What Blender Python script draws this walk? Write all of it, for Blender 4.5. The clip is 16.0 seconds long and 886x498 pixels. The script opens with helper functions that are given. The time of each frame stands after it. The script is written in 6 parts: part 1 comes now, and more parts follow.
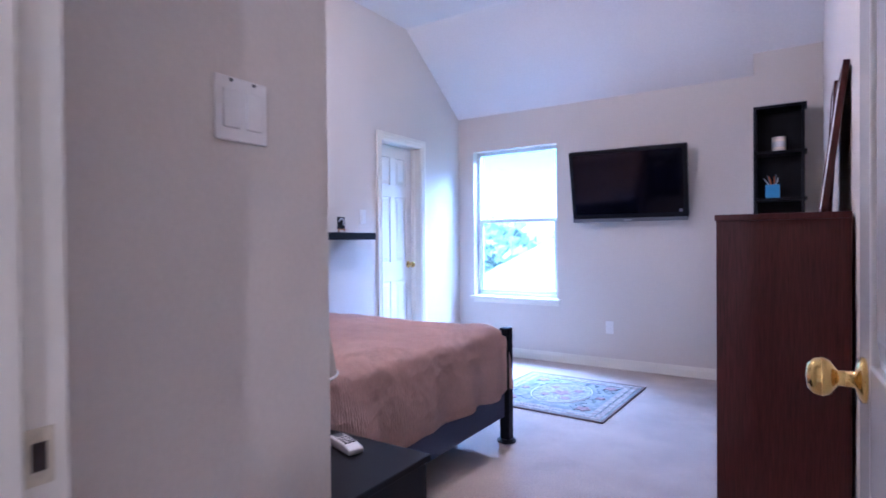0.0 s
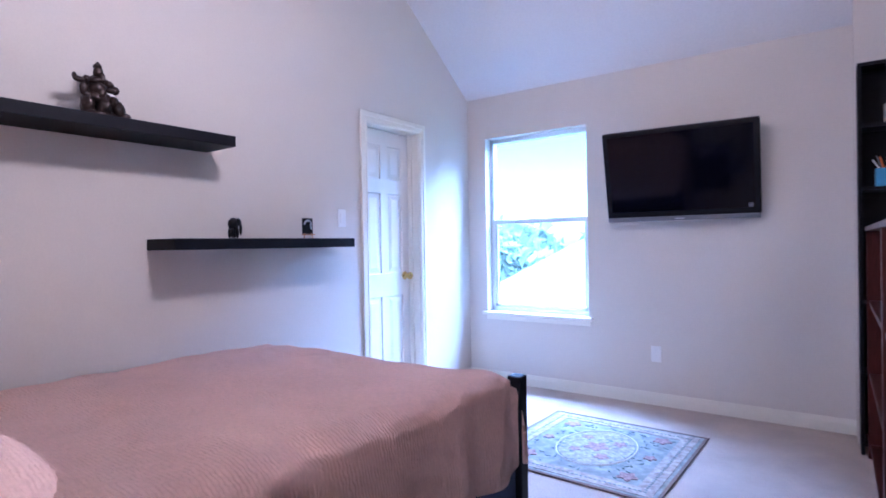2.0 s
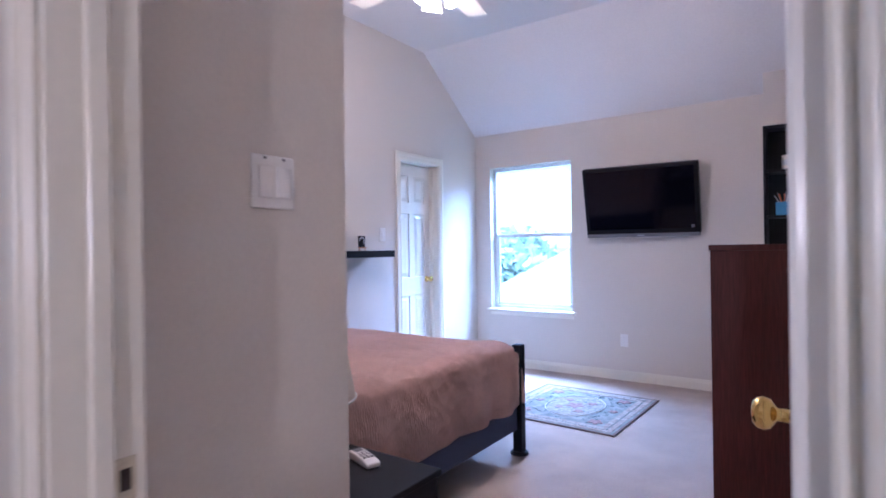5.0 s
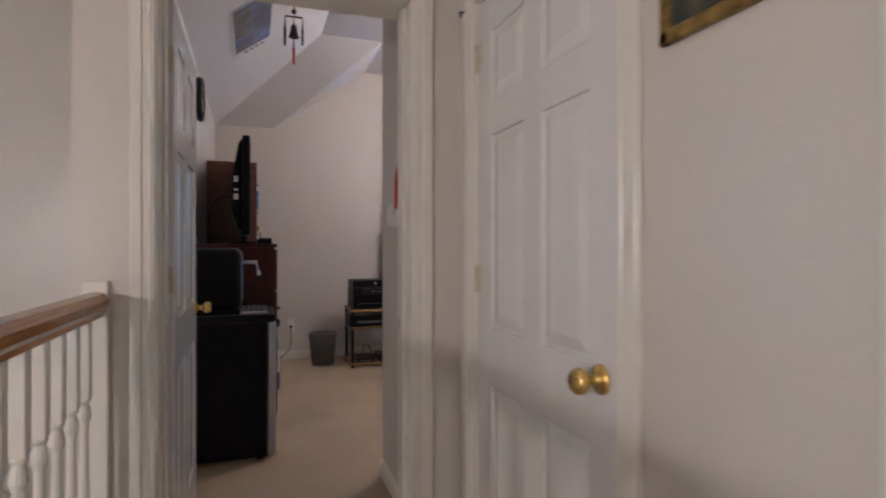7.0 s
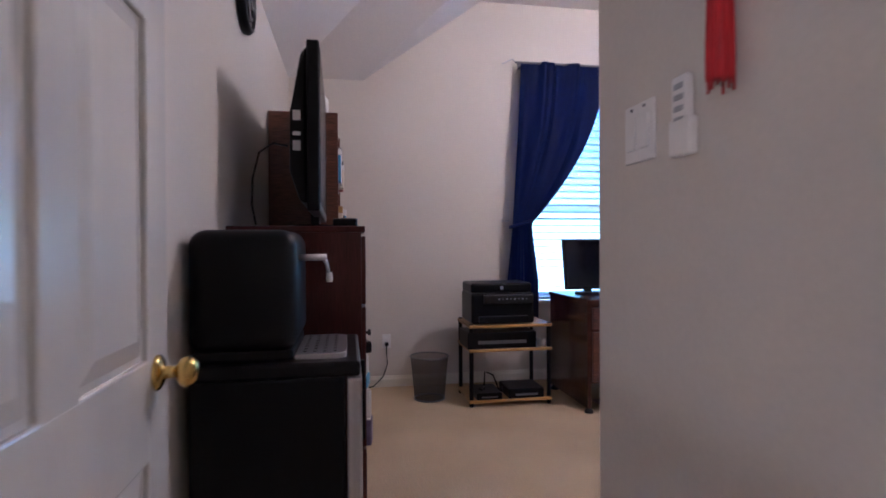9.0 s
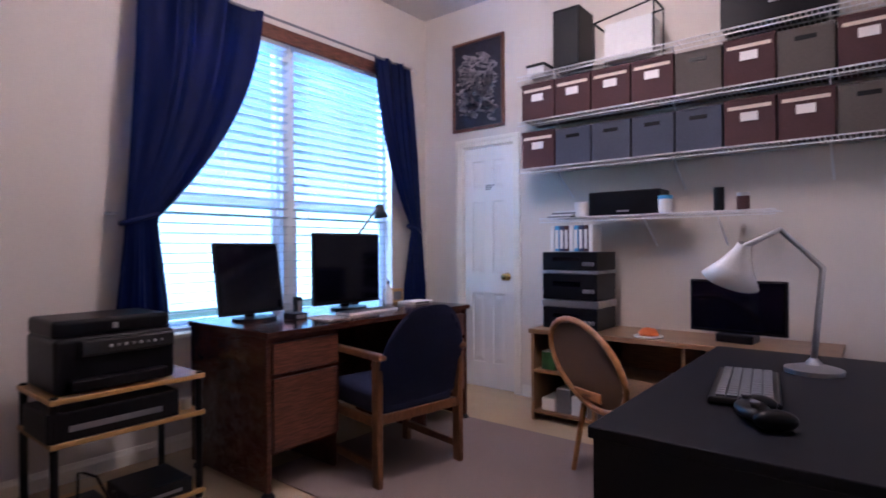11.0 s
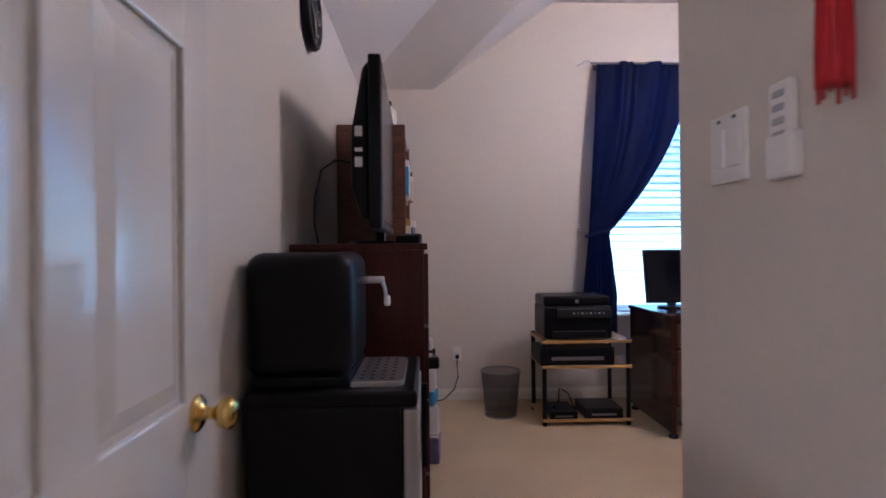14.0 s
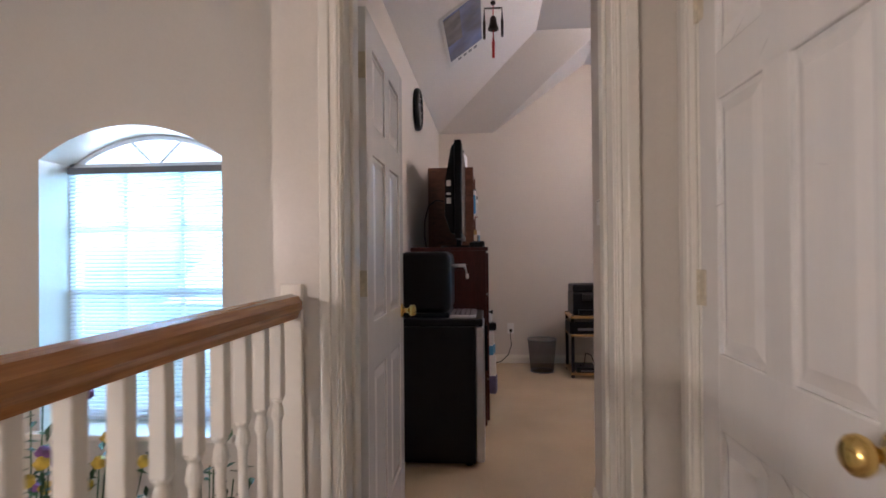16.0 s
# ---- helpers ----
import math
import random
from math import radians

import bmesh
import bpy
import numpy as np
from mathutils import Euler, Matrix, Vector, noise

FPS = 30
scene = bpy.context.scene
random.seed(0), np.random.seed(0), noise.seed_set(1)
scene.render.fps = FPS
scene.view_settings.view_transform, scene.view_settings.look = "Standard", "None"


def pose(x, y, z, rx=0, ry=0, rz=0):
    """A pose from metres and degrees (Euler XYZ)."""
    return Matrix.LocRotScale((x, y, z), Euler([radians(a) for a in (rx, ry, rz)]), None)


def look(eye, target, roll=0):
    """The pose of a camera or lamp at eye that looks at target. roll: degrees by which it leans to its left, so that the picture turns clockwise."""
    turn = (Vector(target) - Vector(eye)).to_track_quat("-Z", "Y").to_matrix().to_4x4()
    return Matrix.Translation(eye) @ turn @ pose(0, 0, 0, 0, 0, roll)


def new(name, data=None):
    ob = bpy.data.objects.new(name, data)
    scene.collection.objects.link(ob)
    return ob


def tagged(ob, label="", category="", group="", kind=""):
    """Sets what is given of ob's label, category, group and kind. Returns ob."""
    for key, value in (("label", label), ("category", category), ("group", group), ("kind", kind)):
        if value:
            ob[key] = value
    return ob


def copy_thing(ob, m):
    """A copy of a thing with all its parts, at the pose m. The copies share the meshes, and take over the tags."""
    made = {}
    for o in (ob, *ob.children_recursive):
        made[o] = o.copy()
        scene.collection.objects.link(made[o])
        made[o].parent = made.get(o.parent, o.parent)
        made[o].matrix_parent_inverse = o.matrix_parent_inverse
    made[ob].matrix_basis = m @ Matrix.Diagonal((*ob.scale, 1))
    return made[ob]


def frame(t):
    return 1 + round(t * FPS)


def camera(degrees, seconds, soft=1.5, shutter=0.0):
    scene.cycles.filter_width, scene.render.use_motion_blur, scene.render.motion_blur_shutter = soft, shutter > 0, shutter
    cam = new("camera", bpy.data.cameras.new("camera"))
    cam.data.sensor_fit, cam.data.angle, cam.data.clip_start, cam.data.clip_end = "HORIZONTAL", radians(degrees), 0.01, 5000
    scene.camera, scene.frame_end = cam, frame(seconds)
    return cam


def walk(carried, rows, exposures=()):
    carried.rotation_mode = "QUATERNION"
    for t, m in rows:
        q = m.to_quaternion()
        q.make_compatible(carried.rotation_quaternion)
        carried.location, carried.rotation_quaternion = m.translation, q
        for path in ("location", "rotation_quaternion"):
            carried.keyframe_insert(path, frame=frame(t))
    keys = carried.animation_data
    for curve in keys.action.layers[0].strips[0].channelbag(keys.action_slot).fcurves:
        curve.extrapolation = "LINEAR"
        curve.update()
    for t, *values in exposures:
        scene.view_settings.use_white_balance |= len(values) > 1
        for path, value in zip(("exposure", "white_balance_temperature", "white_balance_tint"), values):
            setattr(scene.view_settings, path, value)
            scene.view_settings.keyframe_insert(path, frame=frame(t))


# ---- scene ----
cam = camera(78.0, 16.0, soft=1.7, shutter=0.4)
PATH = [
    (0, (0.054, -0.035, 1.153), (-1.034, 1.643, 1.131), -0.5),
    (0.5, (-0.058, 0.179, 1.157), (-1.053, 1.914, 1.137), -0.8),
    (1, (-0.112, 0.447, 1.171), (-1.125, 2.171, 1.151), -1.0),
    (1.5, (-0.215, 0.67, 1.181), (-1.306, 2.346, 1.161), -0.9),
    (2, (-0.317, 0.868, 1.188), (-1.486, 2.491, 1.172), -1.0),
    (2.5, (-0.358, 0.983, 1.217), (-1.599, 2.552, 1.204), -0.9),
    (3, (-0.32, 0.942, 1.224), (-1.567, 2.506, 1.216), -0.8),
    (3.2, (-0.272, 0.875, 1.218), (-1.503, 2.452, 1.217), -0.9),
    (4.3, (-0.035, 0.28, 1.24), (-1.142, 1.946, 1.24), -0.8),
    (5.3, (0.215, -0.261, 1.245), (-1.025, 1.308, 1.245), -0.8),
    (5.5, (0.213, -0.301, 1.248), (-1.149, 1.164, 1.256), -0.8),
    (6, (0.145, -0.379, 1.246), (-1.462, 0.811, 1.257), -0.5),
    (6.5, (0.008, -0.47, 1.236), (-1.779, 0.429, 1.244), -0.2),
    (7, (-0.247, -0.576, 1.228), (-2.137, 0.08, 1.226), -0.0),
    (7.5, (-0.552, -0.627, 1.206), (-2.497, -0.16, 1.197), -0.1),
    (8, (-1.006, -0.575, 1.189), (-2.977, -0.234, 1.176), -0.0),
    (8.5, (-1.521, -0.541, 1.174), (-3.494, -0.214, 1.161), 0.0),
    (9, (-1.969, -0.484, 1.181), (-3.941, -0.145, 1.167), -0.3),
    (9.5, (-2.399, -0.442, 1.201), (-4.323, 0.103, 1.193), 0.2),
    (10, (-2.804, -0.385, 1.182), (-4.596, 0.502, 1.179), 0.2),
    (10.2, (-2.908, -0.376, 1.189), (-4.636, 0.631, 1.184), 0.2),
    (11.25, (-3.34, -0.32, 1.18), (-4.516, 1.298, 1.18), -0.5),
    (12.3, (-3.226, -0.283, 1.167), (-4.743, 1.02, 1.196), -1.2),
    (12.5, (-3.115, -0.358, 1.185), (-4.788, 0.737, 1.207), -0.6),
    (13, (-2.823, -0.389, 1.181), (-4.729, 0.215, 1.21), -0.4),
    (13.5, (-2.43, -0.4, 1.2), (-4.424, -0.243, 1.217), -0.4),
    (14, (-2.067, -0.425, 1.235), (-4.066, -0.364, 1.237), -0.5),
    (14.5, (-1.672, -0.43, 1.233), (-3.672, -0.466, 1.24), -0.9),
    (15, (-1.244, -0.412, 1.219), (-3.24, -0.527, 1.232), -0.6),
    (15.5, (-0.835, -0.425, 1.231), (-2.829, -0.578, 1.243), -0.5),
    (16, (-0.464, -0.418, 1.224), (-2.457, -0.583, 1.237), -0.5),
]
EXPOSURES = [(0.0, 2.18, 4680, 33), (3.2, 2.17, 4720, 32), (5.3, 2.08, 4980, 31), (6.2, 2.02, 4980, 26), (7.0, 1.95, 5500, 20), (9.0, 2.13, 5230, 29), (10.2, 1.97, 5450, 36), (12.5, 2.0, 5440, 36), (13.2, 2.0, 5440, 36), (14.0, 2.11, 5380, 30), (16.0, 2.04, 5850, 24)]
walk(cam, [(t, look(eye, target, roll)) for t, eye, target, roll in PATH], EXPOSURES)

# ---- world and large lights ----
world = bpy.data.worlds.new("sky")
scene.world = world
world.use_nodes = True
wn = world.node_tree.nodes
sky = wn.new("ShaderNodeTexSky")
sky.sky_type, sky.sun_disc, sky.sun_elevation, sky.sun_rotation = "NISHITA", False, radians(53), radians(137)
world.node_tree.links.new(sky.outputs[0], wn["Background"].inputs[0])
wn["Background"].inputs[1].default_value = 0.15


def lamp(name, kind, m, power, colour, size=0.0, size_y=0.0, angle=0.0):
    data = bpy.data.lights.new(name, kind)
    data.energy, data.color = power, colour
    if kind == "AREA":
        data.shape, data.size, data.size_y = "RECTANGLE", size, size_y or size
    elif kind == "SUN":
        data.angle = radians(angle)
    else:
        data.shadow_soft_size = size
    ob = new(name, data)
    ob.matrix_world = m
    return ob


lamp("sun", "SUN", look((0, 0, 10), (-3.4, 3.6, 3.4)), 5.0, (1.0, 0.96, 0.9), angle=10)
lamp("sky_bedroom_window", "AREA", look((-2.4, 6.4, 3.3), (-2.2, 4.6, 1.2)), 560, (0.50, 0.73, 1.0), 4.2, 1.6)
lamp("sky_office_window", "AREA", look((-7.3, 2.03, 3.2), (-6.4, 2.03, 1.8)), 190, (0.34, 0.62, 1.0), 2.2, 1.0)
lamp("sky_stair_window", "AREA", look((-3.7, -2.2, 1.35), (-3.0, -2.2, 1.2)), 19, (0.6, 0.82, 1.0), 1.3, 1.5)
WARM = (1.0, 0.88, 0.74)
for k in range(3):
    a = radians(120 * k + 20)
    lamp("fan_bulb", "POINT", pose(-1.41 + 0.11 * math.cos(a), 2.1 + 0.11 * math.sin(a), 2.44), 4.0, (1.0, 0.82, 0.62), 0.04)
lamp("office_bulb", "POINT", pose(-4.7, 1.7, 2.98), 16.5, (1.0, 0.84, 0.66), 0.09)
lamp("stairwell_bulb", "POINT", pose(0.5, -2.3, 1.38), 16.5, WARM, 0.05)


# ---- materials ----
def material(name, colour, rough=0.6, metal=0.0, grain=0.06, scale=40.0, bump=0.1, stretch=(1, 1, 1), wide=1.5, wide_mix=0.06, spec=0.5, second=None, transmission=0.0, coat=0.0, emit=0.0):
    """A painted, wooden, cloth or metal surface: base colour varied at two scales, with fine relief."""
    m = bpy.data.materials.new(name)
    m.use_nodes = True
    nt = m.node_tree
    b = nt.nodes["Principled BSDF"]
    tc, mp = nt.nodes.new("ShaderNodeTexCoord"), nt.nodes.new("ShaderNodeMapping")
    mp.inputs["Scale"].default_value = stretch
    nt.links.new(tc.outputs["Object"], mp.inputs[0])
    fine, broad = nt.nodes.new("ShaderNodeTexNoise"), nt.nodes.new("ShaderNodeTexNoise")
    fine.inputs["Scale"].default_value, fine.inputs["Detail"].default_value = scale, 5
    broad.inputs["Scale"].default_value, broad.inputs["Detail"].default_value = wide, 3
    nt.links.new(mp.outputs[0], fine.inputs["Vector"])
    nt.links.new(mp.outputs[0], broad.inputs["Vector"])
    c = Vector(colour)
    lo = second or tuple(c * (1 - grain * 2))
    mix = nt.nodes.new("ShaderNodeMix")
    mix.data_type = "RGBA"
    mix.inputs[6].default_value, mix.inputs[7].default_value = (*lo, 1), (*tuple(c * (1 + grain)), 1)
    ramp = nt.nodes.new("ShaderNodeValToRGB")
    ramp.color_ramp.elements[0].position, ramp.color_ramp.elements[1].position = 0.3, 0.7
    nt.links.new(fine.outputs[0], ramp.inputs[0])
    nt.links.new(ramp.outputs[0], mix.inputs[0])
    mix2 = nt.nodes.new("ShaderNodeMix")
    mix2.data_type, mix2.blend_type = "RGBA", "MULTIPLY"
    ramp2 = nt.nodes.new("ShaderNodeValToRGB")
    v = 1 - wide_mix * 2.5
    ramp2.color_ramp.elements[0].color, ramp2.color_ramp.elements[0].position = (v, v, v, 1), 0.3
    ramp2.color_ramp.elements[1].position = 0.7
    nt.links.new(broad.outputs[0], ramp2.inputs[0])
    mix2.inputs[0].default_value = 1
    nt.links.new(mix.outputs[2], mix2.inputs[6])
    nt.links.new(ramp2.outputs[0], mix2.inputs[7])
    nt.links.new(mix2.outputs[2], b.inputs["Base Color"])
    b.inputs["Roughness"].default_value, b.inputs["Metallic"].default_value = rough, metal
    b.inputs["Specular IOR Level"].default_value = spec
    b.inputs["Coat Weight"].default_value = coat
    b.inputs["Transmission Weight"].default_value = transmission
    if emit:
        b.inputs["Emission Color"].default_value, b.inputs["Emission Strength"].default_value = (*colour, 1), emit
    if bump:
        bp = nt.nodes.new("ShaderNodeBump")
        bp.inputs["Strength"].default_value, bp.inputs["Distance"].default_value = bump, 0.004
        nt.links.new(fine.outputs[0], bp.inputs["Height"])
        nt.links.new(bp.outputs[0], b.inputs["Normal"])
    return m


def sheer(name, colour, clear=0.3):
    """Cloth or mesh that lets part of the light through."""
    m = material(name, colour, 0.8, grain=0.05, scale=200)
    nt = m.node_tree
    tr, mx = nt.nodes.new("ShaderNodeBsdfTransparent"), nt.nodes.new("ShaderNodeMixShader")
    mx.inputs[0].default_value = clear
    nt.links.new(nt.nodes["Principled BSDF"].outputs[0], mx.inputs[1])
    nt.links.new(tr.outputs[0], mx.inputs[2])
    nt.links.new(mx.outputs[0], nt.nodes["Material Output"].inputs[0])
    return m


def glass_material(name, tint=(1, 1, 1)):
    m = bpy.data.materials.new(name)
    m.use_nodes = True
    nt = m.node_tree
    nt.nodes.remove(nt.nodes["Principled BSDF"])
    tr, gl, mx = nt.nodes.new("ShaderNodeBsdfTransparent"), nt.nodes.new("ShaderNodeBsdfGlossy"), nt.nodes.new("ShaderNodeMixShader")
    tr.inputs[0].default_value = (*tint, 1)
    gl.inputs["Roughness"].default_value = 0.02
    mx.inputs[0].default_value = 0.05
    nt.links.new(tr.outputs[0], mx.inputs[1])
    nt.links.new(gl.outputs[0], mx.inputs[2])
    nt.links.new(mx.outputs[0], nt.nodes["Material Output"].inputs[0])
    return m


WALL = material("wall paint, beige orange-peel", (0.66, 0.604, 0.542), 0.75, grain=0.015, scale=110, bump=0.12, wide=0.8, wide_mix=0.02)
WALLH = material("landing wall paint, cream satin", (0.66, 0.61, 0.53), 0.33, grain=0.012, scale=90, bump=0.06, wide=0.8, wide_mix=0.02)
CEIL = material("ceiling paint, white stipple", (0.74, 0.71, 0.69), 0.85, grain=0.02, scale=70, bump=0.35, wide=0.7, wide_mix=0.02)
TRIM = material("trim paint, white semi-gloss", (0.78, 0.74, 0.645), 0.28, grain=0.01, scale=60, bump=0.04, wide=1.2, wide_mix=0.02)
DOORP = material("door paint, white semi-gloss", (0.80, 0.775, 0.73), 0.19, coat=0.35, grain=0.01, scale=30, bump=0.05, stretch=(6, 6, 0.6), wide=1.2, wide_mix=0.025)
CARPET = material("carpet, beige cut pile", (0.62, 0.52, 0.445), 0.95, grain=0.14, scale=160, bump=1.0, wide=3.5, wide_mix=0.08, spec=0.1)
CARPET_O = material("carpet, sand cut pile", (0.53, 0.41, 0.27), 0.95, grain=0.14, scale=160, bump=1.0, wide=1.8, wide_mix=0.06, spec=0.1)
MAT = material("chair mat, grey-brown", (0.25, 0.19, 0.17), 0.85, grain=0.08, scale=150, bump=0.5)
BLACK = material("black lacquered wood", (0.006, 0.006, 0.010), 0.55, grain=0.1, scale=30, bump=0.04, spec=0.16, stretch=(1, 6, 6))
BLACKP = material("black plastic", (0.0035, 0.0035, 0.0055), 0.36, grain=0.05, scale=120, bump=0.03, spec=0.2)
BLACKM = material("black metal", (0.015, 0.015, 0.016), 0.45, 0.3, grain=0.05)
SCREEN = material("dark television glass", (0.002, 0.002, 0.006), 0.08, spec=0.3, grain=0.0, bump=0.0, wide_mix=0.0)
PALEGREY = material("pale grey plastic", (0.42, 0.43, 0.46), 0.45, grain=0.03)
GREYP = material("grey plastic", (0.16, 0.16, 0.17), 0.45, grain=0.04)
SILVER = material("brushed steel", (0.55, 0.55, 0.57), 0.3, 0.9, grain=0.05, stretch=(1, 30, 1))
BRASS = material("polished brass", (0.80, 0.56, 0.18), 0.14, 1.0, grain=0.03, bump=0.02)
BRASSD = material("painted hinge, worn cream", (0.66, 0.58, 0.42), 0.4, 0.2, grain=0.08, scale=60)
CHERRY = material("cherry veneer, dark", (0.078, 0.016, 0.013), 0.42, grain=0.2, spec=0.28, scale=18, bump=0.05, stretch=(14, 14, 0.7), wide=2, wide_mix=0.1)
WALNUT = material("walnut veneer, reddish", (0.17, 0.062, 0.035), 0.35, grain=0.3, scale=16, bump=0.05, stretch=(10, 1, 12), wide=2, wide_mix=0.1)
DESKW = material("desk veneer, dark brown", (0.085, 0.032, 0.022), 0.16, grain=0.3, scale=16, bump=0.05, stretch=(10, 1, 12), wide=2, wide_mix=0.1)
OAK = material("oak, honey varnish", (0.46, 0.20, 0.06), 0.22, grain=0.14, scale=14, bump=0.06, stretch=(0.6, 12, 12), wide=2, wide_mix=0.1, coat=0.3)
PINE = material("pine board, golden", (0.52, 0.30, 0.10), 0.4, grain=0.18, scale=14, bump=0.06, stretch=(10, 0.7, 10))
BENCHW = material("bench veneer, brown oak", (0.32, 0.18, 0.09), 0.4, grain=0.2, scale=14, bump=0.06, stretch=(0.7, 10, 10))
CHAIRW = material("chair frame, oak brown", (0.20, 0.085, 0.035), 0.35, grain=0.25, scale=20, bump=0.05, stretch=(8, 8, 1))
WHITEP = material("white plastic", (0.78, 0.76, 0.74), 0.35, grain=0.01, bump=0.02, wide_mix=0.01)
WHITE = material("white coated wire", (0.75, 0.76, 0.78), 0.35, grain=0.01, bump=0.02)
QUILT = material("quilt, dusty rose cotton", (0.84, 0.575, 0.485), 0.92, grain=0.03, scale=70, bump=0.5, wide=3, wide_mix=0.03, spec=0.15)
qt = QUILT.node_tree
ribs, veins, bump_q, addq = qt.nodes.new("ShaderNodeTexWave"), qt.nodes.new("ShaderNodeTexVoronoi"), qt.nodes.new("ShaderNodeBump"), qt.nodes.new("ShaderNodeMath")
ribs.bands_direction, ribs.inputs["Scale"].default_value, ribs.inputs["Distortion"].default_value, ribs.inputs["Detail Scale"].default_value = "Y", 26.0, 5.0, 1.6
veins.inputs["Scale"].default_value = 15.0
qc = qt.nodes.new("ShaderNodeTexCoord")
qt.links.new(qc.outputs["Object"], ribs.inputs["Vector"])
qt.links.new(qc.outputs["Object"], veins.inputs["Vector"])
addq.operation = "MULTIPLY_ADD"
qt.links.new(veins.outputs["Distance"], addq.inputs[0])
addq.inputs[1].default_value = 3.5
qt.links.new(ribs.outputs["Fac"], addq.inputs[2])
bump_q.inputs["Strength"].default_value, bump_q.inputs["Distance"].default_value = 0.45, 0.007
folds, addf = qt.nodes.new("ShaderNodeTexNoise"), qt.nodes.new("ShaderNodeMath")
folds.inputs["Scale"].default_value, folds.inputs["Detail"].default_value, folds.inputs["Distortion"].default_value = 6.5, 3.0, 0.8
qt.links.new(qc.outputs["Object"], folds.inputs["Vector"])
addf.operation = "MULTIPLY_ADD"
addf.inputs[1].default_value = 6.0
qt.links.new(folds.outputs["Fac"], addf.inputs[0])
qt.links.new(addq.outputs[0], addf.inputs[2])
qt.links.new(addf.outputs[0], bump_q.inputs["Height"])
qt.links.new(bump_q.outputs[0], qt.nodes["Principled BSDF"].inputs["Normal"])
LINEN = material("lampshade linen", (0.74, 0.64, 0.53), 0.9, grain=0.05, scale=200, bump=0.3)
PILLOW = material("pillow case, pale lilac", (0.62, 0.55, 0.60), 0.9, grain=0.03, scale=80, bump=0.3)
NAVYB = material("bed base cloth, slate blue", (0.055, 0.07, 0.13), 0.85, grain=0.08, scale=120, bump=0.4)
CURTAIN = material("curtain, navy satin", (0.0022, 0.012, 0.085), 0.6, spec=0.2, grain=0.10, scale=120, bump=0.2, stretch=(1, 1, 0.2))
CHAIRC = material("upholstery, navy wool", (0.014, 0.022, 0.075), 0.95, grain=0.15, scale=160, bump=0.6)
SLAT = material("blind slat, white", (0.50, 0.54, 0.58), 0.4, grain=0.01, bump=0.02)
VINYL = material("window vinyl, white", (0.72, 0.76, 0.78), 0.3, grain=0.01, bump=0.02)
# both tints put the windows' cyan glare into the glass colour
GLASS = glass_material("window glass", (0.77, 0.945, 1.0))
GLASS_GLARE = glass_material("window glass, tinted for cyan glare", (0.66, 0.91, 1.0))
RED = material("red silk tassel", (0.55, 0.015, 0.02), 0.6, grain=0.15, scale=150, bump=0.5, stretch=(1, 1, 0.1))
BURG = material("storage cube, burgundy", (0.062, 0.022, 0.024), 0.8, grain=0.08, scale=120, bump=0.3)
SLATE = material("storage cube, slate grey", (0.055, 0.062, 0.09), 0.85, grain=0.08, scale=120, bump=0.3)
TAUPE = material("storage cube, taupe", (0.095, 0.08, 0.07), 0.85, grain=0.08, scale=120, bump=0.3)
BRONZE = material("dark bronze", (0.05, 0.032, 0.028), 0.35, 0.6, grain=0.3, scale=30, bump=0.5)
CANE = material("woven cane", (0.20, 0.11, 0.055), 0.6, grain=0.3, scale=90, bump=0.8)
RATTAN = material("rattan frame, honey", (0.42, 0.18, 0.06), 0.35, grain=0.2, scale=30)
BLUE = material("pen cup, sky blue", (0.06, 0.32, 0.62), 0.5, grain=0.05)
ORANGE = material("orange plastic", (0.8, 0.16, 0.02), 0.4, grain=0.03)
PAPER = material("paper, white", (0.75, 0.74, 0.72), 0.8, grain=0.02)
MESHM = sheer("wire mesh, dark grey", (0.07, 0.07, 0.08), 0.55)
SHADE = material("frosted glass shade, lit", (1.0, 0.9, 0.75), 0.3, emit=5.0, bump=0)
LEAF = material("leaf, dark green", (0.03, 0.10, 0.03), 0.5, grain=0.3, scale=12)
FLOWER = material("flower, mauve", (0.25, 0.10, 0.30), 0.7, grain=0.3, scale=12)
FLOWERY = material("flower, yellow", (0.65, 0.45, 0.05), 0.7, grain=0.3, scale=12)
ROOFM = material("far roof, pale shingle", (0.62, 0.60, 0.58), 0.9, grain=0.1, scale=3)
# leaf colour lifted to carry the hazy glare outside
FAR_LEAF = material("far foliage, paled for glare", (0.58, 0.68, 0.58), 0.8, grain=0.15, scale=2)
TVGREY = material("television screen, dark grey", (0.02, 0.02, 0.024), 0.25, grain=0.0, bump=0.0, wide_mix=0.0)


def glowing_through(m, share):
    """Lets light pass through a thin sheet, as leaves and vinyl slats do."""
    nt = m.node_tree
    b, out = nt.nodes["Principled BSDF"], nt.nodes["Material Output"]
    tl, mx = nt.nodes.new("ShaderNodeBsdfTranslucent"), nt.nodes.new("ShaderNodeMixShader")
    nt.links.new(b.inputs["Base Color"].links[0].from_socket, tl.inputs[0])
    mx.inputs[0].default_value = share
    nt.links.new(b.outputs[0], mx.inputs[1])
    nt.links.new(tl.outputs[0], mx.inputs[2])
    nt.links.new(mx.outputs[0], out.inputs[0])
    return m


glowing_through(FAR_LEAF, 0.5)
glowing_through(SLAT, 0.06)
MINI = glowing_through(material("mini blind vinyl, white", (0.88, 0.9, 0.92), 0.5, grain=0.01, bump=0.0), 0.65)
CANESHEET = sheer("woven cane sheet", (0.20, 0.11, 0.055), 0.2)
GRASS = material("far lawn", (0.09, 0.14, 0.05), 0.9, grain=0.3, scale=1)


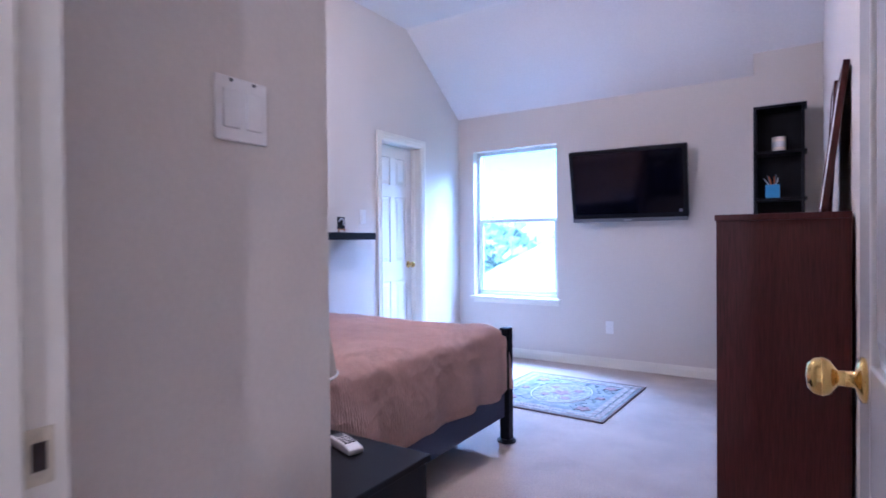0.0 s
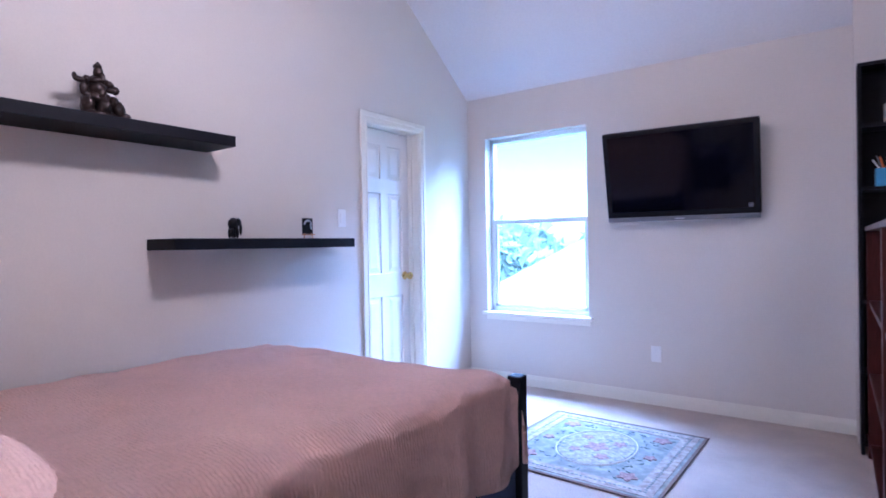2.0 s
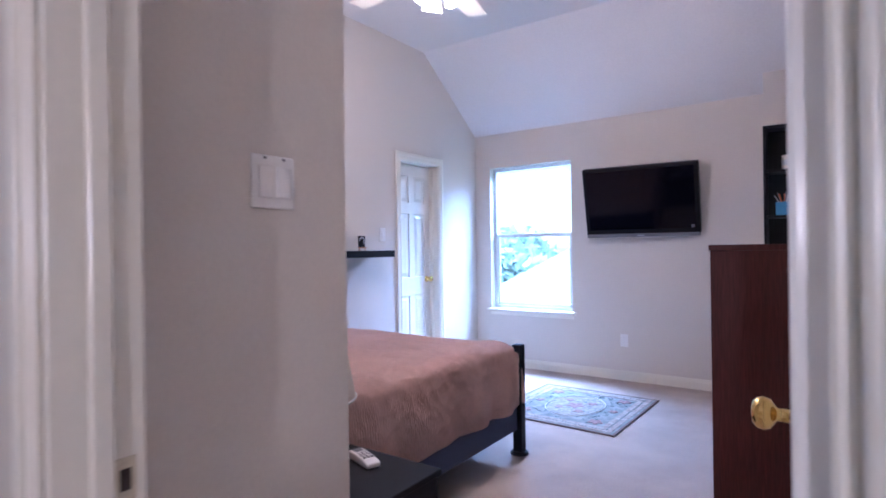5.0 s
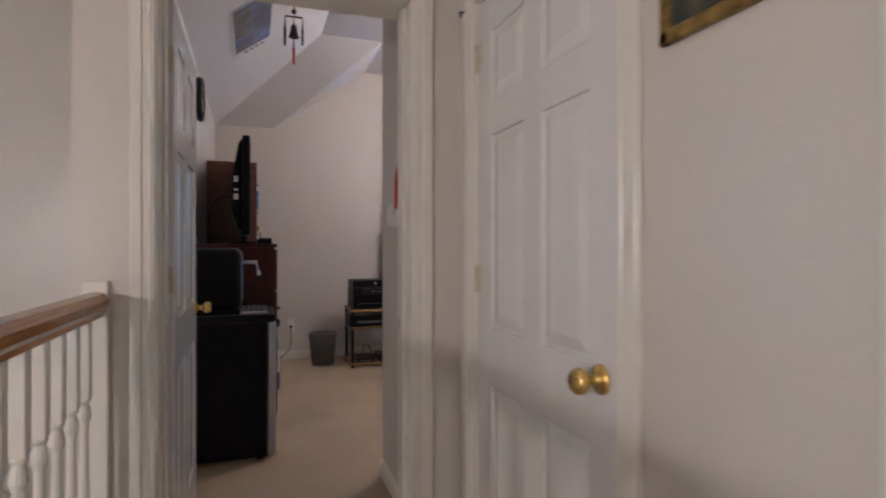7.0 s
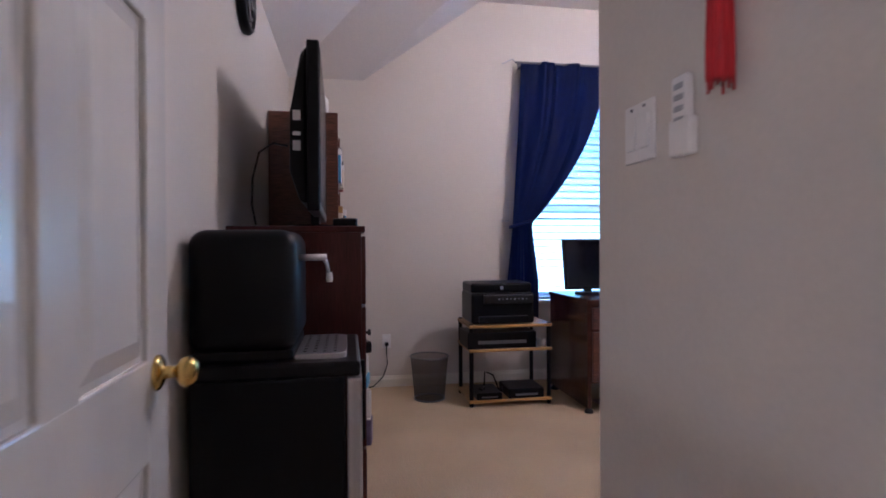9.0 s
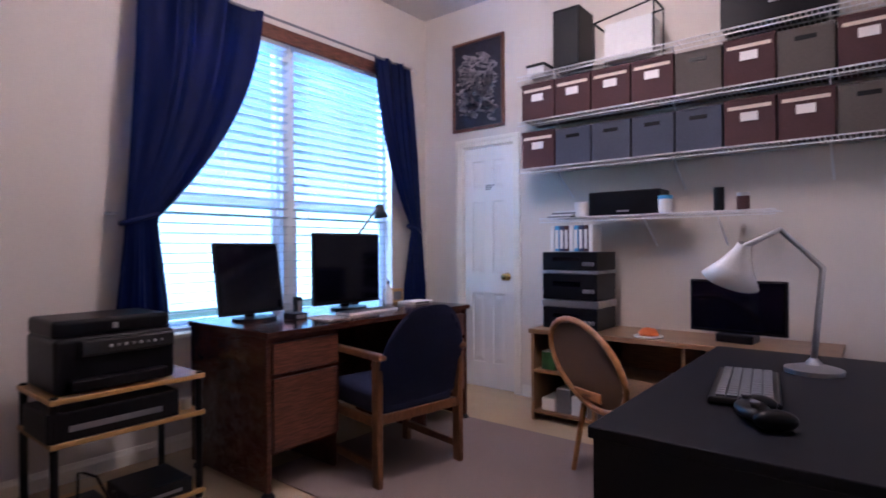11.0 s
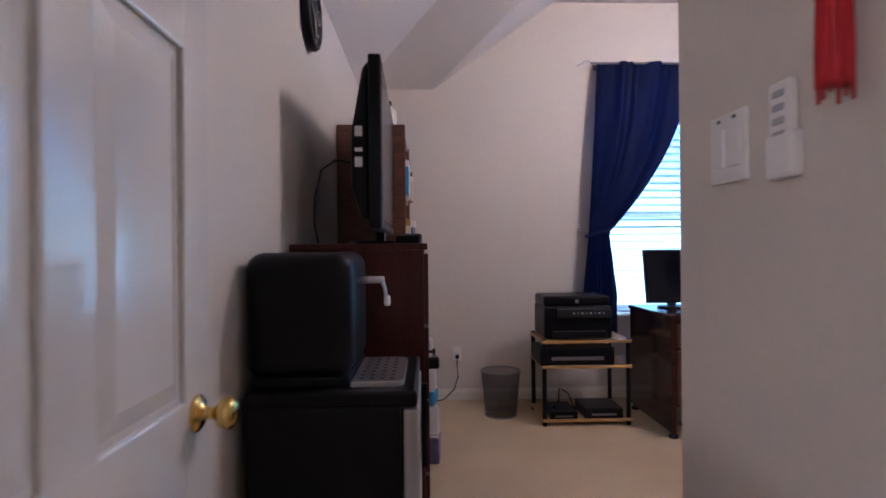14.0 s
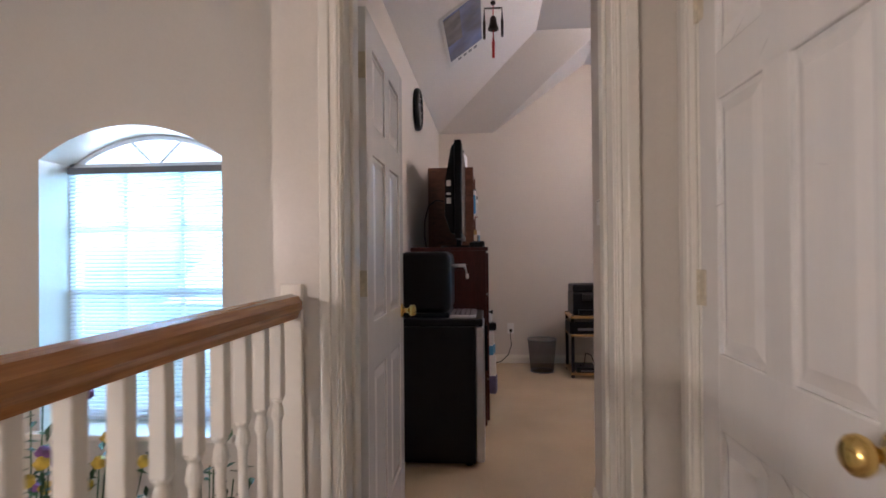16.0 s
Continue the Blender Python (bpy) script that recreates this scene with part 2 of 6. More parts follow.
# ---- mesh helpers ----
def thing(name, x, y, z, label="", category="", group="", rz=0.0, kind=""):
    ob = new(name)
    ob.empty_display_size = 0.1
    ob.matrix_world = pose(x, y, z, 0, 0, rz)
    return tagged(ob, label, category, group, kind)


def part(name, bm, mat, parent=None, label="", smooth=False, kind="", category=""):
    me = bpy.data.meshes.new(name)
    bmesh.ops.recalc_face_normals(bm, faces=bm.faces)
    bm.to_mesh(me)
    bm.free()
    me.materials.append(mat)
    if smooth:
        for p in me.polygons:
            p.use_smooth = True
    ob = new(name, me)
    if parent:
        ob.parent = parent
    return tagged(ob, label, category, "", kind)


def box(bm, x0, x1, y0, y1, z0, z1, bevel=0.0, segments=2):
    """A box with rounded edges, added to bm."""
    r = bmesh.ops.create_cube(bm, size=1)
    vs = r["verts"]
    for v in vs:
        v.co = ((x0 + x1) / 2 + v.co.x * (x1 - x0), (y0 + y1) / 2 + v.co.y * (y1 - y0), (z0 + z1) / 2 + v.co.z * (z1 - z0))
    if bevel:
        es = list({e for v in vs for e in v.link_edges})
        bmesh.ops.bevel(bm, geom=es, offset=bevel, segments=segments, profile=0.5, affect="EDGES")
    return bm


def boxes(*rows, bevel=0.0, segments=2):
    bm = bmesh.new()
    for r in rows:
        box(bm, *r, bevel=bevel, segments=segments)
    return bm


def tube(bm, points, radius, sides=8, caps=True):
    """A round bar along a line of points."""
    pts = [Vector(p) for p in points]
    rings = []
    radii = radius if isinstance(radius, (list, tuple)) else [radius] * len(pts)
    for i, p in enumerate(pts):
        d = (pts[min(i + 1, len(pts) - 1)] - pts[max(i - 1, 0)]).normalized()
        side = d.cross(Vector((0, 0, 1)))
        if side.length < 0.05:
            side = d.cross(Vector((0, 1, 0)))
        side.normalize()
        up = side.cross(d)
        rings.append([bm.verts.new(p + radii[i] * (math.cos(2 * math.pi * k / sides) * side + math.sin(2 * math.pi * k / sides) * up)) for k in range(sides)])
    for a, b in zip(rings, rings[1:]):
        for k in range(sides):
            bm.faces.new((a[k], a[(k + 1) % sides], b[(k + 1) % sides], b[k]))
    if caps:
        bm.faces.new(rings[0])
        bm.faces.new(rings[-1][::-1])
    return bm


def lathe(bm, profile, x=0.0, y=0.0, sides=20, m=None):
    """Turns a profile of (radius, z) about an upright axis."""
    rings = [[bm.verts.new((x + max(r, 0.0005) * math.cos(2 * math.pi * k / sides), y + max(r, 0.0005) * math.sin(2 * math.pi * k / sides), z)) for k in range(sides)] for r, z in profile]
    for a, b in zip(rings, rings[1:]):
        for k in range(sides):
            bm.faces.new((a[k], a[(k + 1) % sides], b[(k + 1) % sides], b[k]))
    bm.faces.new(rings[0][::-1])
    bm.faces.new(rings[-1])
    if m is not None:
        bmesh.ops.transform(bm, matrix=m, verts=[v for r in rings for v in r])
    return bm


def prism(bm, outline, axis, lo, hi):
    """A flat outline of (u, v) drawn out along an axis: x takes (y, z), y takes (x, z), z takes (x, y)."""
    def at(u, v, w):
        return {"x": (w, u, v), "y": (u, w, v), "z": (u, v, w)}[axis]
    a = [bm.verts.new(at(u, v, lo)) for u, v in outline]
    b = [bm.verts.new(at(u, v, hi)) for u, v in outline]
    n = len(a)
    bm.faces.new(a)
    bm.faces.new(b[::-1])
    for k in range(n):
        bm.faces.new((a[k], b[k], b[(k + 1) % n], a[(k + 1) % n]))
    return bm


def wall(name, axis, lo, hi, u0, u1, z0, z1, holes=(), mat=None, label="painted beige plaster wall"):
    """An upright wall of thickness lo..hi along an axis, from u0 to u1, with openings (u0, u1, z0, z1) right through it."""
    us = sorted({u0, u1, *[v for h in holes for v in h[:2]]})
    zs = sorted({z0, z1, *[v for h in holes for v in h[2:]]})
    bm, made = bmesh.new(), {}

    def vert(w, u, z):
        key = (w, round(u, 4), round(z, 4))
        if key not in made:
            made[key] = bm.verts.new((w, u, z) if axis == "x" else (u, w, z))
        return made[key]

    def solid(i, j):
        if not (0 <= i < len(us) - 1 and 0 <= j < len(zs) - 1):
            return False
        u, z = (us[i] + us[i + 1]) / 2, (zs[j] + zs[j + 1]) / 2
        return not any(a < u < b and c < z < d for a, b, c, d in holes)

    for i in range(len(us) - 1):
        for j in range(len(zs) - 1):
            if not solid(i, j):
                continue
            a, b, c, d = us[i], us[i + 1], zs[j], zs[j + 1]
            for w in (lo, hi):
                bm.faces.new([vert(w, a, c), vert(w, b, c), vert(w, b, d), vert(w, a, d)])
            for near, p, q in (((i - 1, j), (a, c), (a, d)), ((i + 1, j), (b, c), (b, d)), ((i, j - 1), (a, c), (b, c)), ((i, j + 1), (a, d), (b, d))):
                if not solid(*near):
                    bm.faces.new([vert(lo, *p), vert(lo, *q), vert(hi, *q), vert(hi, *p)])
    return tagged(part(name, bm, mat or WALL), label, "wall", kind="structure")


def arc(cx, cz, r, a0, a1, n=14):
    return [(cx + r * math.cos(radians(a0 + (a1 - a0) * k / n)), cz + r * math.sin(radians(a0 + (a1 - a0) * k / n))) for k in range(n + 1)]


# ---- the shell ----
wall("wall_bedroom_west", "x", -3.15, -2.98, 0.2, 5.12, 0, 3.5, [(3.665, 4.265, 0, 2.07)])
wall("wall_bedroom_north", "y", 4.97, 5.12, -2.98, 0.33, 0, 3.5, [(-2.80, -1.885, 0.6, 2.10)])
wall("wall_bedroom_jut", "y", 4.8, 4.97, -0.23, 0.21, 0, 3.5)
wall("wall_bedroom_east", "x", 0.21, 0.33, 0.24, 4.97, 0, 3.5)
wall("wall_bedroom_south", "y", 0.665, 0.785, -2.98, -0.88, 0, 3.5)
wall("wall_passage", "x", -0.88, -0.76, 0.24, 0.785, 0, 3.5)
wall("wall_hall_north", "y", 0.12, 0.24, -2.06, 1.6, 0, 3.5, [(-1.92, -1.16, 0, 2.04), (-0.62, 0.203, 0, 2.04)], mat=WALLH)
wall("wall_hall_west", "x", -2.25, -2.06, -1.062, 0.24, -2.6, 3.5, [(-0.855, -0.05, 0, 2.095)], mat=WALLH)
wall("wall_hall_east", "x", 1.6, 1.72, -3.3, 0.24, -2.6, 3.5, mat=WALLH)
wall("wall_stair_south", "y", -3.42, -3.3, -3.2, 1.72, -2.6, 3.5, mat=WALLH)
wall("wall_stair_north", "y", -1.08, -0.96, -3.2, -2.18, -2.6, 0.0, mat=WALLH)
wall("wall_office_south", "y", -1.08, -0.96, -6.71, -2.18, 0, 3.5)
wall("wall_office_west", "x", -6.71, -6.56, -0.96, 3.65, 0, 3.5, [(1.02, 3.05, 0.69, 2.66)])
wall("wall_office_north", "y", 3.5, 3.65, -6.56, -3.15, 0, 3.5, [(-6.14, -5.62, 0, 2.06)])
wall("wall_office_passage", "y", 0.085, 0.2, -3.15, -2.25, 0, 3.5)
# closets behind the doors
wall("wall_closet_back", "x", -3.75, -3.65, 3.65, 5.12, 0, 3.5)
wall("wall_closet_back_office", "y", 4.2, 4.3, -6.71, -5.0, 0, 3.5)

# stair window wall, with its arched head
wall("wall_stair_west", "x", -3.35, -3.05, -3.3, -1.08, -2.6, 3.5, [(-2.68, -1.72, 0.34, 1.89)], mat=WALLH)
bm = bmesh.new()
curve = arc(-2.205, 0.955, 0.905, 121.7, 58.3, 16)
curve = [(-2.68 + (y - curve[0][0]) * 0.96 / (curve[-1][0] - curve[0][0]), 1.71 + (z - curve[0][1]) * 0.165 / max(c[1] - curve[0][1] for c in curve)) for y, z in curve]
half = len(curve) // 2
prism(bm, [(-2.68, 1.89), *[c for c in curve[: half + 1]], (curve[half][0], 1.89)], "x", -3.35, -3.0505)
prism(bm, [(curve[half][0], 1.89), *[c for c in curve[half:]], (-1.72, 1.89)], "x", -3.35, -3.0505)
part("wall_stair_arch", bm, WALLH, None, "plaster spandrels of the arched window head", kind="structure", category="wall")


def floor(name, outline, mat, label, z=0.0):
    bm = bmesh.new()
    prism(bm, outline, "z", z - 0.12, z)
    return tagged(part(name, bm, mat), label, "floor", kind="structure")


floor("floor_bedroom", [(-3.75, 0.7), (-0.82, 0.7), (-0.82, 0.18), (0.33, 0.18), (0.33, 5.12), (-3.75, 5.12)], CARPET, "beige cut-pile carpet, lightly trodden")
floor("floor_hall", [(-2.12, -1.07), (1.6, -1.07), (1.6, 0.18), (-2.12, 0.18)], CARPET, "beige carpet of the landing")
floor("floor_office", [(-6.71, -1.0), (-2.12, -1.0), (-2.12, 0.18), (-3.0, 0.18), (-3.0, 4.3), (-6.71, 4.3)], CARPET_O, "sand-coloured cut-pile carpet")
floor("floor_stairwell", [(-3.2, -3.4), (1.6, -3.4), (1.6, -1.07), (-3.2, -1.07)], CARPET, "carpeted stair landing below", -1.25)
bm = boxes((-2.06, 1.6, -1.115, -1.071, -1.25, 0.0), (-2.06, 1.6, -1.125, -1.03, 0.0, 0.025), bevel=0.004)
part("fascia", bm, TRIM, None, "white painted landing fascia", kind="structure", category="trim")


def ceiling(name, polygons, label):
    bm, made = bmesh.new(), {}
    for poly in polygons:
        for p in poly:
            if p not in made:
                made[p] = bm.verts.new(p)
        bm.faces.new([made[p] for p in poly])
    up = bmesh.ops.extrude_face_region(bm, geom=bm.faces[:])
    bmesh.ops.translate(bm, verts=[g for g in up["geom"] if isinstance(g, bmesh.types.BMVert)], vec=(0, 0, 0.12))
    return tagged(part(name, bm, CEIL), label, "ceiling", kind="structure")


Z0, ZT = 2.55, 3.27
ceiling("ceiling_office", [
    [(-6.6, -1.0, Z0 - 0.029), (-2.1, -1.0, Z0 - 0.029), (-2.1, 0.04, ZT), (-5.56, 0.04, ZT)],
    [(-6.6, -1.0, Z0 - 0.029), (-5.56, 0.04, ZT), (-5.56, 0.64, ZT), (-6.6, -0.4, Z0 - 0.029)],
    [(-6.6, -0.4, Z0 - 0.029), (-5.56, 0.64, ZT), (-6.6, 0.64, ZT)],
    [(-5.56, 0.04, ZT), (-2.1, 0.04, ZT), (-2.1, 3.6, ZT), (-6.6, 3.6, ZT), (-6.6, 0.64, ZT), (-5.56, 0.64, ZT)],
], "white stippled vaulted ceiling of the study")
ceiling("ceiling_bedroom", [
    [(-3.05, 5.0, 2.438), (0.27, 5.0, 2.438), (0.27, 4.05, 3.13), (-3.05, 4.05, 3.13)],
    [(-3.05, 4.05, 3.13), (0.27, 4.05, 3.13), (0.27, 0.18, 3.13), (-3.05, 0.18, 3.13)],
], "white stippled ceiling sloping down to the window wall")
ceiling("ceiling_hall", [[(-3.1, -3.35, 2.75), (1.65, -3.35, 2.75), (1.65, 0.18, 2.75), (-2.12, 0.18, 2.75), (-2.12, -1.02, 2.75), (-3.1, -1.02, 2.75)]], "white stippled ceiling of the landing")
ceiling("ceiling_closets", [[(-6.7, 3.6, 2.5), (-3.05, 3.6, 2.5), (-3.05, 5.1, 2.5), (-6.7, 5.1, 2.5)]], "white closet ceiling")


def baseboard(name, axis, face, sign, u0, u1):
    """A moulded skirting on a wall face; sign: the way in which it stands out."""
    bm = bmesh.new()
    out = [(0, 0), (0.014, 0), (0.014, 0.06), (0.009, 0.075), (0.006, 0.09), (0, 0.09)]
    if axis == "x":
        prism(bm, [(face + sign * d, z) for d, z in out], "y", u0, u1)
    else:
        prism(bm, [(face + sign * d, z) for d, z in out], "x", u0, u1)
    return tagged(part(name, bm, TRIM), "white moulded baseboard", "baseboard", kind="structure")


baseboard("baseboard_bedroom_north", "y", 4.97, -1, -2.98, -0.23)
baseboard("baseboard_bedroom_west", "x", -2.98, 1, 0.785, 3.6)
baseboard("baseboard_bedroom_west_corner", "x", -2.98, 1, 4.33, 4.95)
baseboard("baseboard_bedroom_east", "x", 0.21, -1, 1.1, 4.8)
baseboard("baseboard_passage", "x", -0.76, 1, 0.26, 0.785)
baseboard("baseboard_office_west", "x", -6.56, 1, -0.96, 3.5)
baseboard("baseboard_office_south", "y", -0.96, 1, -6.54, -2.2)
baseboard("baseboard_office_north", "y", 3.5, -1, -5.55, -3.15)
baseboard("baseboard_office_passage", "y", 0.085, -1, -3.15, -2.25)
baseboard("baseboard_hall_north", "y", 0.12, -1, -1.08, -0.7)


def casing(name, axis, face, sign, u0, u1, top, depth_to, width=0.062):
    """A moulded door casing on one wall face, with the jamb lining through to depth_to."""
    def put(bm, ua, ub, za, zb, out, inn=0.0):
        a, b = sorted((face + sign * inn, face + sign * out))
        box(bm, *((a, b, ua, ub) if axis == "x" else (ua, ub, a, b)), za, zb, bevel=0.003, segments=1)
    bm = bmesh.new()
    for side, u in ((-1, u0), (1, u1)):
        a, b = sorted((u - side * 0.006, u + side * width))
        put(bm, a, b, 0, top + width, 0.011)
        a, b = sorted((u + side * width * 0.45, u + side * width * 0.98))
        put(bm, a, b, 0, top + width * 0.98, 0.018)
        a, b = sorted((u + side * width * 0.02, u + side * width * 0.2))
        put(bm, a, b, 0, top, 0.0145)
    put(bm, u0 - width, u1 + width, top - 0.006, top + width, 0.0115)
    put(bm, u0 - width, u1 + width, top + width * 0.45, top + width * 0.985, 0.0185)
    depth = abs(depth_to - face)
    for side, u in ((1, u0), (-1, u1)):
        a, b = sorted((u - side * 0.001, u + side * 0.012))
        put(bm, a, b, 0, top, 0.0, -depth)
        a, b = sorted((u + side * 0.011, u + side * 0.024))
        put(bm, a, b, 0, top - 0.01, -depth * 0.38, -depth * 0.62)
    put(bm, u0, u1, top - 0.012, top + 0.001, 0.0, -depth)
    return tagged(part(name, bm, TRIM), "white moulded door casing", "trim", kind="structure")


casing("trim_office_door", "x", -2.06, 1, -0.855, -0.05, 2.095, -2.25)
casing("trim_closet_door", "y", 0.12, -1, -1.92, -1.16, 2.04, 0.24)
casing("trim_bedroom_door", "y", 0.12, -1, -0.62, 0.203, 2.04, 0.24, 0.055)
casing("trim_bath_door", "x", -2.98, 1, 3.665, 4.265, 2.07, -3.15)
casing("trim_office_closet_door", "y", 3.5, -1, -6.14, -5.62, 2.06, 3.65)


# ---- doors ----
def knob(parent, x, y, z, sign, mat=BRASS):
    """A round door knob on a stepped rose, its axis along y; sign: which face of the leaf."""
    bm = bmesh.new()
    prof = [(0.0, 0), (0.033, 0), (0.033, 0.004), (0.026, 0.009), (0.012, 0.012), (0.011, 0.032), (0.016, 0.036), (0.025, 0.042), (0.029, 0.052), (0.027, 0.062), (0.018, 0.070), (0.0, 0.072)]
    lathe(bm, prof, m=pose(x, y, z, -90 * sign), sides=24)
    return part("door_knob", bm, mat, parent, "polished brass door knob", smooth=True)


def hinge(parent, x, y, z, m=None):
    bm = boxes((x - 0.002, x + 0.034, y - 0.0025, y, z - 0.045, z + 0.045), bevel=0.0008, segments=1)
    for k in range(3):
        lathe(bm, [(0.006, z - 0.045 + 0.0305 * k), (0.006, z - 0.016 + 0.0305 * k)], x - 0.004, y - 0.004, 10)
    return part("hinge", bm, BRASSD, parent, "paint-worn butt hinge")


def six_panel_door(name, w, h, m, label, mat=DOORP, knob_sides=(1, -1), hinge_side=0, columns=2):
    """A moulded panel door: hinged at x = 0, leaf along +x, thickness about y = 0."""
    root = thing(name, 0, 0, 0, label, "door", kind="structure")
    root.matrix_world = m
    t, st = 0.0175, 0.105 if w > 0.6 else 0.085
    mid = 0.1 if w > 0.6 else 0.08
    rails = [(0.0, 0.22), (0.80, 0.98), (1.58, 1.69), (h - 0.115, h)]
    cols = [(st, (w - mid) / 2), ((w + mid) / 2, w - st)]
    bm = boxes((0.002, w - 0.002, -0.007, 0.007, 0.012, h - 0.002))
    box(bm, 0, st, -t, t, 0.01, h, bevel=0.004)
    box(bm, w - st, w, -t, t, 0.01, h, bevel=0.004)
    for a, b in rails:
        box(bm, st - 0.005, w - st + 0.005, -t + 0.0003, t - 0.0003, max(a, 0.01), b, bevel=0.004)
    box(bm, (w - mid) / 2, (w + mid) / 2, -t + 0.0006, t - 0.0006, 0.02, h - 0.01, bevel=0.004)
    leaf = part("door_leaf", bm, mat, root)
    for (a0, a1), (b0, b1) in [(c, (rails[k][1], rails[k + 1][0])) for k in range(3) for c in cols]:
        bm = bmesh.new()
        for s in (-1, 1):
            ins, dep = 0.042, 0.0155
            o = [(a0 + 0.012, b0 + 0.012), (a1 - 0.012, b0 + 0.012), (a1 - 0.012, b1 - 0.012), (a0 + 0.012, b1 - 0.012)]
            i = [(a0 + ins, b0 + ins), (a1 - ins, b0 + ins), (a1 - ins, b1 - ins), (a0 + ins, b1 - ins)]
            vo = [bm.verts.new((x, s * 0.0075, z)) for x, z in o]
            vi = [bm.verts.new((x, s * dep, z)) for x, z in i]
            bm.faces.new(vi)
            for k in range(4):
                bm.faces.new((vo[k], vo[(k + 1) % 4], vi[(k + 1) % 4], vi[k]))
        part("panel", bm, mat, root)
    for s in knob_sides:
        knob(root, w - 0.062, s * t, 0.95, s)
    if hinge_side:
        for z in (0.24, 1.13, 1.85):
            hinge(root, 0.0, -t * hinge_side if hinge_side > 0 else t + 0.0025, z)
    return root


# study door, swung back along the wall; its hinges face the landing
od = six_panel_door("door_office", 0.80, 2.075, pose(-2.307, -0.847, 0, 0, 0, 180.2), "white six-panel door standing open against the wall", hinge_side=0)
for z in (0.24, 1.12, 1.87):
    bm = boxes((-0.005, 0.0005, -0.0165, 0.0165, z - 0.045, z + 0.045), (-0.125, -0.087, 0.007, 0.0105, z - 0.045, z + 0.045), bevel=0.001, segments=1)
    tube(bm, [(-0.010, 0.022, z - 0.047), (-0.010, 0.022, z + 0.047)], 0.006, 10)
    part("hinge", bm, BRASSD, od, "cream-painted butt hinge")
# landing closet door, shut
cl = six_panel_door("door_closet", 0.735, 2.02, pose(-1.907, 0.139, 0), "shut white six-panel closet door, scuffed", knob_sides=(-1,), hinge_side=1)
DOOR_LINE = material("line for scuffs and shaded panel edges, grey", (0.62, 0.59, 0.55), 0.6, grain=0.2)
# first two strokes paint in shaded panel edges; the rest are wear
for x, z, l, a in ((0.22, 1.70, 0.07, 25), (0.33, 1.62, 0.05, 35), (0.30, 0.80, 0.08, -28), (0.42, 0.78, 0.10, -30), (0.12, 1.33, 0.04, 8), (0.20, 0.60, 0.06, -20), (0.52, 1.36, 0.04, -15)):
    bm = boxes((-l / 2, l / 2, -0.0006, 0.0, -0.0008, 0.0008))
    bmesh.ops.transform(bm, matrix=pose(x, -0.0177, z, 0, -a, 0), verts=bm.verts)
    part("scuff", bm, DOOR_LINE, cl, "grey line for scuffs and shaded panel edges")
# bedroom door, open at a right angle to its wall
six_panel_door("door_bedroom", 0.76, 2.03, pose(0.176, 0.255, 0, 0, 0, 91.9), "white six-panel bedroom door standing open")
six_panel_door("door_bath", 0.575, 2.055, pose(-3.105, 3.678, 0, 0, 0, 90), "shut narrow white six-panel door", knob_sides=(-1,))
six_panel_door("door_office_closet", 0.495, 2.04, pose(-6.127, 3.53, 0), "shut narrow white panel door", knob_sides=(-1,))


def plate(name, label, m, parts, w, h, category):
    """A wall plate; m: its local x runs along the wall, -y out of it."""
    root = thing(name, 0, 0, 0, label, category)
    root.matrix_world = m
    part("cover_plate", boxes((-w / 2, w / 2, -0.007, 0, -h / 2, h / 2), bevel=0.003), WHITEP, root)
    for nm, x, z, pw, ph, mat in parts:
        part(nm, boxes((x - pw / 2, x + pw / 2, -0.0115, -0.004, z - ph / 2, z + ph / 2), bevel=0.0025), mat, root)
    return root


rockers = [("rocker", -0.023, 0, 0.033, 0.066, WHITEP), ("rocker", 0.023, 0, 0.033, 0.066, WHITEP), ("screw", -0.023, 0.048, 0.006, 0.006, GREYP), ("screw", 0.023, 0.048, 0.006, 0.006, GREYP)]
plate("light_switch", "white double rocker light switch", pose(-0.76, 0.575, 1.385, 0, 0, 90), rockers, 0.106, 0.110, "switch")
plate("light_switch", "white double rocker light switch by the study door", pose(-2.965, 0.085, 1.40), rockers, 0.108, 0.116, "switch")
plate("light_switch", "white single rocker light switch", pose(-2.98, 3.42, 1.375, 0, 0, 90), [("rocker", 0, 0, 0.033, 0.066, WHITEP)], 0.072, 0.118, "switch")
outlet_parts = [("socket", 0, 0.02, 0.028, 0.024, WHITEP), ("socket", 0, -0.02, 0.028, 0.024, WHITEP)]
plate("outlet", "white double wall outlet", pose(-1.385, 4.97, 0.37), outlet_parts, 0.072, 0.116, "outlet")
plate("outlet", "white double wall outlet", pose(-6.56, -0.18, 0.38, 0, 0, 90), outlet_parts, 0.072, 0.116, "outlet")


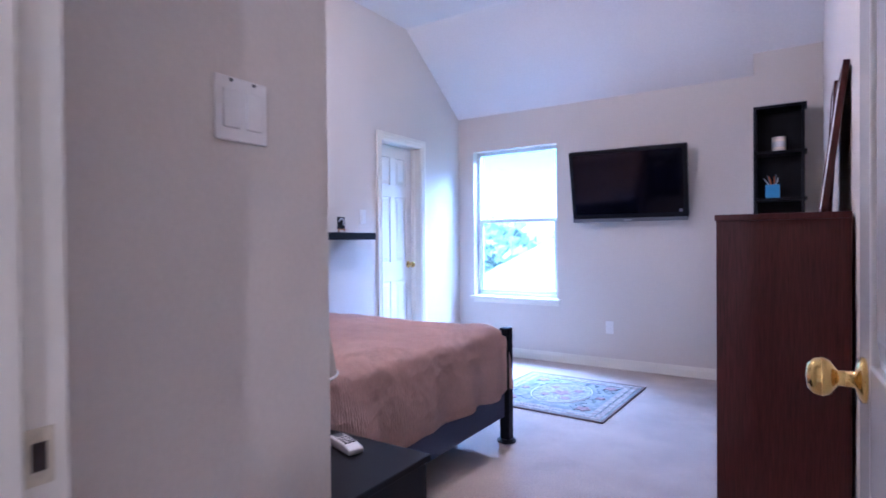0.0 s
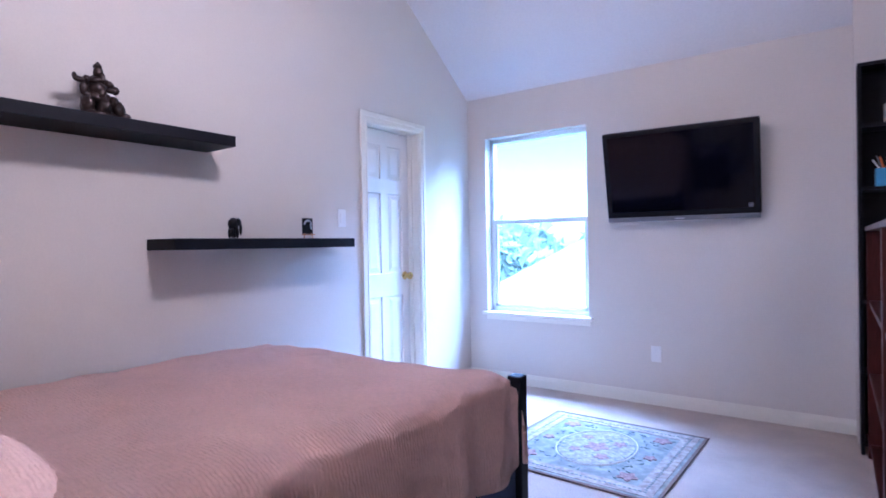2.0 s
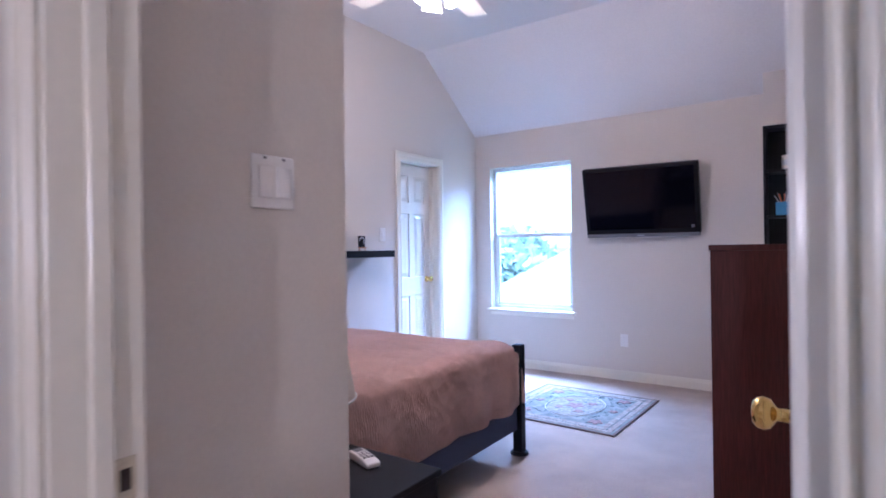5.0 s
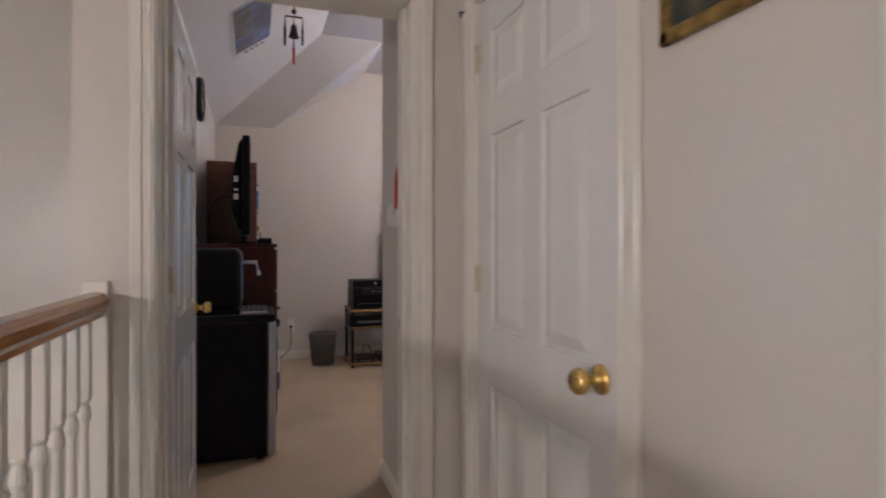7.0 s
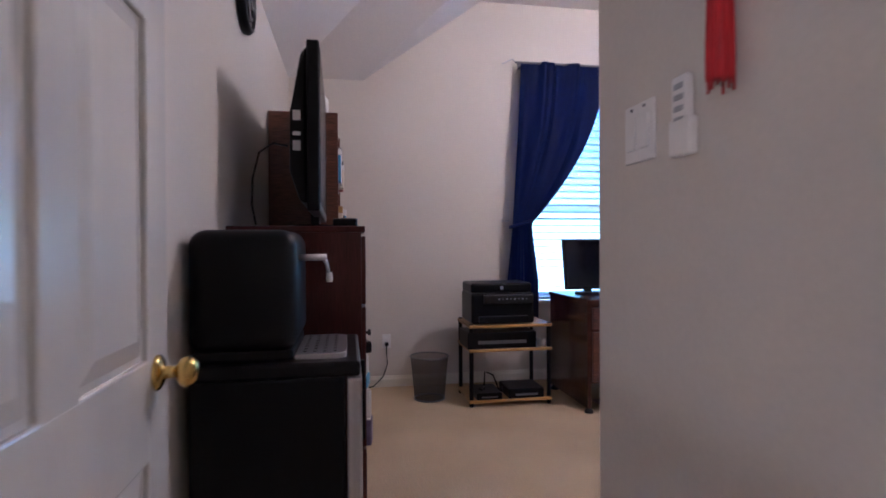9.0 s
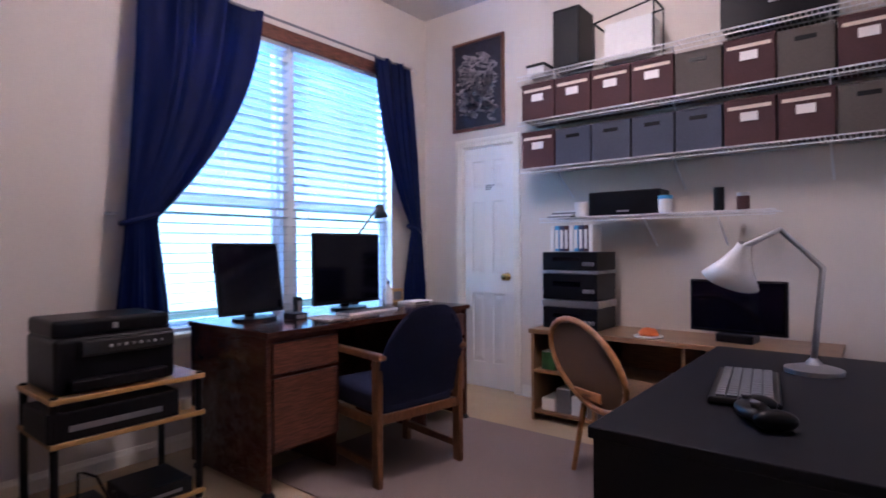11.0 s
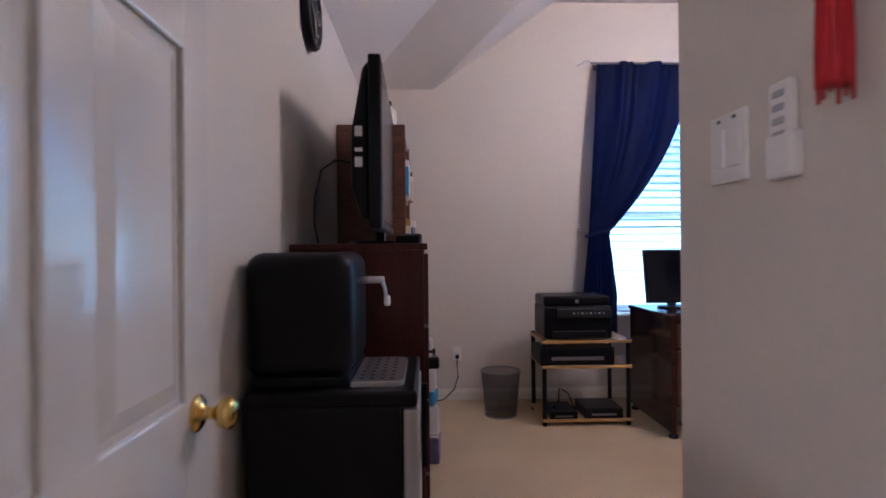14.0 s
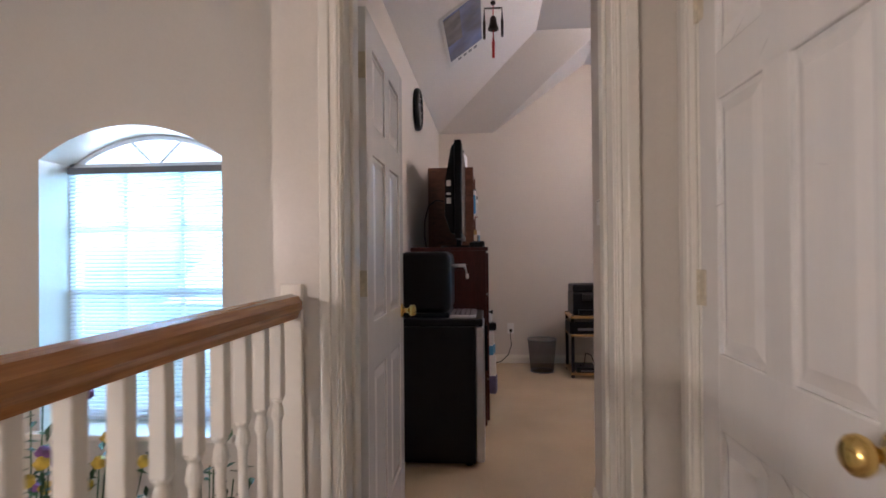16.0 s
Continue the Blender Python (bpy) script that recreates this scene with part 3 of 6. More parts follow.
# ---- windows ----
def sash_window(name, axis, face, out, u0, u1, z0, z1, rail_z, label, glass=GLASS):
    """A single-hung window set back in its opening; out: the way outside along the axis."""
    root = thing(name, 0, 0, 0, label, "window", kind="structure")

    def put(bm, ua, ub, za, zb, da, db, bevel=0.004):
        a, b = sorted((face + out * da, face + out * db))
        box(bm, *((a, b, ua, ub) if axis == "x" else (ua, ub, a, b)), za, zb, bevel=bevel, segments=1)

    bm = bmesh.new()
    for a, b, c, d in ((u0, u0 + 0.035, z0, z1), (u1 - 0.035, u1, z0, z1), (u0, u1, z0, z0 + 0.035), (u0, u1, z1 - 0.035, z1)):
        put(bm, a, b, c, d, 0.08, 0.145)
    part("window_frame", bm, VINYL, root)
    bm = bmesh.new()
    put(bm, u0 + 0.03, u1 - 0.03, rail_z - 0.02, rail_z + 0.02, 0.085, 0.125)
    for u in (u0 + 0.035, u1 - 0.06):
        put(bm, u, u + 0.025, z0 + 0.035, rail_z, 0.088, 0.118)
    put(bm, u0 + 0.035, u1 - 0.035, z0 + 0.033, z0 + 0.07, 0.088, 0.118)
    part("sash", bm, VINYL, root)
    for a, b in ((z0 + 0.06, rail_z - 0.015), (rail_z + 0.015, z1 - 0.03)):
        bm = bmesh.new()
        put(bm, u0 + 0.03, u1 - 0.03, a, b, 0.104, 0.108, 0)
        g = part("pane", bm, glass, root)
        g.visible_shadow = False
    return root


sash_window("window_bedroom", "y", 4.97, 1, -2.80, -1.885, 0.6, 2.10, 1.375, "white vinyl single-hung window")
part("window_sill", boxes((-2.83, -1.845, 4.925, 5.06, 0.575, 0.603), bevel=0.006), TRIM, None, "white painted window stool", kind="structure", category="sill")
part("window_apron", boxes((-2.80, -1.87, 4.957, 4.9695, 0.535, 0.575), bevel=0.003), TRIM, None, "white painted apron under the sill", kind="structure", category="trim")
sash_window("window_office_left", "x", -6.56, -1, 1.02, 1.99, 0.69, 2.66, 1.51, "white vinyl single-hung window", GLASS_GLARE)
sash_window("window_office_right", "x", -6.56, -1, 2.08, 3.05, 0.69, 2.66, 1.51, "white vinyl single-hung window", GLASS_GLARE)
part("window_mullion", boxes((-6.70, -6.6, 1.985, 2.085, 0.69, 2.66), bevel=0.004), VINYL, None, "white mullion between the two windows", kind="structure", category="trim")
part("window_sill_office", boxes((-6.66, -6.515, 0.98, 3.09, 0.665, 0.693), bevel=0.006), TRIM, None, "white painted window stool", kind="structure", category="sill")
ws = sash_window("window_stair", "x", -3.175, -1, -2.68, -1.72, 0.34, 1.72, 1.02, "white window under an arched light")
for y in (-2.365, -2.045):
    part("glazing_bar", boxes((-3.276, -3.262, y - 0.011, y + 0.011, 0.40, 1.69), bevel=0.002, segments=1), VINYL, ws)
for z in (0.68, 1.36):
    part("glazing_bar", boxes((-3.275, -3.263, -2.645, -1.765, z - 0.011, z + 0.011), bevel=0.002, segments=1), VINYL, ws)
bm = bmesh.new()
tube(bm, [(-3.29, y, z - 0.012) for y, z in curve], 0.02, 6)
for y in (-2.36, -2.05):
    tube(bm, [(-3.29, -2.205, 1.70), (-3.29, y, 1.85)], 0.008, 6)
part("window_arch_frame", bm, VINYL, None, "white arched window frame with radial bars", kind="structure", category="trim")
part("window_sill_stair", boxes((-3.25, -3.0, -2.73, -1.65, 0.315, 0.343), bevel=0.006), TRIM, None, "white painted window stool", kind="structure", category="sill")

# ---- outside ----
bm = bmesh.new()
prism(bm, [(-400, -400), (400, -400), (400, 400), (-400, 400)], "z", -3.6, -3.4)
part("ground", bm, GRASS, None, "lawn reaching into the distance", kind="structure", category="ground")
rnd = random.Random(4)


def far_tree(x, y, z, h, r):
    root = thing("tree", x, y, z, "leafy green tree beyond the neighbouring roof", "tree", "trees outside")
    bm = bmesh.new()
    tube(bm, [(0, 0, 0), (0.1, 0, h * 0.35), (0.05, 0.1, h * 0.7)], [0.22, 0.16, 0.06], 8)
    for k in range(5):
        a = k * 1.3
        tube(bm, [(0.08, 0, h * (0.3 + 0.08 * k)), (r * 0.6 * math.cos(a), r * 0.6 * math.sin(a), h * (0.55 + 0.07 * k))], [0.08, 0.02], 6)
    part("trunk", bm, BRONZE, root)
    verts, faces = [], []
    for k in range(2600):
        d = Vector((rnd.gauss(0, 1), rnd.gauss(0, 1), rnd.gauss(0, 1))).normalized() * (0.55 + 0.45 * rnd.random())
        lump = 0.75 + 0.35 * noise.noise(d * 2.2 + Vector((x, y, 0)))
        c = Vector((d.x * r * lump, d.y * r * lump, h * 0.68 + d.z * h * 0.34 * lump))
        u = Vector((rnd.gauss(0, 1), rnd.gauss(0, 1), rnd.gauss(0, 1))).normalized() * 0.28
        w = Vector((rnd.gauss(0, 1), rnd.gauss(0, 1), rnd.gauss(0, 1))).normalized() * 0.17
        n = len(verts)
        verts += [c - u, c - w, c + u, c + w]
        faces.append((n, n + 1, n + 2, n + 3))
    me = bpy.data.meshes.new("crown")
    me.from_pydata([tuple(v) for v in verts], [], faces)
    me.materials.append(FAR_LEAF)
    new("crown", me).parent = root
    return root


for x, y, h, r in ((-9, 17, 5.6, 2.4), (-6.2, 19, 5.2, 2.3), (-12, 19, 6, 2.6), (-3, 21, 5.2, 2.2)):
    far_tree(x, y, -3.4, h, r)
house = thing("neighbour_house", -3.2, 14.0, -3.4, "neighbouring house with a pale shingle roof", "house")
part("wall", boxes((-5, 5, -2.6, 2.6, 0, 2.6)), WALL, house)
bm = bmesh.new()
prism(bm, [(-5.6, 2.5), (5.6, 2.5), (4.0, 4.7), (-1.0, 4.7)], "y", -3.0, 3.0)
part("roof", bm, ROOFM, house)
house = thing("neighbour_house", -26.0, 3.0, -3.4, "long neighbouring house with a pale shingle roof", "house")
part("wall", boxes((-4, 4, -16, 16, 0, 2.7)), WALL, house)
bm = bmesh.new()
prism(bm, [(4.6, 2.6), (0.0, 5.2), (-4.6, 2.6)], "y", -16.5, 16.5)
part("roof", bm, ROOFM, house)

# ---- bedroom ----
def quilt_mesh(x0, x1, y0, y1, top, drop, seed):
    """A bedspread: a softly uneven top that rolls over the sides and foot and hangs with a wavy hem."""
    bm = bmesh.new()
    nx, ny, side = 56, 64, 16
    grid = {}
    w, l = x1 - x0, y1 - y0
    for i in range(-side, nx + side + 1):
        for j in range(0, ny + side + 1):
            u, v = min(max(i / nx, 0), 1), min(j / ny, 1)
            ox, oy = (i - min(max(i, 0), nx)) / side, max(j - ny, 0) / side
            px, py = x0 + u * w, y0 + v * l
            z = top + 0.02 * noise.noise((px * 1.6, py * 1.6, seed)) + 0.013 * noise.noise((px * 6, py * 6, seed + 3))
            z += 0.10 * math.exp(-((py - y0 - 0.12) / 0.2) ** 2) * min(1, 4 * u, 4 * (1 - u)) + 0.012
            edge = min(u * w, (1 - u) * w, (1 - v) * l)
            z -= 0.05 * max(0, 1 - edge / 0.12) ** 2
            fall = math.hypot(ox, oy)
            if fall > 0:
                hem = drop + 0.05 * noise.noise((px * 2.3 + seed, py * 2.3, 1.0))
                ripple = 0.022 * math.sin((py if abs(ox) > oy else px) * 17 + 2.5 * noise.noise((px * 2, py * 2, 5))) * min(fall, 1)
                z -= hem * min(fall, 1.0)
                swell = 0.035 * math.sin(min(fall, 1) * math.pi * 0.6)
                px += math.copysign(swell + ripple, ox) if ox else 0
                py += swell + ripple if oy else 0
                if ox and oy:
                    px += math.copysign(0.02, ox)
                    z = max(z, top - hem)
            grid[i, j] = bm.verts.new((px, py, z))
    for i in range(-side, nx + side):
        for j in range(0, ny + side):
            bm.faces.new((grid[i, j], grid[i + 1, j], grid[i + 1, j + 1], grid[i, j + 1]))
    bmesh.ops.solidify(bm, geom=bm.faces[:], thickness=0.012)
    return bm


bed = thing("bed", -2.13, 1.85, 0, "queen bed with black wooden posts and slate-blue base", "bed")
part("bed_base", boxes((-0.74, 0.74, -0.93, 0.92, 0.13, 0.36), bevel=0.02), NAVYB, bed, "slate-blue cloth box base")
part("mattress", boxes((-0.75, 0.75, -0.95, 0.93, 0.36, 0.62), bevel=0.06, segments=4), PILLOW, bed)
for sx in (-0.765, 0.765):
    part("bed_post", boxes((sx - 0.03, sx + 0.03, 0.935, 0.995, 0, 0.66 if sx > 0 else 0.6), bevel=0.006), BLACK, bed)
    part("foot_cup", lathe(bmesh.new(), [(0.055, 0), (0.055, 0.012), (0.042, 0.02), (0.0, 0.02)], sx, 0.965), BLACKP, bed)
    part("head_post", boxes((sx - 0.03, sx + 0.03, -0.985, -0.925, 0, 0.98), bevel=0.006), BLACK, bed)
part("footboard", boxes((-0.74, 0.74, 0.95, 0.98, 0.30, 0.625), bevel=0.006), BLACK, bed)
part("headboard", boxes((-0.74, 0.74, -0.97, -0.94, 0.30, 0.92), bevel=0.006), BLACK, bed)
for sx in (-0.755, 0.755):
    part("side_rail", boxes((sx - 0.012, sx + 0.012, -0.93, 0.94, 0.15, 0.30), bevel=0.004), NAVYB, bed)
sp = thing("bedspread", 0, 0, 0, "dusty rose quilted cotton bedspread with stitched border", "bedspread")
part("cover", quilt_mesh(-2.885, -1.375, 1.0, 2.775, 0.675, 0.36, 2.0), QUILT, sp, smooth=True)


def quilt_top(x, y):
    return 0.675 + 0.02 * noise.noise((x * 1.6, y * 1.6, 2.0)) + 0.013 * noise.noise((x * 6, y * 6, 5.0)) + 0.0085


for n, (offsets, along) in enumerate((([-1.535 - 0.022 * k for k in range(8)], "y"), ([-2.60 - 0.022 * k for k in range(6)], "y"), ([2.60 - 0.022 * k for k in range(8)], "x"), ([1.55 - 0.022 * k for k in range(6)], "x"))):
    bm = bmesh.new()
    for o in offsets:
        run = [1.42 + 0.04 * m for m in range(31)] if along == "y" else [-2.76 + 0.04 * m for m in range(32)]
        tube(bm, [(o, u, quilt_top(o, u)) if along == "y" else (u, o, quilt_top(u, o)) for u in run], 0.0045, 5)
    part("stitched_border", bm, QUILT, sp, "ribbed stitched border")
for k, x in enumerate((-2.5, -1.84)):
    pl = thing("pillow", x, 1.11, 0.62 if k else 0.655, "rose quilted pillow sham at the head of the bed", "pillow", "pillows", rz=4 * (1 - 2 * k))
    bm = bmesh.new()
    bmesh.ops.create_uvsphere(bm, u_segments=28, v_segments=16, radius=1)
    for v in bm.verts:
        a, b = v.co.x, v.co.y
        v.co = (0.35 * math.copysign(abs(a) ** 0.6, a), 0.24 * math.copysign(abs(b) ** 0.6, b), 0.07 + 0.075 * v.co.z)
    part("pillow_case", bm, QUILT, pl, smooth=True)

ns = thing("nightstand", -1.12, 1.12, 0, "dark blue-black wooden nightstand beside the bed", "nightstand")
part("top", boxes((-0.22, 0.22, -0.26, 0.24, 0.478, 0.50), bevel=0.004), BLACK, ns)
part("body", boxes((-0.205, 0.205, -0.25, 0.225, 0.05, 0.478), bevel=0.003), BLACK, ns)
for z in (0.08, 0.28):
    d = part("drawer_front", boxes((-0.2, 0.2, 0.225, 0.243, z, z + 0.18), bevel=0.003), BLACK, ns)
    part("drawer_knob", lathe(bmesh.new(), [(0.006, 0), (0.006, 0.012), (0.014, 0.016), (0.012, 0.024), (0, 0.026)], m=pose(0, 0.243, z + 0.09, -90)), SILVER, d)
for sx in (-0.18, 0.18):
    for sy in (-0.22, 0.2):
        part("leg", boxes((sx - 0.02, sx + 0.02, sy - 0.02, sy + 0.02, 0, 0.05), bevel=0.003), BLACK, ns)

rc = thing("cordless_phone", -1.165, 1.255, 0.5, "white cordless handset lying on the nightstand", "phone", rz=-18)
bm = bmesh.new()
prism(bm, [(-0.075, 0), (0.075, 0), (0.078, 0.018), (0.03, 0.028), (-0.05, 0.03), (-0.078, 0.02)], "y", -0.026, 0.026)
bmesh.ops.bevel(bm, geom=bm.edges[:], offset=0.005, segments=2, profile=0.5, affect="EDGES")
body = part("handset", bm, WHITEP, rc, smooth=True)
part("display", boxes((-0.055, -0.025, -0.016, 0.016, 0.0285, 0.0312), bevel=0.001), GREYP, rc)
for k in range(12):
    x, y = -0.012 + 0.016 * (k // 3), -0.014 + 0.014 * (k % 3)
    part("key", boxes((x - 0.005, x + 0.005, y - 0.004, y + 0.004, 0.026, 0.0305), bevel=0.001, segments=1), GREYP, rc)

tl = thing("table_lamp", -1.07, 0.93, 0.5, "table lamp with a pale drum shade", "lamp")
part("lamp_base", lathe(bmesh.new(), [(0.07, 0), (0.07, 0.012), (0.03, 0.03), (0.022, 0.08), (0.05, 0.14), (0.045, 0.2), (0.014, 0.25), (0.01, 0.32)], sides=24), SILVER, tl, smooth=True)
bm = bmesh.new()
r0, r1, z0, z1, n = 0.138, 0.104, 0.305, 0.50, 40
ring = [[bm.verts.new((r * math.cos(2 * math.pi * k / n), r * math.sin(2 * math.pi * k / n), z)) for k in range(n)] for r, z in ((r0, z0), (r1, z1), (r1 - 0.003, z1), (r0 - 0.003, z0))]
for a in range(4):
    for k in range(n):
        bm.faces.new((ring[a][k], ring[a][(k + 1) % n], ring[(a + 1) % 4][(k + 1) % n], ring[(a + 1) % 4][k]))
shade = part("shade", bm, LINEN, tl, "pale linen drum shade", smooth=True)
for r, z in ((r1 + 0.0005, z1 - 0.006), (r0 + 0.0005, z0 + 0.006)):
    bm = bmesh.new()
    tube(bm, [(r * math.cos(2 * math.pi * k / 40), r * math.sin(2 * math.pi * k / 40), z) for k in range(41)], 0.0035, 6, caps=False)
    part("trim_band", bm, WHITEP, shade)


def wall_shelf(y0, y1, z, label):
    root = thing("floating_shelf", -2.98, (y0 + y1) / 2, z, label, "shelf", "floating shelves")
    h = (y1 - y0) / 2
    part("board", boxes((0, 0.255, -h, h, -0.053, 0), bevel=0.003), BLACK, root)
    return root


wall_shelf(1.37, 2.475, 1.742, "thick black floating wall shelf")
wall_shelf(2.155, 3.285, 1.237, "thick black floating wall shelf near the door")

st = thing("figurine", -2.84, 1.905, 1.742, "dark bronze seated warrior figurine on the upper shelf", "figurine")
bm = bmesh.new()
blobs = [((0, 0.005, 0.016), (0.05, 0.075, 0.018)), ((0.0, -0.045, 0.055), (0.034, 0.026, 0.05)), ((0.005, -0.04, 0.018), (0.03, 0.03, 0.018)), ((0.012, 0.012, 0.05), (0.036, 0.03, 0.045)), ((0.018, 0.045, 0.075), (0.026, 0.026, 0.026)), ((0.026, 0.066, 0.045), (0.022, 0.024, 0.036)),
         ((0.03, 0.088, 0.018), (0.02, 0.026, 0.018)), ((0.035, 0.108, 0.008), (0.014, 0.02, 0.008)), ((0, -0.006, 0.09), (0.036, 0.05, 0.026)), ((0.004, -0.006, 0.125), (0.03, 0.036, 0.034)), ((0, -0.004, 0.158), (0.03, 0.046, 0.02)), ((0.002, -0.046, 0.16), (0.016, 0.018, 0.016)), ((0.006, -0.075, 0.152), (0.012, 0.024, 0.012)),
         ((0.008, -0.062, 0.118), (0.011, 0.014, 0.03)), ((0.012, -0.048, 0.092), (0.011, 0.016, 0.014)), ((0.0, -0.092, 0.166), (0.007, 0.009, 0.014)), ((0.008, 0.036, 0.152), (0.016, 0.02, 0.016)), ((0.02, 0.056, 0.128), (0.014, 0.016, 0.018)), ((0.028, 0.034, 0.122), (0.012, 0.02, 0.011)),
         ((0.004, -0.004, 0.196), (0.018, 0.018, 0.026)), ((0, -0.004, 0.222), (0.016, 0.016, 0.012)), ((0, -0.002, 0.234), (0.007, 0.007, 0.008)), ((0.02, 0.006, 0.168), (0.009, 0.011, 0.03)), ((0.018, 0.0, 0.105), (0.022, 0.02, 0.03)), ((-0.02, 0.0, 0.13), (0.014, 0.04, 0.06))]
for c, r in blobs:
    g = bmesh.ops.create_icosphere(bm, subdivisions=3, radius=1)
    for v in g["verts"]:
        p = v.co.copy()
        k = 1 + 0.22 * noise.noise(p * 4 + Vector(c) * 50) + 0.1 * noise.noise(p * 11 + Vector(c) * 90)
        v.co = Vector(c) + Vector((p.x * r[0], p.y * r[1], p.z * r[2])) * k
part("figure", bm, BRONZE, st, smooth=True)

el = thing("elephant_figurine", -2.83, 2.52, 1.237, "small black elephant figurine on the lower shelf", "figurine")
bm = bmesh.new()
for c, r in (((0, 0, 0.075), (0.024, 0.03, 0.034)), ((0, 0.026, 0.085), (0.018, 0.018, 0.022)), ((0, 0.042, 0.05), (0.006, 0.008, 0.034)), ((0.012, -0.014, 0.03), (0.009, 0.009, 0.03)), ((-0.012, -0.014, 0.03), (0.009, 0.009, 0.03)), ((0.012, 0.014, 0.03), (0.009, 0.009, 0.03)), ((-0.012, 0.014, 0.03), (0.009, 0.009, 0.03)), ((0.018, 0.018, 0.085), (0.004, 0.014, 0.018))):
    g = bmesh.ops.create_icosphere(bm, subdivisions=2, radius=1)
    for v in g["verts"]:
        v.co = Vector(c) + Vector((v.co.x * r[0], v.co.y * r[1], v.co.z * r[2]))
part("figure", bm, BLACKP, el, smooth=True)

ez = thing("picture_on_easel", -2.82, 2.995, 1.237, "small dark picture with a silver helmet on a wooden easel", "picture")
part("panel", boxes((-0.004, 0.004, -0.037, 0.037, 0.028, 0.118), bevel=0.001), BLACKP, ez)
bm = bmesh.new()
for y in (-0.025, 0.025):
    tube(bm, [(0.012, y * 1.3, 0), (-0.01, y * 0.6, 0.07)], 0.003, 6)
tube(bm, [(-0.03, 0, 0), (-0.008, 0, 0.09)], 0.003, 6)
box(bm, 0.002, 0.014, -0.045, 0.045, 0.02, 0.027)
part("easel", bm, RATTAN, ez)
bm = bmesh.new()
tube(bm, [(0.0045, 0.026 * math.cos(a), 0.075 + 0.03 * math.sin(a)) for a in [0.2 + 0.28 * k for k in range(11)]], [0.003 + 0.0045 * math.sin(0.3 * k) for k in range(11)], 6)
tube(bm, [(0.0045, 0.018, 0.085), (0.0045, 0.022, 0.055)], 0.006, 6)
part("helmet_relief", bm, SILVER, ez)

# television on the window wall
tv = thing("television", -1.2, 4.80, 1.67, "black flat television on a tilting wall bracket", "television")
tv.matrix_world = pose(-1.185, 4.82, 1.652, 14, 0, 3.8)
part("bezel", boxes((-0.485, 0.485, -0.045, 0.035, -0.305, 0.31), bevel=0.012), BLACKP, tv)
part("screen", boxes((-0.45, 0.45, -0.0475, -0.043, -0.255, 0.28), bevel=0.001), SCREEN, tv)
part("speaker_bar", boxes((-0.482, 0.482, -0.05, -0.02, -0.325, -0.292), bevel=0.006), GREYP, tv)
part("bracket", boxes((-0.2, 0.2, 0.03, 0.10, -0.15, 0.12), bevel=0.004), BLACKM, tv)
part("badge", boxes((-0.03, 0.03, -0.0525, -0.049, -0.313, -0.305)), SILVER, tv)
part("sticker", boxes((0.415, 0.44, -0.0495, -0.047, -0.25, -0.225)), GREYP, tv)

# rug
rug = thing("rug", -1.45, 3.92, 0.0, "small oriental rug with floral medallions and a dark border", "rug", rz=-2)
W, L = 0.48, 0.50
bm = boxes((-W, W, -L, L, 0.001, 0.009), bevel=0.002)
rugm = material("rug wool, faded blue-green", (0.34, 0.35, 0.33), 0.95, grain=0.28, scale=22, bump=0.6, wide=9, wide_mix=0.12, spec=0.1, second=(0.25, 0.28, 0.27))
part("field", bm, rugm, rug)
bord = material("rug border, cream and brown", (0.46, 0.41, 0.36), 0.95, grain=0.3, scale=30, bump=0.6, spec=0.1, second=(0.30, 0.24, 0.22))
part("border", boxes((-W + 0.03, W - 0.03, -L + 0.03, -L + 0.12, 0.008, 0.0115), (-W + 0.03, W - 0.03, L - 0.12, L - 0.03, 0.008, 0.0115), (-W + 0.03, -W + 0.12, -L + 0.12, L - 0.12, 0.008, 0.0115), (W - 0.12, W - 0.03, -L + 0.12, L - 0.12, 0.008, 0.0115)), bord, rug)
edge_m = material("rug binding, dark brown", (0.22, 0.155, 0.135), 0.95, grain=0.15, scale=90, bump=0.4)
part("binding", boxes((-W - 0.008, W + 0.008, -L - 0.008, -L + 0.01, 0, 0.011), (-W - 0.008, W + 0.008, L - 0.01, L + 0.008, 0, 0.011), (-W - 0.008, -W + 0.01, -L, L, 0, 0.011), (W - 0.01, W + 0.008, -L, L, 0, 0.011), bevel=0.002), edge_m, rug)
ros = material("rug blossom, dusty pink", (0.42, 0.28, 0.27), 0.95, grain=0.25, scale=60, bump=0.4, spec=0.1)
med = material("rug medallion, ivory", (0.45, 0.43, 0.39), 0.95, grain=0.25, scale=45, bump=0.4, spec=0.1)
bm = bmesh.new()
prism(bm, [(0.2 * math.cos(a), 0.27 * math.sin(a)) for a in [k * math.pi / 16 for k in range(32)]], "z", 0.008, 0.0115)
part("medallion", bm, med, rug)
bm = bmesh.new()
tube(bm, [(0.215 * math.cos(a), 0.285 * math.sin(a), 0.0105) for a in [k * math.pi / 20 for k in range(41)]], 0.0055, 6, caps=False)
part("medallion_ring", bm, PAPER, rug)
leaf_m = material("rug leaf, faded teal", (0.25, 0.31, 0.30), 0.95, grain=0.25, scale=60, bump=0.4, spec=0.1)
bm, marks = bmesh.new(), random.Random(12)
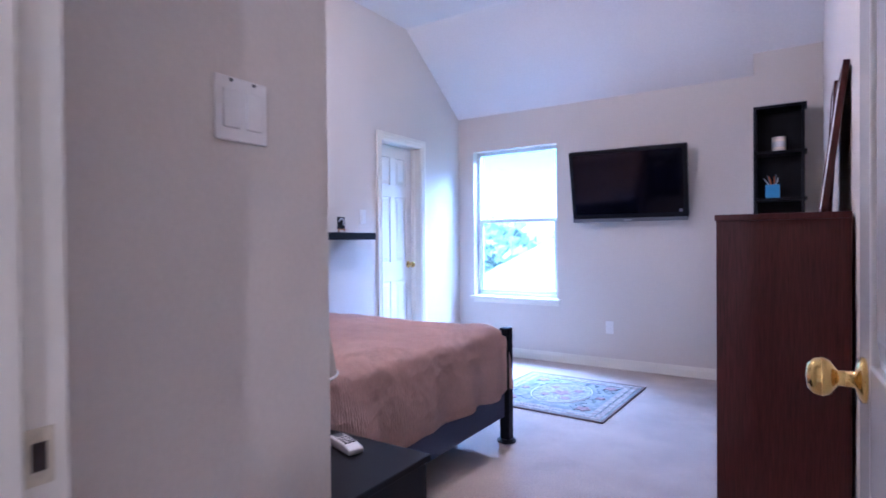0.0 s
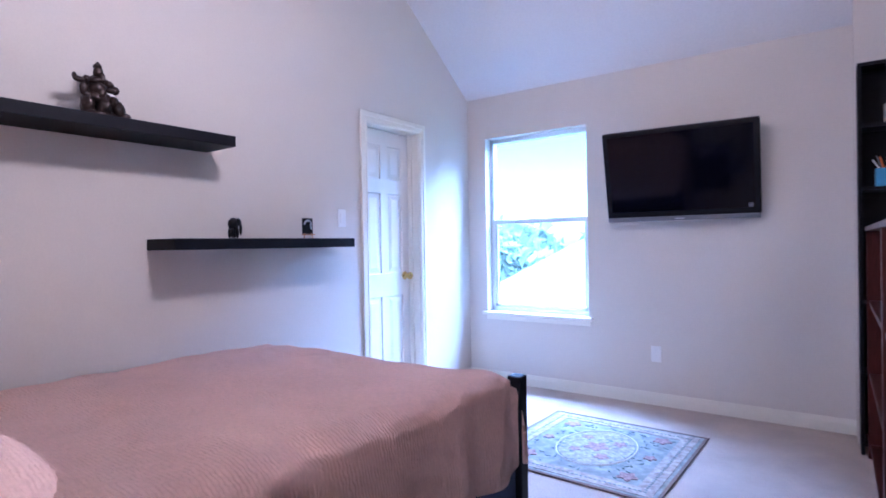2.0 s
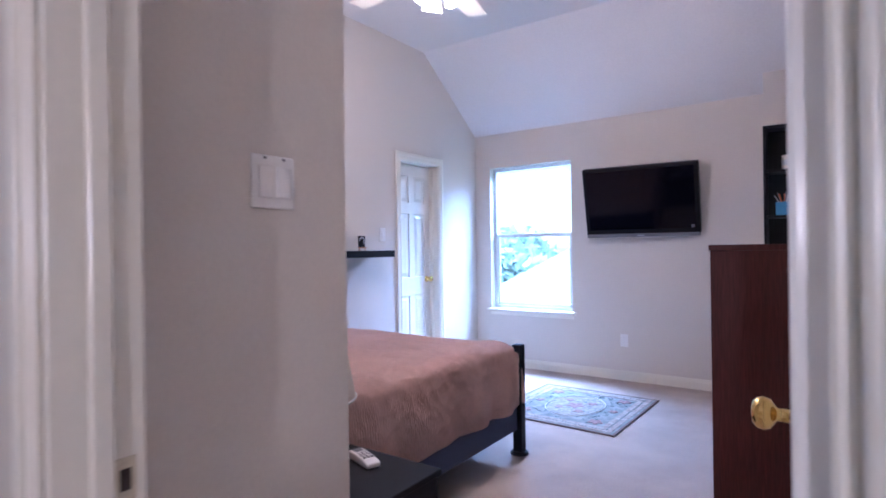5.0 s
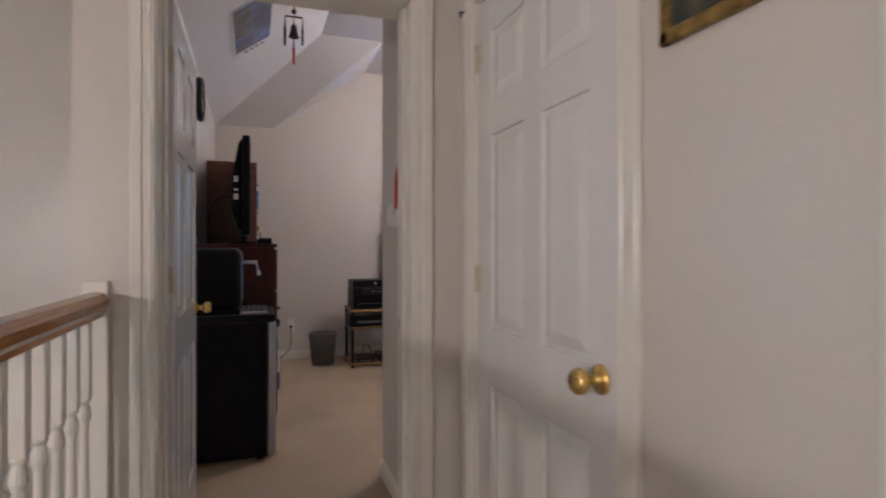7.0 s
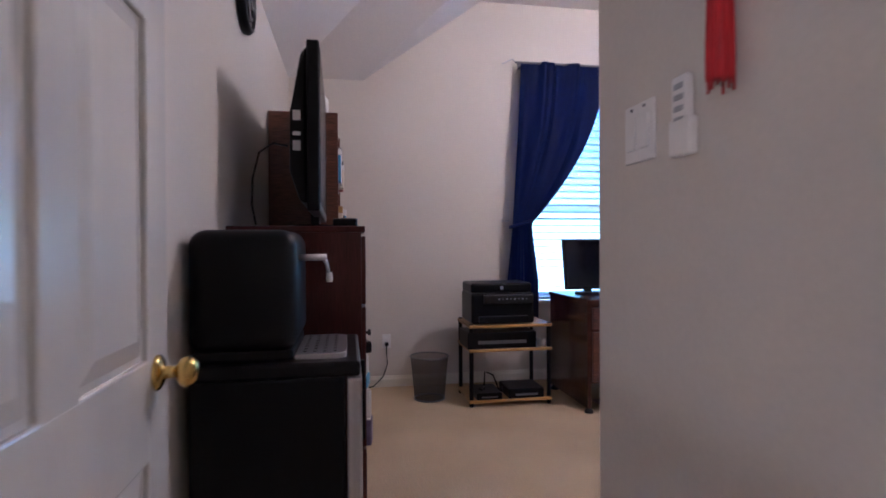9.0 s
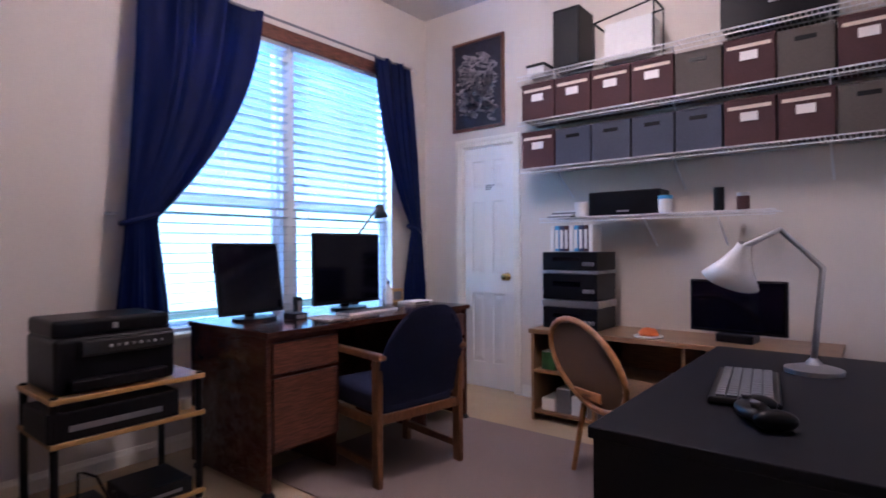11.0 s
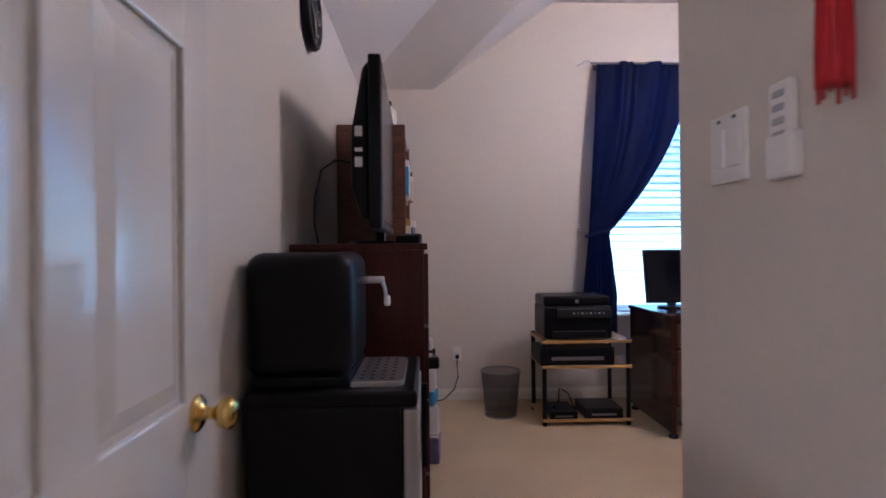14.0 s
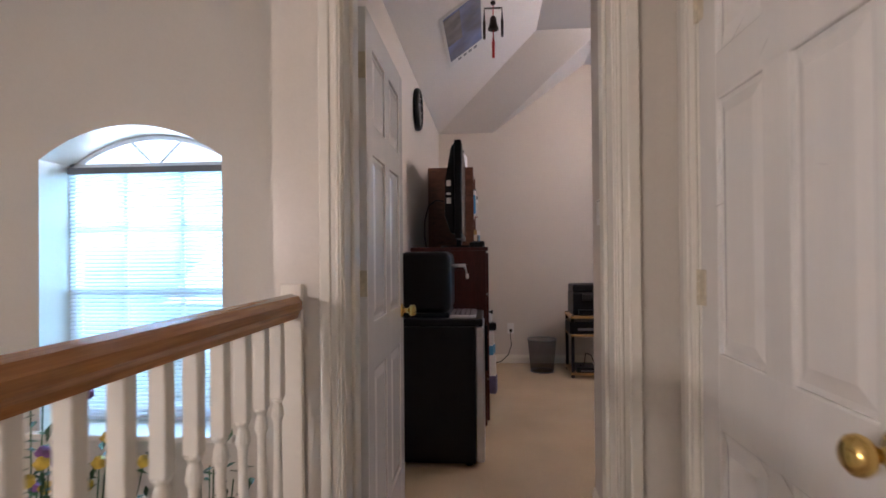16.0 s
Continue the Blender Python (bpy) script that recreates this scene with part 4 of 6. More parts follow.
for k in range(120):
    a, px, py = marks.uniform(0, 6.28), marks.uniform(-0.34, 0.34), marks.uniform(-0.36, 0.36)
    prism(bm, [(px + 0.016 * math.cos(a) * u - 0.006 * math.sin(a) * w, py + 0.016 * math.sin(a) * u + 0.006 * math.cos(a) * w) for u, w in ((-1, 0), (0, -1), (1, 0), (0, 1))], "z", 0.0085, 0.0122)
for k in range(34):
    for sx in (-1, 1):
        for u, w in ((sx * (W - 0.075), -0.40 + 0.0245 * k), (-0.40 + 0.0245 * k, sx * (L - 0.075))):
            prism(bm, [(u - 0.007, w - 0.004), (u + 0.008, w - 0.007), (u + 0.006, w + 0.006), (u - 0.008, w + 0.004)], "z", 0.011, 0.0128)
tagged(part("leaf_marks", bm, leaf_m, rug), kind="stuff")
for px, py, r in ((0, 0, 0.06), (0.1, 0.1, 0.035), (-0.1, 0.12, 0.03), (0.08, -0.13, 0.035), (-0.09, -0.1, 0.03), (0.28, 0.3, 0.045), (-0.28, 0.3, 0.045), (0.28, -0.3, 0.045), (-0.28, -0.3, 0.045), (0.3, 0, 0.03), (-0.3, 0, 0.03)):
    bm = bmesh.new()
    prism(bm, [(px + r * (1 + 0.25 * math.cos(5 * a)) * math.cos(a), py + r * (1 + 0.25 * math.cos(5 * a)) * math.sin(a)) for a in [k * math.pi / 20 for k in range(40)]], "z", 0.0085, 0.0128)
    part("blossom", bm, ros, rug)

# bookcase with its back to the east wall
bc = thing("bookcase", 0.005, 2.743, 0, "cherry veneer bookcase with open shelves, back to the wall", "bookcase")
D, H, B = 0.195, 1.222, 0.61
for y in (-B, B - 0.022):
    part("side_panel", boxes((-D, D, y, y + 0.022, 0, H), bevel=0.002), CHERRY, bc)
part("top", boxes((-D - 0.005, D, -B - 0.004, B + 0.004, H, H + 0.022), bevel=0.002), CHERRY, bc)
part("back_panel", boxes((D - 0.008, D - 0.002, -B + 0.02, B - 0.02, 0.02, H)), CHERRY, bc)
for z in (0.06, 0.44, 0.83):
    part("shelf", boxes((-D + 0.008, D - 0.008, -B + 0.021, B - 0.021, z, z + 0.02), bevel=0.002), CHERRY, bc)
part("plinth", boxes((-D + 0.02, -D + 0.035, -B + 0.02, B - 0.02, 0, 0.06)), CHERRY, bc)


tagged(bc, group="bookcases along the wall")
copy_thing(bc, pose(0.005, 3.97, 0))


def book(x, y, z, w, d, h, mat, label):
    root = thing("book", x, y, z, label, "book", "books on shelves")
    part("cover", boxes((-d / 2, d / 2, -w / 2, -w / 2 + 0.003, 0, h), (-d / 2, d / 2, w / 2 - 0.003, w / 2, 0, h), (-d / 2 - 0.002, -d / 2 + 0.003, -w / 2, w / 2, 0, h), bevel=0.001, segments=1), mat, root)
    part("pages", boxes((-d / 2 + 0.003, d / 2 - 0.006, -w / 2 + 0.003, w / 2 - 0.003, 0.003, h - 0.004)), PAPER, root)
    return root


cloths = [material("book cloth " + n, c, 0.7, grain=0.08) for n, c in (("navy", (0.03, 0.05, 0.12)), ("red", (0.28, 0.03, 0.03)), ("green", (0.04, 0.12, 0.06)), ("cream", (0.55, 0.48, 0.36)))]
y = 2.17
for k in range(9):
    w = rnd.uniform(0.018, 0.042)
    book(-0.06, y + w / 2, 0.46 if k < 5 else 0.08, w, 0.16, rnd.uniform(0.2, 0.27), cloths[k % 4], "bound book standing on a bookcase shelf")
    y += w + 0.003
    if k == 4:
        y = 2.17

# framed panels leaning on the bookcase top
for k, (yy, hh, lean, ww, mat, lab) in enumerate(((2.86, 0.56, 3, 0.26, WHITEP, "pale framed panel leaning against the wall"), (2.52, 0.53, 7, 0.44, WHITEP, "taller pale framed panel leaning against the wall"))):
    fr = thing("framed_picture", 0.005 - 0.02 * k, yy, 1.257, lab, "picture", "pictures leaning on the bookcase")
    fr.matrix_world = pose(0.16 - 0.03 * k, yy, 1.246, 0, lean, 0)
    part("frame", boxes((-0.008, 0.012, -ww / 2, -ww / 2 + 0.022, 0, hh), (-0.008, 0.012, ww / 2 - 0.022, ww / 2, 0, hh), (-0.008, 0.012, -ww / 2, ww / 2, 0, 0.022), (-0.008, 0.012, -ww / 2, ww / 2, hh - 0.022, hh), bevel=0.002, segments=1), CHERRY, fr)
    part("picture", boxes((-0.004, 0.004, -ww / 2 + 0.02, ww / 2 - 0.02, 0.02, hh - 0.02)), PAPER, fr)

# tall narrow black shelf at the jut
cs = thing("corner_shelf", -0.03, 4.70, 0, "tall narrow black open shelf unit", "shelf unit")
for x in (-0.19, 0.11):
    part("side_panel", boxes((x, x + 0.018, -0.09, 0.095, 0, 2.13), bevel=0.002), BLACK, cs)
part("back_panel", boxes((-0.18, 0.12, 0.085, 0.092, 0.0, 2.13)), BLACK, cs)
for z in (0.05, 0.43, 0.81, 1.17, 1.44, 1.78, 2.112):
    part("shelf", boxes((-0.19, 0.142 if z > 1 else 0.11, -0.095, 0.085, z, z + 0.02), bevel=0.002), BLACK, cs)
cn = thing("tin_can", -0.06, 4.68, 1.80, "pale printed tin can on the black shelf", "can")
part("can", lathe(bmesh.new(), [(0.045, 0), (0.046, 0.004), (0.045, 0.01), (0.045, 0.1), (0.047, 0.104), (0.04, 0.106), (0.0, 0.1)], sides=24), LINEN, cn)
part("label_band", lathe(bmesh.new(), [(0.0455, 0.03), (0.0455, 0.07)], sides=24), SILVER, cn)
pc = thing("pen_cup", -0.10, 4.68, 1.46, "sky-blue square cup holding pens", "cup")
part("cup", boxes((-0.045, 0.045, -0.04, 0.04, 0, 0.1), bevel=0.004), BLUE, pc)
for k in range(6):
    bm = bmesh.new()
    a = k * 1.1
    tube(bm, [(0.02 * math.cos(a), 0.015 * math.sin(a), 0.09), (0.045 * math.cos(a) - 0.01, 0.02 * math.sin(a), 0.15 + 0.012 * (k % 3))], 0.004, 6)
    part("pen", bm, (PAPER, ORANGE, GREYP)[k % 3], pc)
tr = thing("trinket", 0.0, 4.67, 1.19, "small dark wire trinket on the black shelf", "ornament")
bm = bmesh.new()
tube(bm, [(0.04 * math.cos(a), 0.0, 0.045 + 0.04 * math.sin(a)) for a in [k * math.pi / 10 for k in range(21)]], 0.004, 6)
box(bm, -0.03, 0.03, -0.02, 0.02, 0, 0.008)
part("ring", bm, BRONZE, tr)

# ceiling fan with a lit cluster
fan = thing("ceiling_fan", -1.44, 2.12, 3.13, "white ceiling fan with a lit three-shade lamp cluster", "ceiling fan")
part("canopy", lathe(bmesh.new(), [(0.07, 0), (0.065, -0.03), (0.02, -0.06), (0.012, -0.07)], sides=24), WHITEP, fan, smooth=True)
bm = bmesh.new()
tube(bm, [(0, 0, -0.06), (0, 0, -0.36)], 0.012, 10)
part("downrod", bm, WHITEP, fan)
part("motor", lathe(bmesh.new(), [(0.03, -0.34), (0.11, -0.37), (0.125, -0.42), (0.12, -0.47), (0.07, -0.51), (0.03, -0.53)], sides=28), WHITEP, fan, smooth=True)
for k in range(5):
    a = 72 * k + 30
    bm = boxes((0.11, 0.20, -0.018, 0.018, -0.455, -0.447), (0.18, 0.62, -0.062, 0.062, -0.462, -0.455), bevel=0.003, segments=1)
    bmesh.ops.transform(bm, matrix=pose(0, 0, 0, 0, 0, a), verts=bm.verts)
    part("blade", bm, TRIM, fan)
part("fitter", lathe(bmesh.new(), [(0.03, -0.52), (0.06, -0.55), (0.055, -0.59), (0.02, -0.61), (0.012, -0.65), (0.0, -0.655)], sides=24), WHITEP, fan, smooth=True)
for k in range(3):
    a = radians(120 * k + 20)
    bm = bmesh.new()
    n = 24
    prof = [(0.02, 0), (0.036, -0.022), (0.043, -0.05), (0.055, -0.08), (0.053, -0.08), (0.041, -0.05), (0.034, -0.024), (0.016, -0.003)]
    rr = [[bm.verts.new((r * math.cos(2 * math.pi * i / n), r * math.sin(2 * math.pi * i / n), z)) for i in range(n)] for r, z in prof]
    for p, q in zip(rr, rr[1:]):
        for i in range(n):
            bm.faces.new((p[i], p[(i + 1) % n], q[(i + 1) % n], q[i]))
    bmesh.ops.transform(bm, matrix=pose(0.06 * math.cos(a), 0.06 * math.sin(a), -0.565) @ Matrix.Rotation(radians(-28), 4, Vector((-math.sin(a), math.cos(a), 0))), verts=bm.verts)
    part("glass_shade", bm, SHADE, fan, "lit frosted glass shade", smooth=True)

# ---- study ----
# kegerator: a small fridge with a dispenser on its top
kg = thing("mini_fridge", -3.83, -0.688, 0, "black mini fridge with a steel-edged door", "fridge")
part("cabinet", boxes((-0.25, 0.25, -0.24, 0.19, 0.02, 0.80), bevel=0.008), BLACKP, kg)
part("top", boxes((-0.255, 0.255, -0.24, 0.235, 0.80, 0.845), bevel=0.01), BLACKP, kg)
dr = part("door", boxes((-0.25, 0.25, 0.195, 0.24, 0.03, 0.795), bevel=0.008), SILVER, kg, "brushed steel door")
part("handle", boxes((-0.235, -0.215, 0.24, 0.262, 0.45, 0.75), bevel=0.004), BLACKP, dr)
for sx in (-0.2, 0.2):
    part("foot", lathe(bmesh.new(), [(0.02, 0), (0.02, 0.022)], sx, 0.15, 12), BLACKP, kg)



def tray_plate(x0, x1, y0, y1, h, r):
    """A flat plate with two rounded outer corners."""
    bm = bmesh.new()
    prism(bm, [(x0, y0), (x1, y0), *[(x1 - r + r * math.cos(radians(a)), y1 - r + r * math.sin(radians(a))) for a in range(0, 91, 15)], *[(x0 + r + r * math.cos(radians(a)), y1 - r + r * math.sin(radians(a))) for a in range(90, 181, 15)]], "z", 0.0, h)
    bmesh.ops.bevel(bm, geom=[e for e in bm.edges if all(v.co.z > h - 0.001 for v in e.verts)], offset=0.003, segments=2, profile=0.5, affect="EDGES")
    return bm


bd = thing("beverage_dispenser", -3.83, -0.728, 0.845, "black rounded countertop beer dispenser with a chrome tap", "dispenser")
part("housing", boxes((-0.215, 0.215, -0.215, 0.09, 0.02, 0.385), bevel=0.05, segments=5), BLACKP, bd, smooth=True)
part("base", boxes((-0.2, 0.2, -0.2, 0.08, 0.0, 0.03), bevel=0.006), BLACKP, bd)
bm = bmesh.new()
tube(bm, [(0.1, 0.085, 0.30), (0.1, 0.175, 0.30)], 0.011, 10)
tube(bm, [(0.1, 0.165, 0.302), (0.1, 0.176, 0.275), (0.1, 0.18, 0.25)], [0.009, 0.006, 0.006], 10)
part("tap", bm, SILVER, bd, "chrome tap", smooth=True)
part("spout_tip", lathe(bmesh.new(), [(0.008, 0.222), (0.0105, 0.23), (0.009, 0.252)], 0.1, 0.183, 12), WHITEP, bd)
tray = part("drip_tray", tray_plate(-0.16, 0.20, 0.085, 0.235, 0.016, 0.035), SILVER, bd, "perforated steel drip tray")
hole = None
for i in range(7):
    for j in range(4):
        if hole is None:
            hole = part("drain_hole", lathe(bmesh.new(), [(0.0, 0.0155), (0.0062, 0.0155), (0.0062, 0.0172), (0.0, 0.0172)], 0, 0, 8), BLACKP, tray)
            h = hole
        else:
            h = new("drain_hole", hole.data)
            h.parent = tray
        h.location = (-0.12 + 0.047 * i, 0.11 + 0.03 * j, 0)

# tall chest behind it
ch = thing("chest", -4.72, -0.69, 0, "dark cherry veneer chest of drawers", "chest")
part("body", boxes((-0.52, 0.54, -0.26, 0.255, 0.05, 1.235), bevel=0.003), CHERRY, ch)
part("top", boxes((-0.53, 0.545, -0.26, 0.27, 1.235, 1.26), bevel=0.004), CHERRY, ch)
for k in range(4):
    d = part("drawer_front", boxes((-0.5, 0.52, 0.255, 0.272, 0.08 + 0.288 * k, 0.355 + 0.288 * k), bevel=0.003), CHERRY, ch)
    for x in (0.27,) if k == 2 else ():
        part("drawer_knob", lathe(bmesh.new(), [(0.006, 0), (0.007, 0.014), (0.015, 0.018), (0.013, 0.028), (0, 0.03)], m=pose(x, 0.272, 0.215 + 0.288 * k, -90), sides=14), BLACKM, d)
part("plinth", boxes((-0.5, 0.52, -0.25, 0.235, 0, 0.05)), CHERRY, ch)

tv2 = thing("television", -4.75, -0.66, 1.26, "large black flat television on a foot, on the chest", "television")
tv2.matrix_world = pose(-4.74, -0.635, 1.26, 0, 0, 1)
part("bezel", boxes((-0.56, 0.56, -0.02, 0.03, 0.06, 0.735), bevel=0.008), BLACKP, tv2)
bm = bmesh.new()
prism(bm, [(-0.02, 0.09), (-0.02, 0.72), (-0.045, 0.69), (-0.085, 0.46), (-0.09, 0.22), (-0.05, 0.10)], "x", -0.5, 0.53)
bmesh.ops.bevel(bm, geom=bm.edges[:], offset=0.012, segments=2, profile=0.5, affect="EDGES")
rear = part("rear_cover", bm, BLACKP, tv2)
part("screen", boxes((-0.535, 0.535, 0.029, 0.0325, 0.095, 0.715)), TVGREY, tv2, "grey glossy screen")
for za, zb in ((0.30, 0.34), (0.36, 0.375), (0.42, 0.46)):
    part("port", boxes((0.528, 0.536, -0.075, -0.045, za, zb), bevel=0.002, segments=1), WHITEP, rear)
part("neck", boxes((-0.06, 0.06, -0.03, 0.01, 0.0, 0.12), bevel=0.004), BLACKP, tv2)
bm = bmesh.new()
prism(bm, [(0.3 * math.cos(a), 0.15 * math.sin(a)) for a in [k * math.pi / 16 for k in range(32)]], "z", 0.0, 0.016)
part("foot", bm, BLACKP, tv2)
cb = thing("power_cable", 0, 0, 0, "black power cable hanging behind the television", "cable")
bm = bmesh.new()
tube(bm, [(-4.2, -0.72, 1.575), (-4.17, -0.77, 1.58), (-4.15, -0.82, 1.54), (-4.15, -0.845, 1.44), (-4.16, -0.85, 1.34), (-4.19, -0.84, 1.264)], 0.0045, 6)
part("cable", bm, BLACKP, cb)
for k, (x, y, w, d, h, lab) in enumerate(((-4.35, -0.50, 0.12, 0.10, 0.035, "flat black set-top box"), (-4.52, -0.49, 0.10, 0.09, 0.045, "small black router"), (-4.72, -0.50, 0.16, 0.08, 0.03, "black remote tray"))):
    g = thing("set_top_box", x, y, 1.26, lab + " on the chest", "electronics")
    part("case", boxes((-w / 2, w / 2, -d / 2, d / 2, 0, h), bevel=0.006), BLACKP, g)
    part("vent", boxes((-w / 3, w / 3, -d / 3, d / 3, h, h + 0.002)), GREYP, g)

# open bookcase in the corner
bk = thing("bookcase", -5.72, -0.745, 0, "tall walnut bookcase crowded with papers and boxes", "bookcase")
for x in (-0.40, 0.38):
    part("side_panel", boxes((x, x + 0.02, -0.2, 0.2, 0, 1.98), bevel=0.002), WALNUT, bk)
part("back_panel", boxes((-0.39, 0.39, -0.205, -0.198, 0, 1.98)), WALNUT, bk)
for z in (0.05, 0.42, 0.80, 1.18, 1.56, 1.96):
    part("shelf", boxes((-0.38, 0.38, -0.195, 0.19, z, z + 0.02), bevel=0.002), WALNUT, bk)
for k in range(26):
    z = (0.07, 0.44, 0.82, 1.20, 1.58)[k % 5]
    x = -6.05 + 0.14 * (k // 5) + 0.02 * rnd.random()
    mat = (PAPER, cloths[0], LINEN, BLUE, cloths[1], PAPER, GREYP)[k % 7]
    g = thing("storage_box", x, -0.66, z, "mixed paper box on a bookcase shelf", "box", "boxes on the bookcase")
    hh, dd = rnd.uniform(0.1, 0.24), rnd.uniform(0.08, 0.13)
    part("box_body", boxes((-0.06, 0.06, -dd, dd + 0.03, 0, hh), bevel=0.004), mat, g)
    part("lid", boxes((-0.062, 0.062, -dd - 0.001, dd + 0.032, hh * 0.82, hh + 0.003), bevel=0.003), (WHITEP, GREYP, PINE)[k % 3], g)
jar = thing("jar", -5.5, -0.66, 1.98, "white jar with a dark cap on the bookcase", "jar")
part("body", lathe(bmesh.new(), [(0.05, 0), (0.055, 0.01), (0.055, 0.12), (0.03, 0.15), (0.02, 0.155)], sides=20), WHITEP, jar, smooth=True)
part("cap", lathe(bmesh.new(), [(0.024, 0.155), (0.026, 0.17), (0.024, 0.185), (0.0, 0.188)], sides=16), BLACKP, jar)
lc = thing("low_cabinet", -5.72, -0.49, 0, "dark cherry low cabinet in front of the bookcase", "cabinet")
part("body", boxes((-0.40, 0.40, -0.05, 0.05, 0.04, 1.06), bevel=0.003), CHERRY, lc)
part("top", boxes((-0.41, 0.41, -0.055, 0.06, 1.06, 1.08), bevel=0.003), CHERRY, lc)
part("plinth", boxes((-0.39, 0.39, -0.045, 0.035, 0, 0.04)), CHERRY, lc)
PURPLE = material("printed bag, violet", (0.16, 0.13, 0.25), 0.5, grain=0.2, scale=9)
pz = 0.0
for k, (h, w, mat, lab) in enumerate(((0.16, 0.075, PURPLE, "violet box with a white lid on the floor"), (0.17, 0.06, PAPER, "white paper bag leaning on the cabinet"), (0.09, 0.055, BLUE, "blue packet among the papers"), (0.12, 0.05, PAPER, "bundle of white papers"), (0.07, 0.075, BLACKP, "black rolled strap on the papers"), (0.10, 0.04, PAPER, "white card standing on the pile"))):
    g = thing("packet", -5.27 - 0.006 * k, -0.405 - 0.003 * k, pz, lab, "packet", "pile in front of the cabinet", rz=(-6, 9, -12, 7, 15, -4)[k])
    part("wrap", boxes((-0.06, 0.06, -w * 0.8, w * 0.7, 0, h - 0.003), bevel=0.012, segments=2), mat, g)
    part("flap", boxes((-0.06, 0.06, -w * 0.8, w * 0.6, h - 0.006, h), bevel=0.002, segments=1), WHITEP if k in (0, 2) else mat, g)
    pz += h

# cord plugged into the outlet by the cabinet
pc2 = thing("plug_cord", 0, 0, 0, "black plug and cord hanging from the wall outlet", "cable")
part("plug", boxes((-6.55, -6.51, -0.195, -0.165, 0.345, 0.375), bevel=0.006), BLACKP, pc2)
bm = bmesh.new()
tube(bm, [(-6.515, -0.18, 0.36), (-6.49, -0.185, 0.31), (-6.51, -0.175, 0.20), (-6.50, -0.21, 0.10), (-6.47, -0.29, 0.03), (-6.45, -0.40, 0.012), (-6.42, -0.50, 0.012)], 0.005, 6)
part("cord", bm, BLACKP, pc2)

# wall clock
ck = thing("wall_clock", -4.58, -0.96, 2.31, "round black wall clock", "clock")
part("rim", lathe(bmesh.new(), [(0.13, 0), (0.155, 0.004), (0.16, 0.025), (0.15, 0.042), (0.135, 0.045), (0.132, 0.03)], m=pose(0, 0, 0, -90), sides=36), BLACKP, ck, smooth=True)
part("dial", lathe(bmesh.new(), [(0.0, 0.026), (0.133, 0.026), (0.133, 0.03), (0.0, 0.03)], m=pose(0, 0, 0, -90), sides=36), GREYP, ck)
for k in range(12):
    a = k * math.pi / 6
    bm = bmesh.new()
    tube(bm, [(0.105 * math.sin(a), 0.032, 0.105 * math.cos(a)), (0.122 * math.sin(a), 0.032, 0.122 * math.cos(a))], 0.003, 5)
    part("hour_mark", bm, WHITEP, ck)
for nm, l, a in (("hour_hand", 0.06, 1.0), ("minute_hand", 0.095, 3.6)):
    bm = bmesh.new()
    tube(bm, [(0, 0.035, 0), (l * math.sin(a), 0.035, l * math.cos(a))], 0.0035, 5)
    part(nm, bm, WHITEP, ck)

# calendar sheet on the slope, and the wind chime
slope = math.degrees(math.atan(0.72))
cal = thing("calendar", 0, 0, 0, "paper calendar with a blue landscape photo pinned to the sloping ceiling", "calendar")
cal.matrix_world = pose(-4.40, -0.58, 2.818, slope, 0, 0)
part("sheet", boxes((-0.46, 0.44, -0.17, 0.17, -0.006, -0.003)), PAPER, cal)
part("photo", boxes((-0.36, 0.42, -0.15, 0.15, -0.008, -0.005)), material("calendar photo, blue and grey", (0.10, 0.16, 0.42), 0.4, grain=0.3, scale=3, bump=0, wide=4, wide_mix=0.3, second=(0.22, 0.20, 0.20)), cal)
part("photo_rock", boxes((-0.05, 0.40, -0.15, -0.02, -0.0095, -0.0075)), material("calendar photo, grey rock", (0.16, 0.15, 0.15), 0.4, grain=0.3, scale=8, bump=0), cal)
for k in range(4):
    part("print_bar", boxes((-0.44, -0.40, -0.08 + 0.05 * k, -0.05 + 0.05 * k, -0.008, -0.005)), GREYP, cal)

wc = thing("wind_chime", -3.05, -0.385, 2.94, "small dark metal wind bell with red tassels hanging from the ceiling", "wind chime")
bm = bmesh.new()
tube(bm, [(0, 0, 0.06), (0, 0, -0.62)], 0.0025, 5)
part("cord", bm, RED, wc)
part("bell", lathe(bmesh.new(), [(0.004, -0.60), (0.014, -0.61), (0.018, -0.64), (0.026, -0.665), (0.024, -0.668), (0.0, -0.64)], sides=16), BRONZE, wc, smooth=True)
part("bead", lathe(bmesh.new(), [(0.0, -0.555), (0.012, -0.545), (0.012, -0.535), (0.0, -0.525)], sides=12), BRONZE, wc)
bm = bmesh.new()
tube(bm, [(0, -0.042, -0.565), (0, 0.042, -0.565)], 0.004, 6)
part("crossbar", bm, BRONZE, wc)
for dy, zz, l in ((-0.042, -0.57, 0.14), (0.042, -0.57, 0.13), (0.0, -0.67, 0.13)):
    part("tassel", lathe(bmesh.new(), [(0.002, zz), (0.004, zz - l * 0.3), (0.007, zz - l * 0.45), (0.006, zz - l)], 0, dy, 8), RED if dy == 0 else BRONZE, wc)

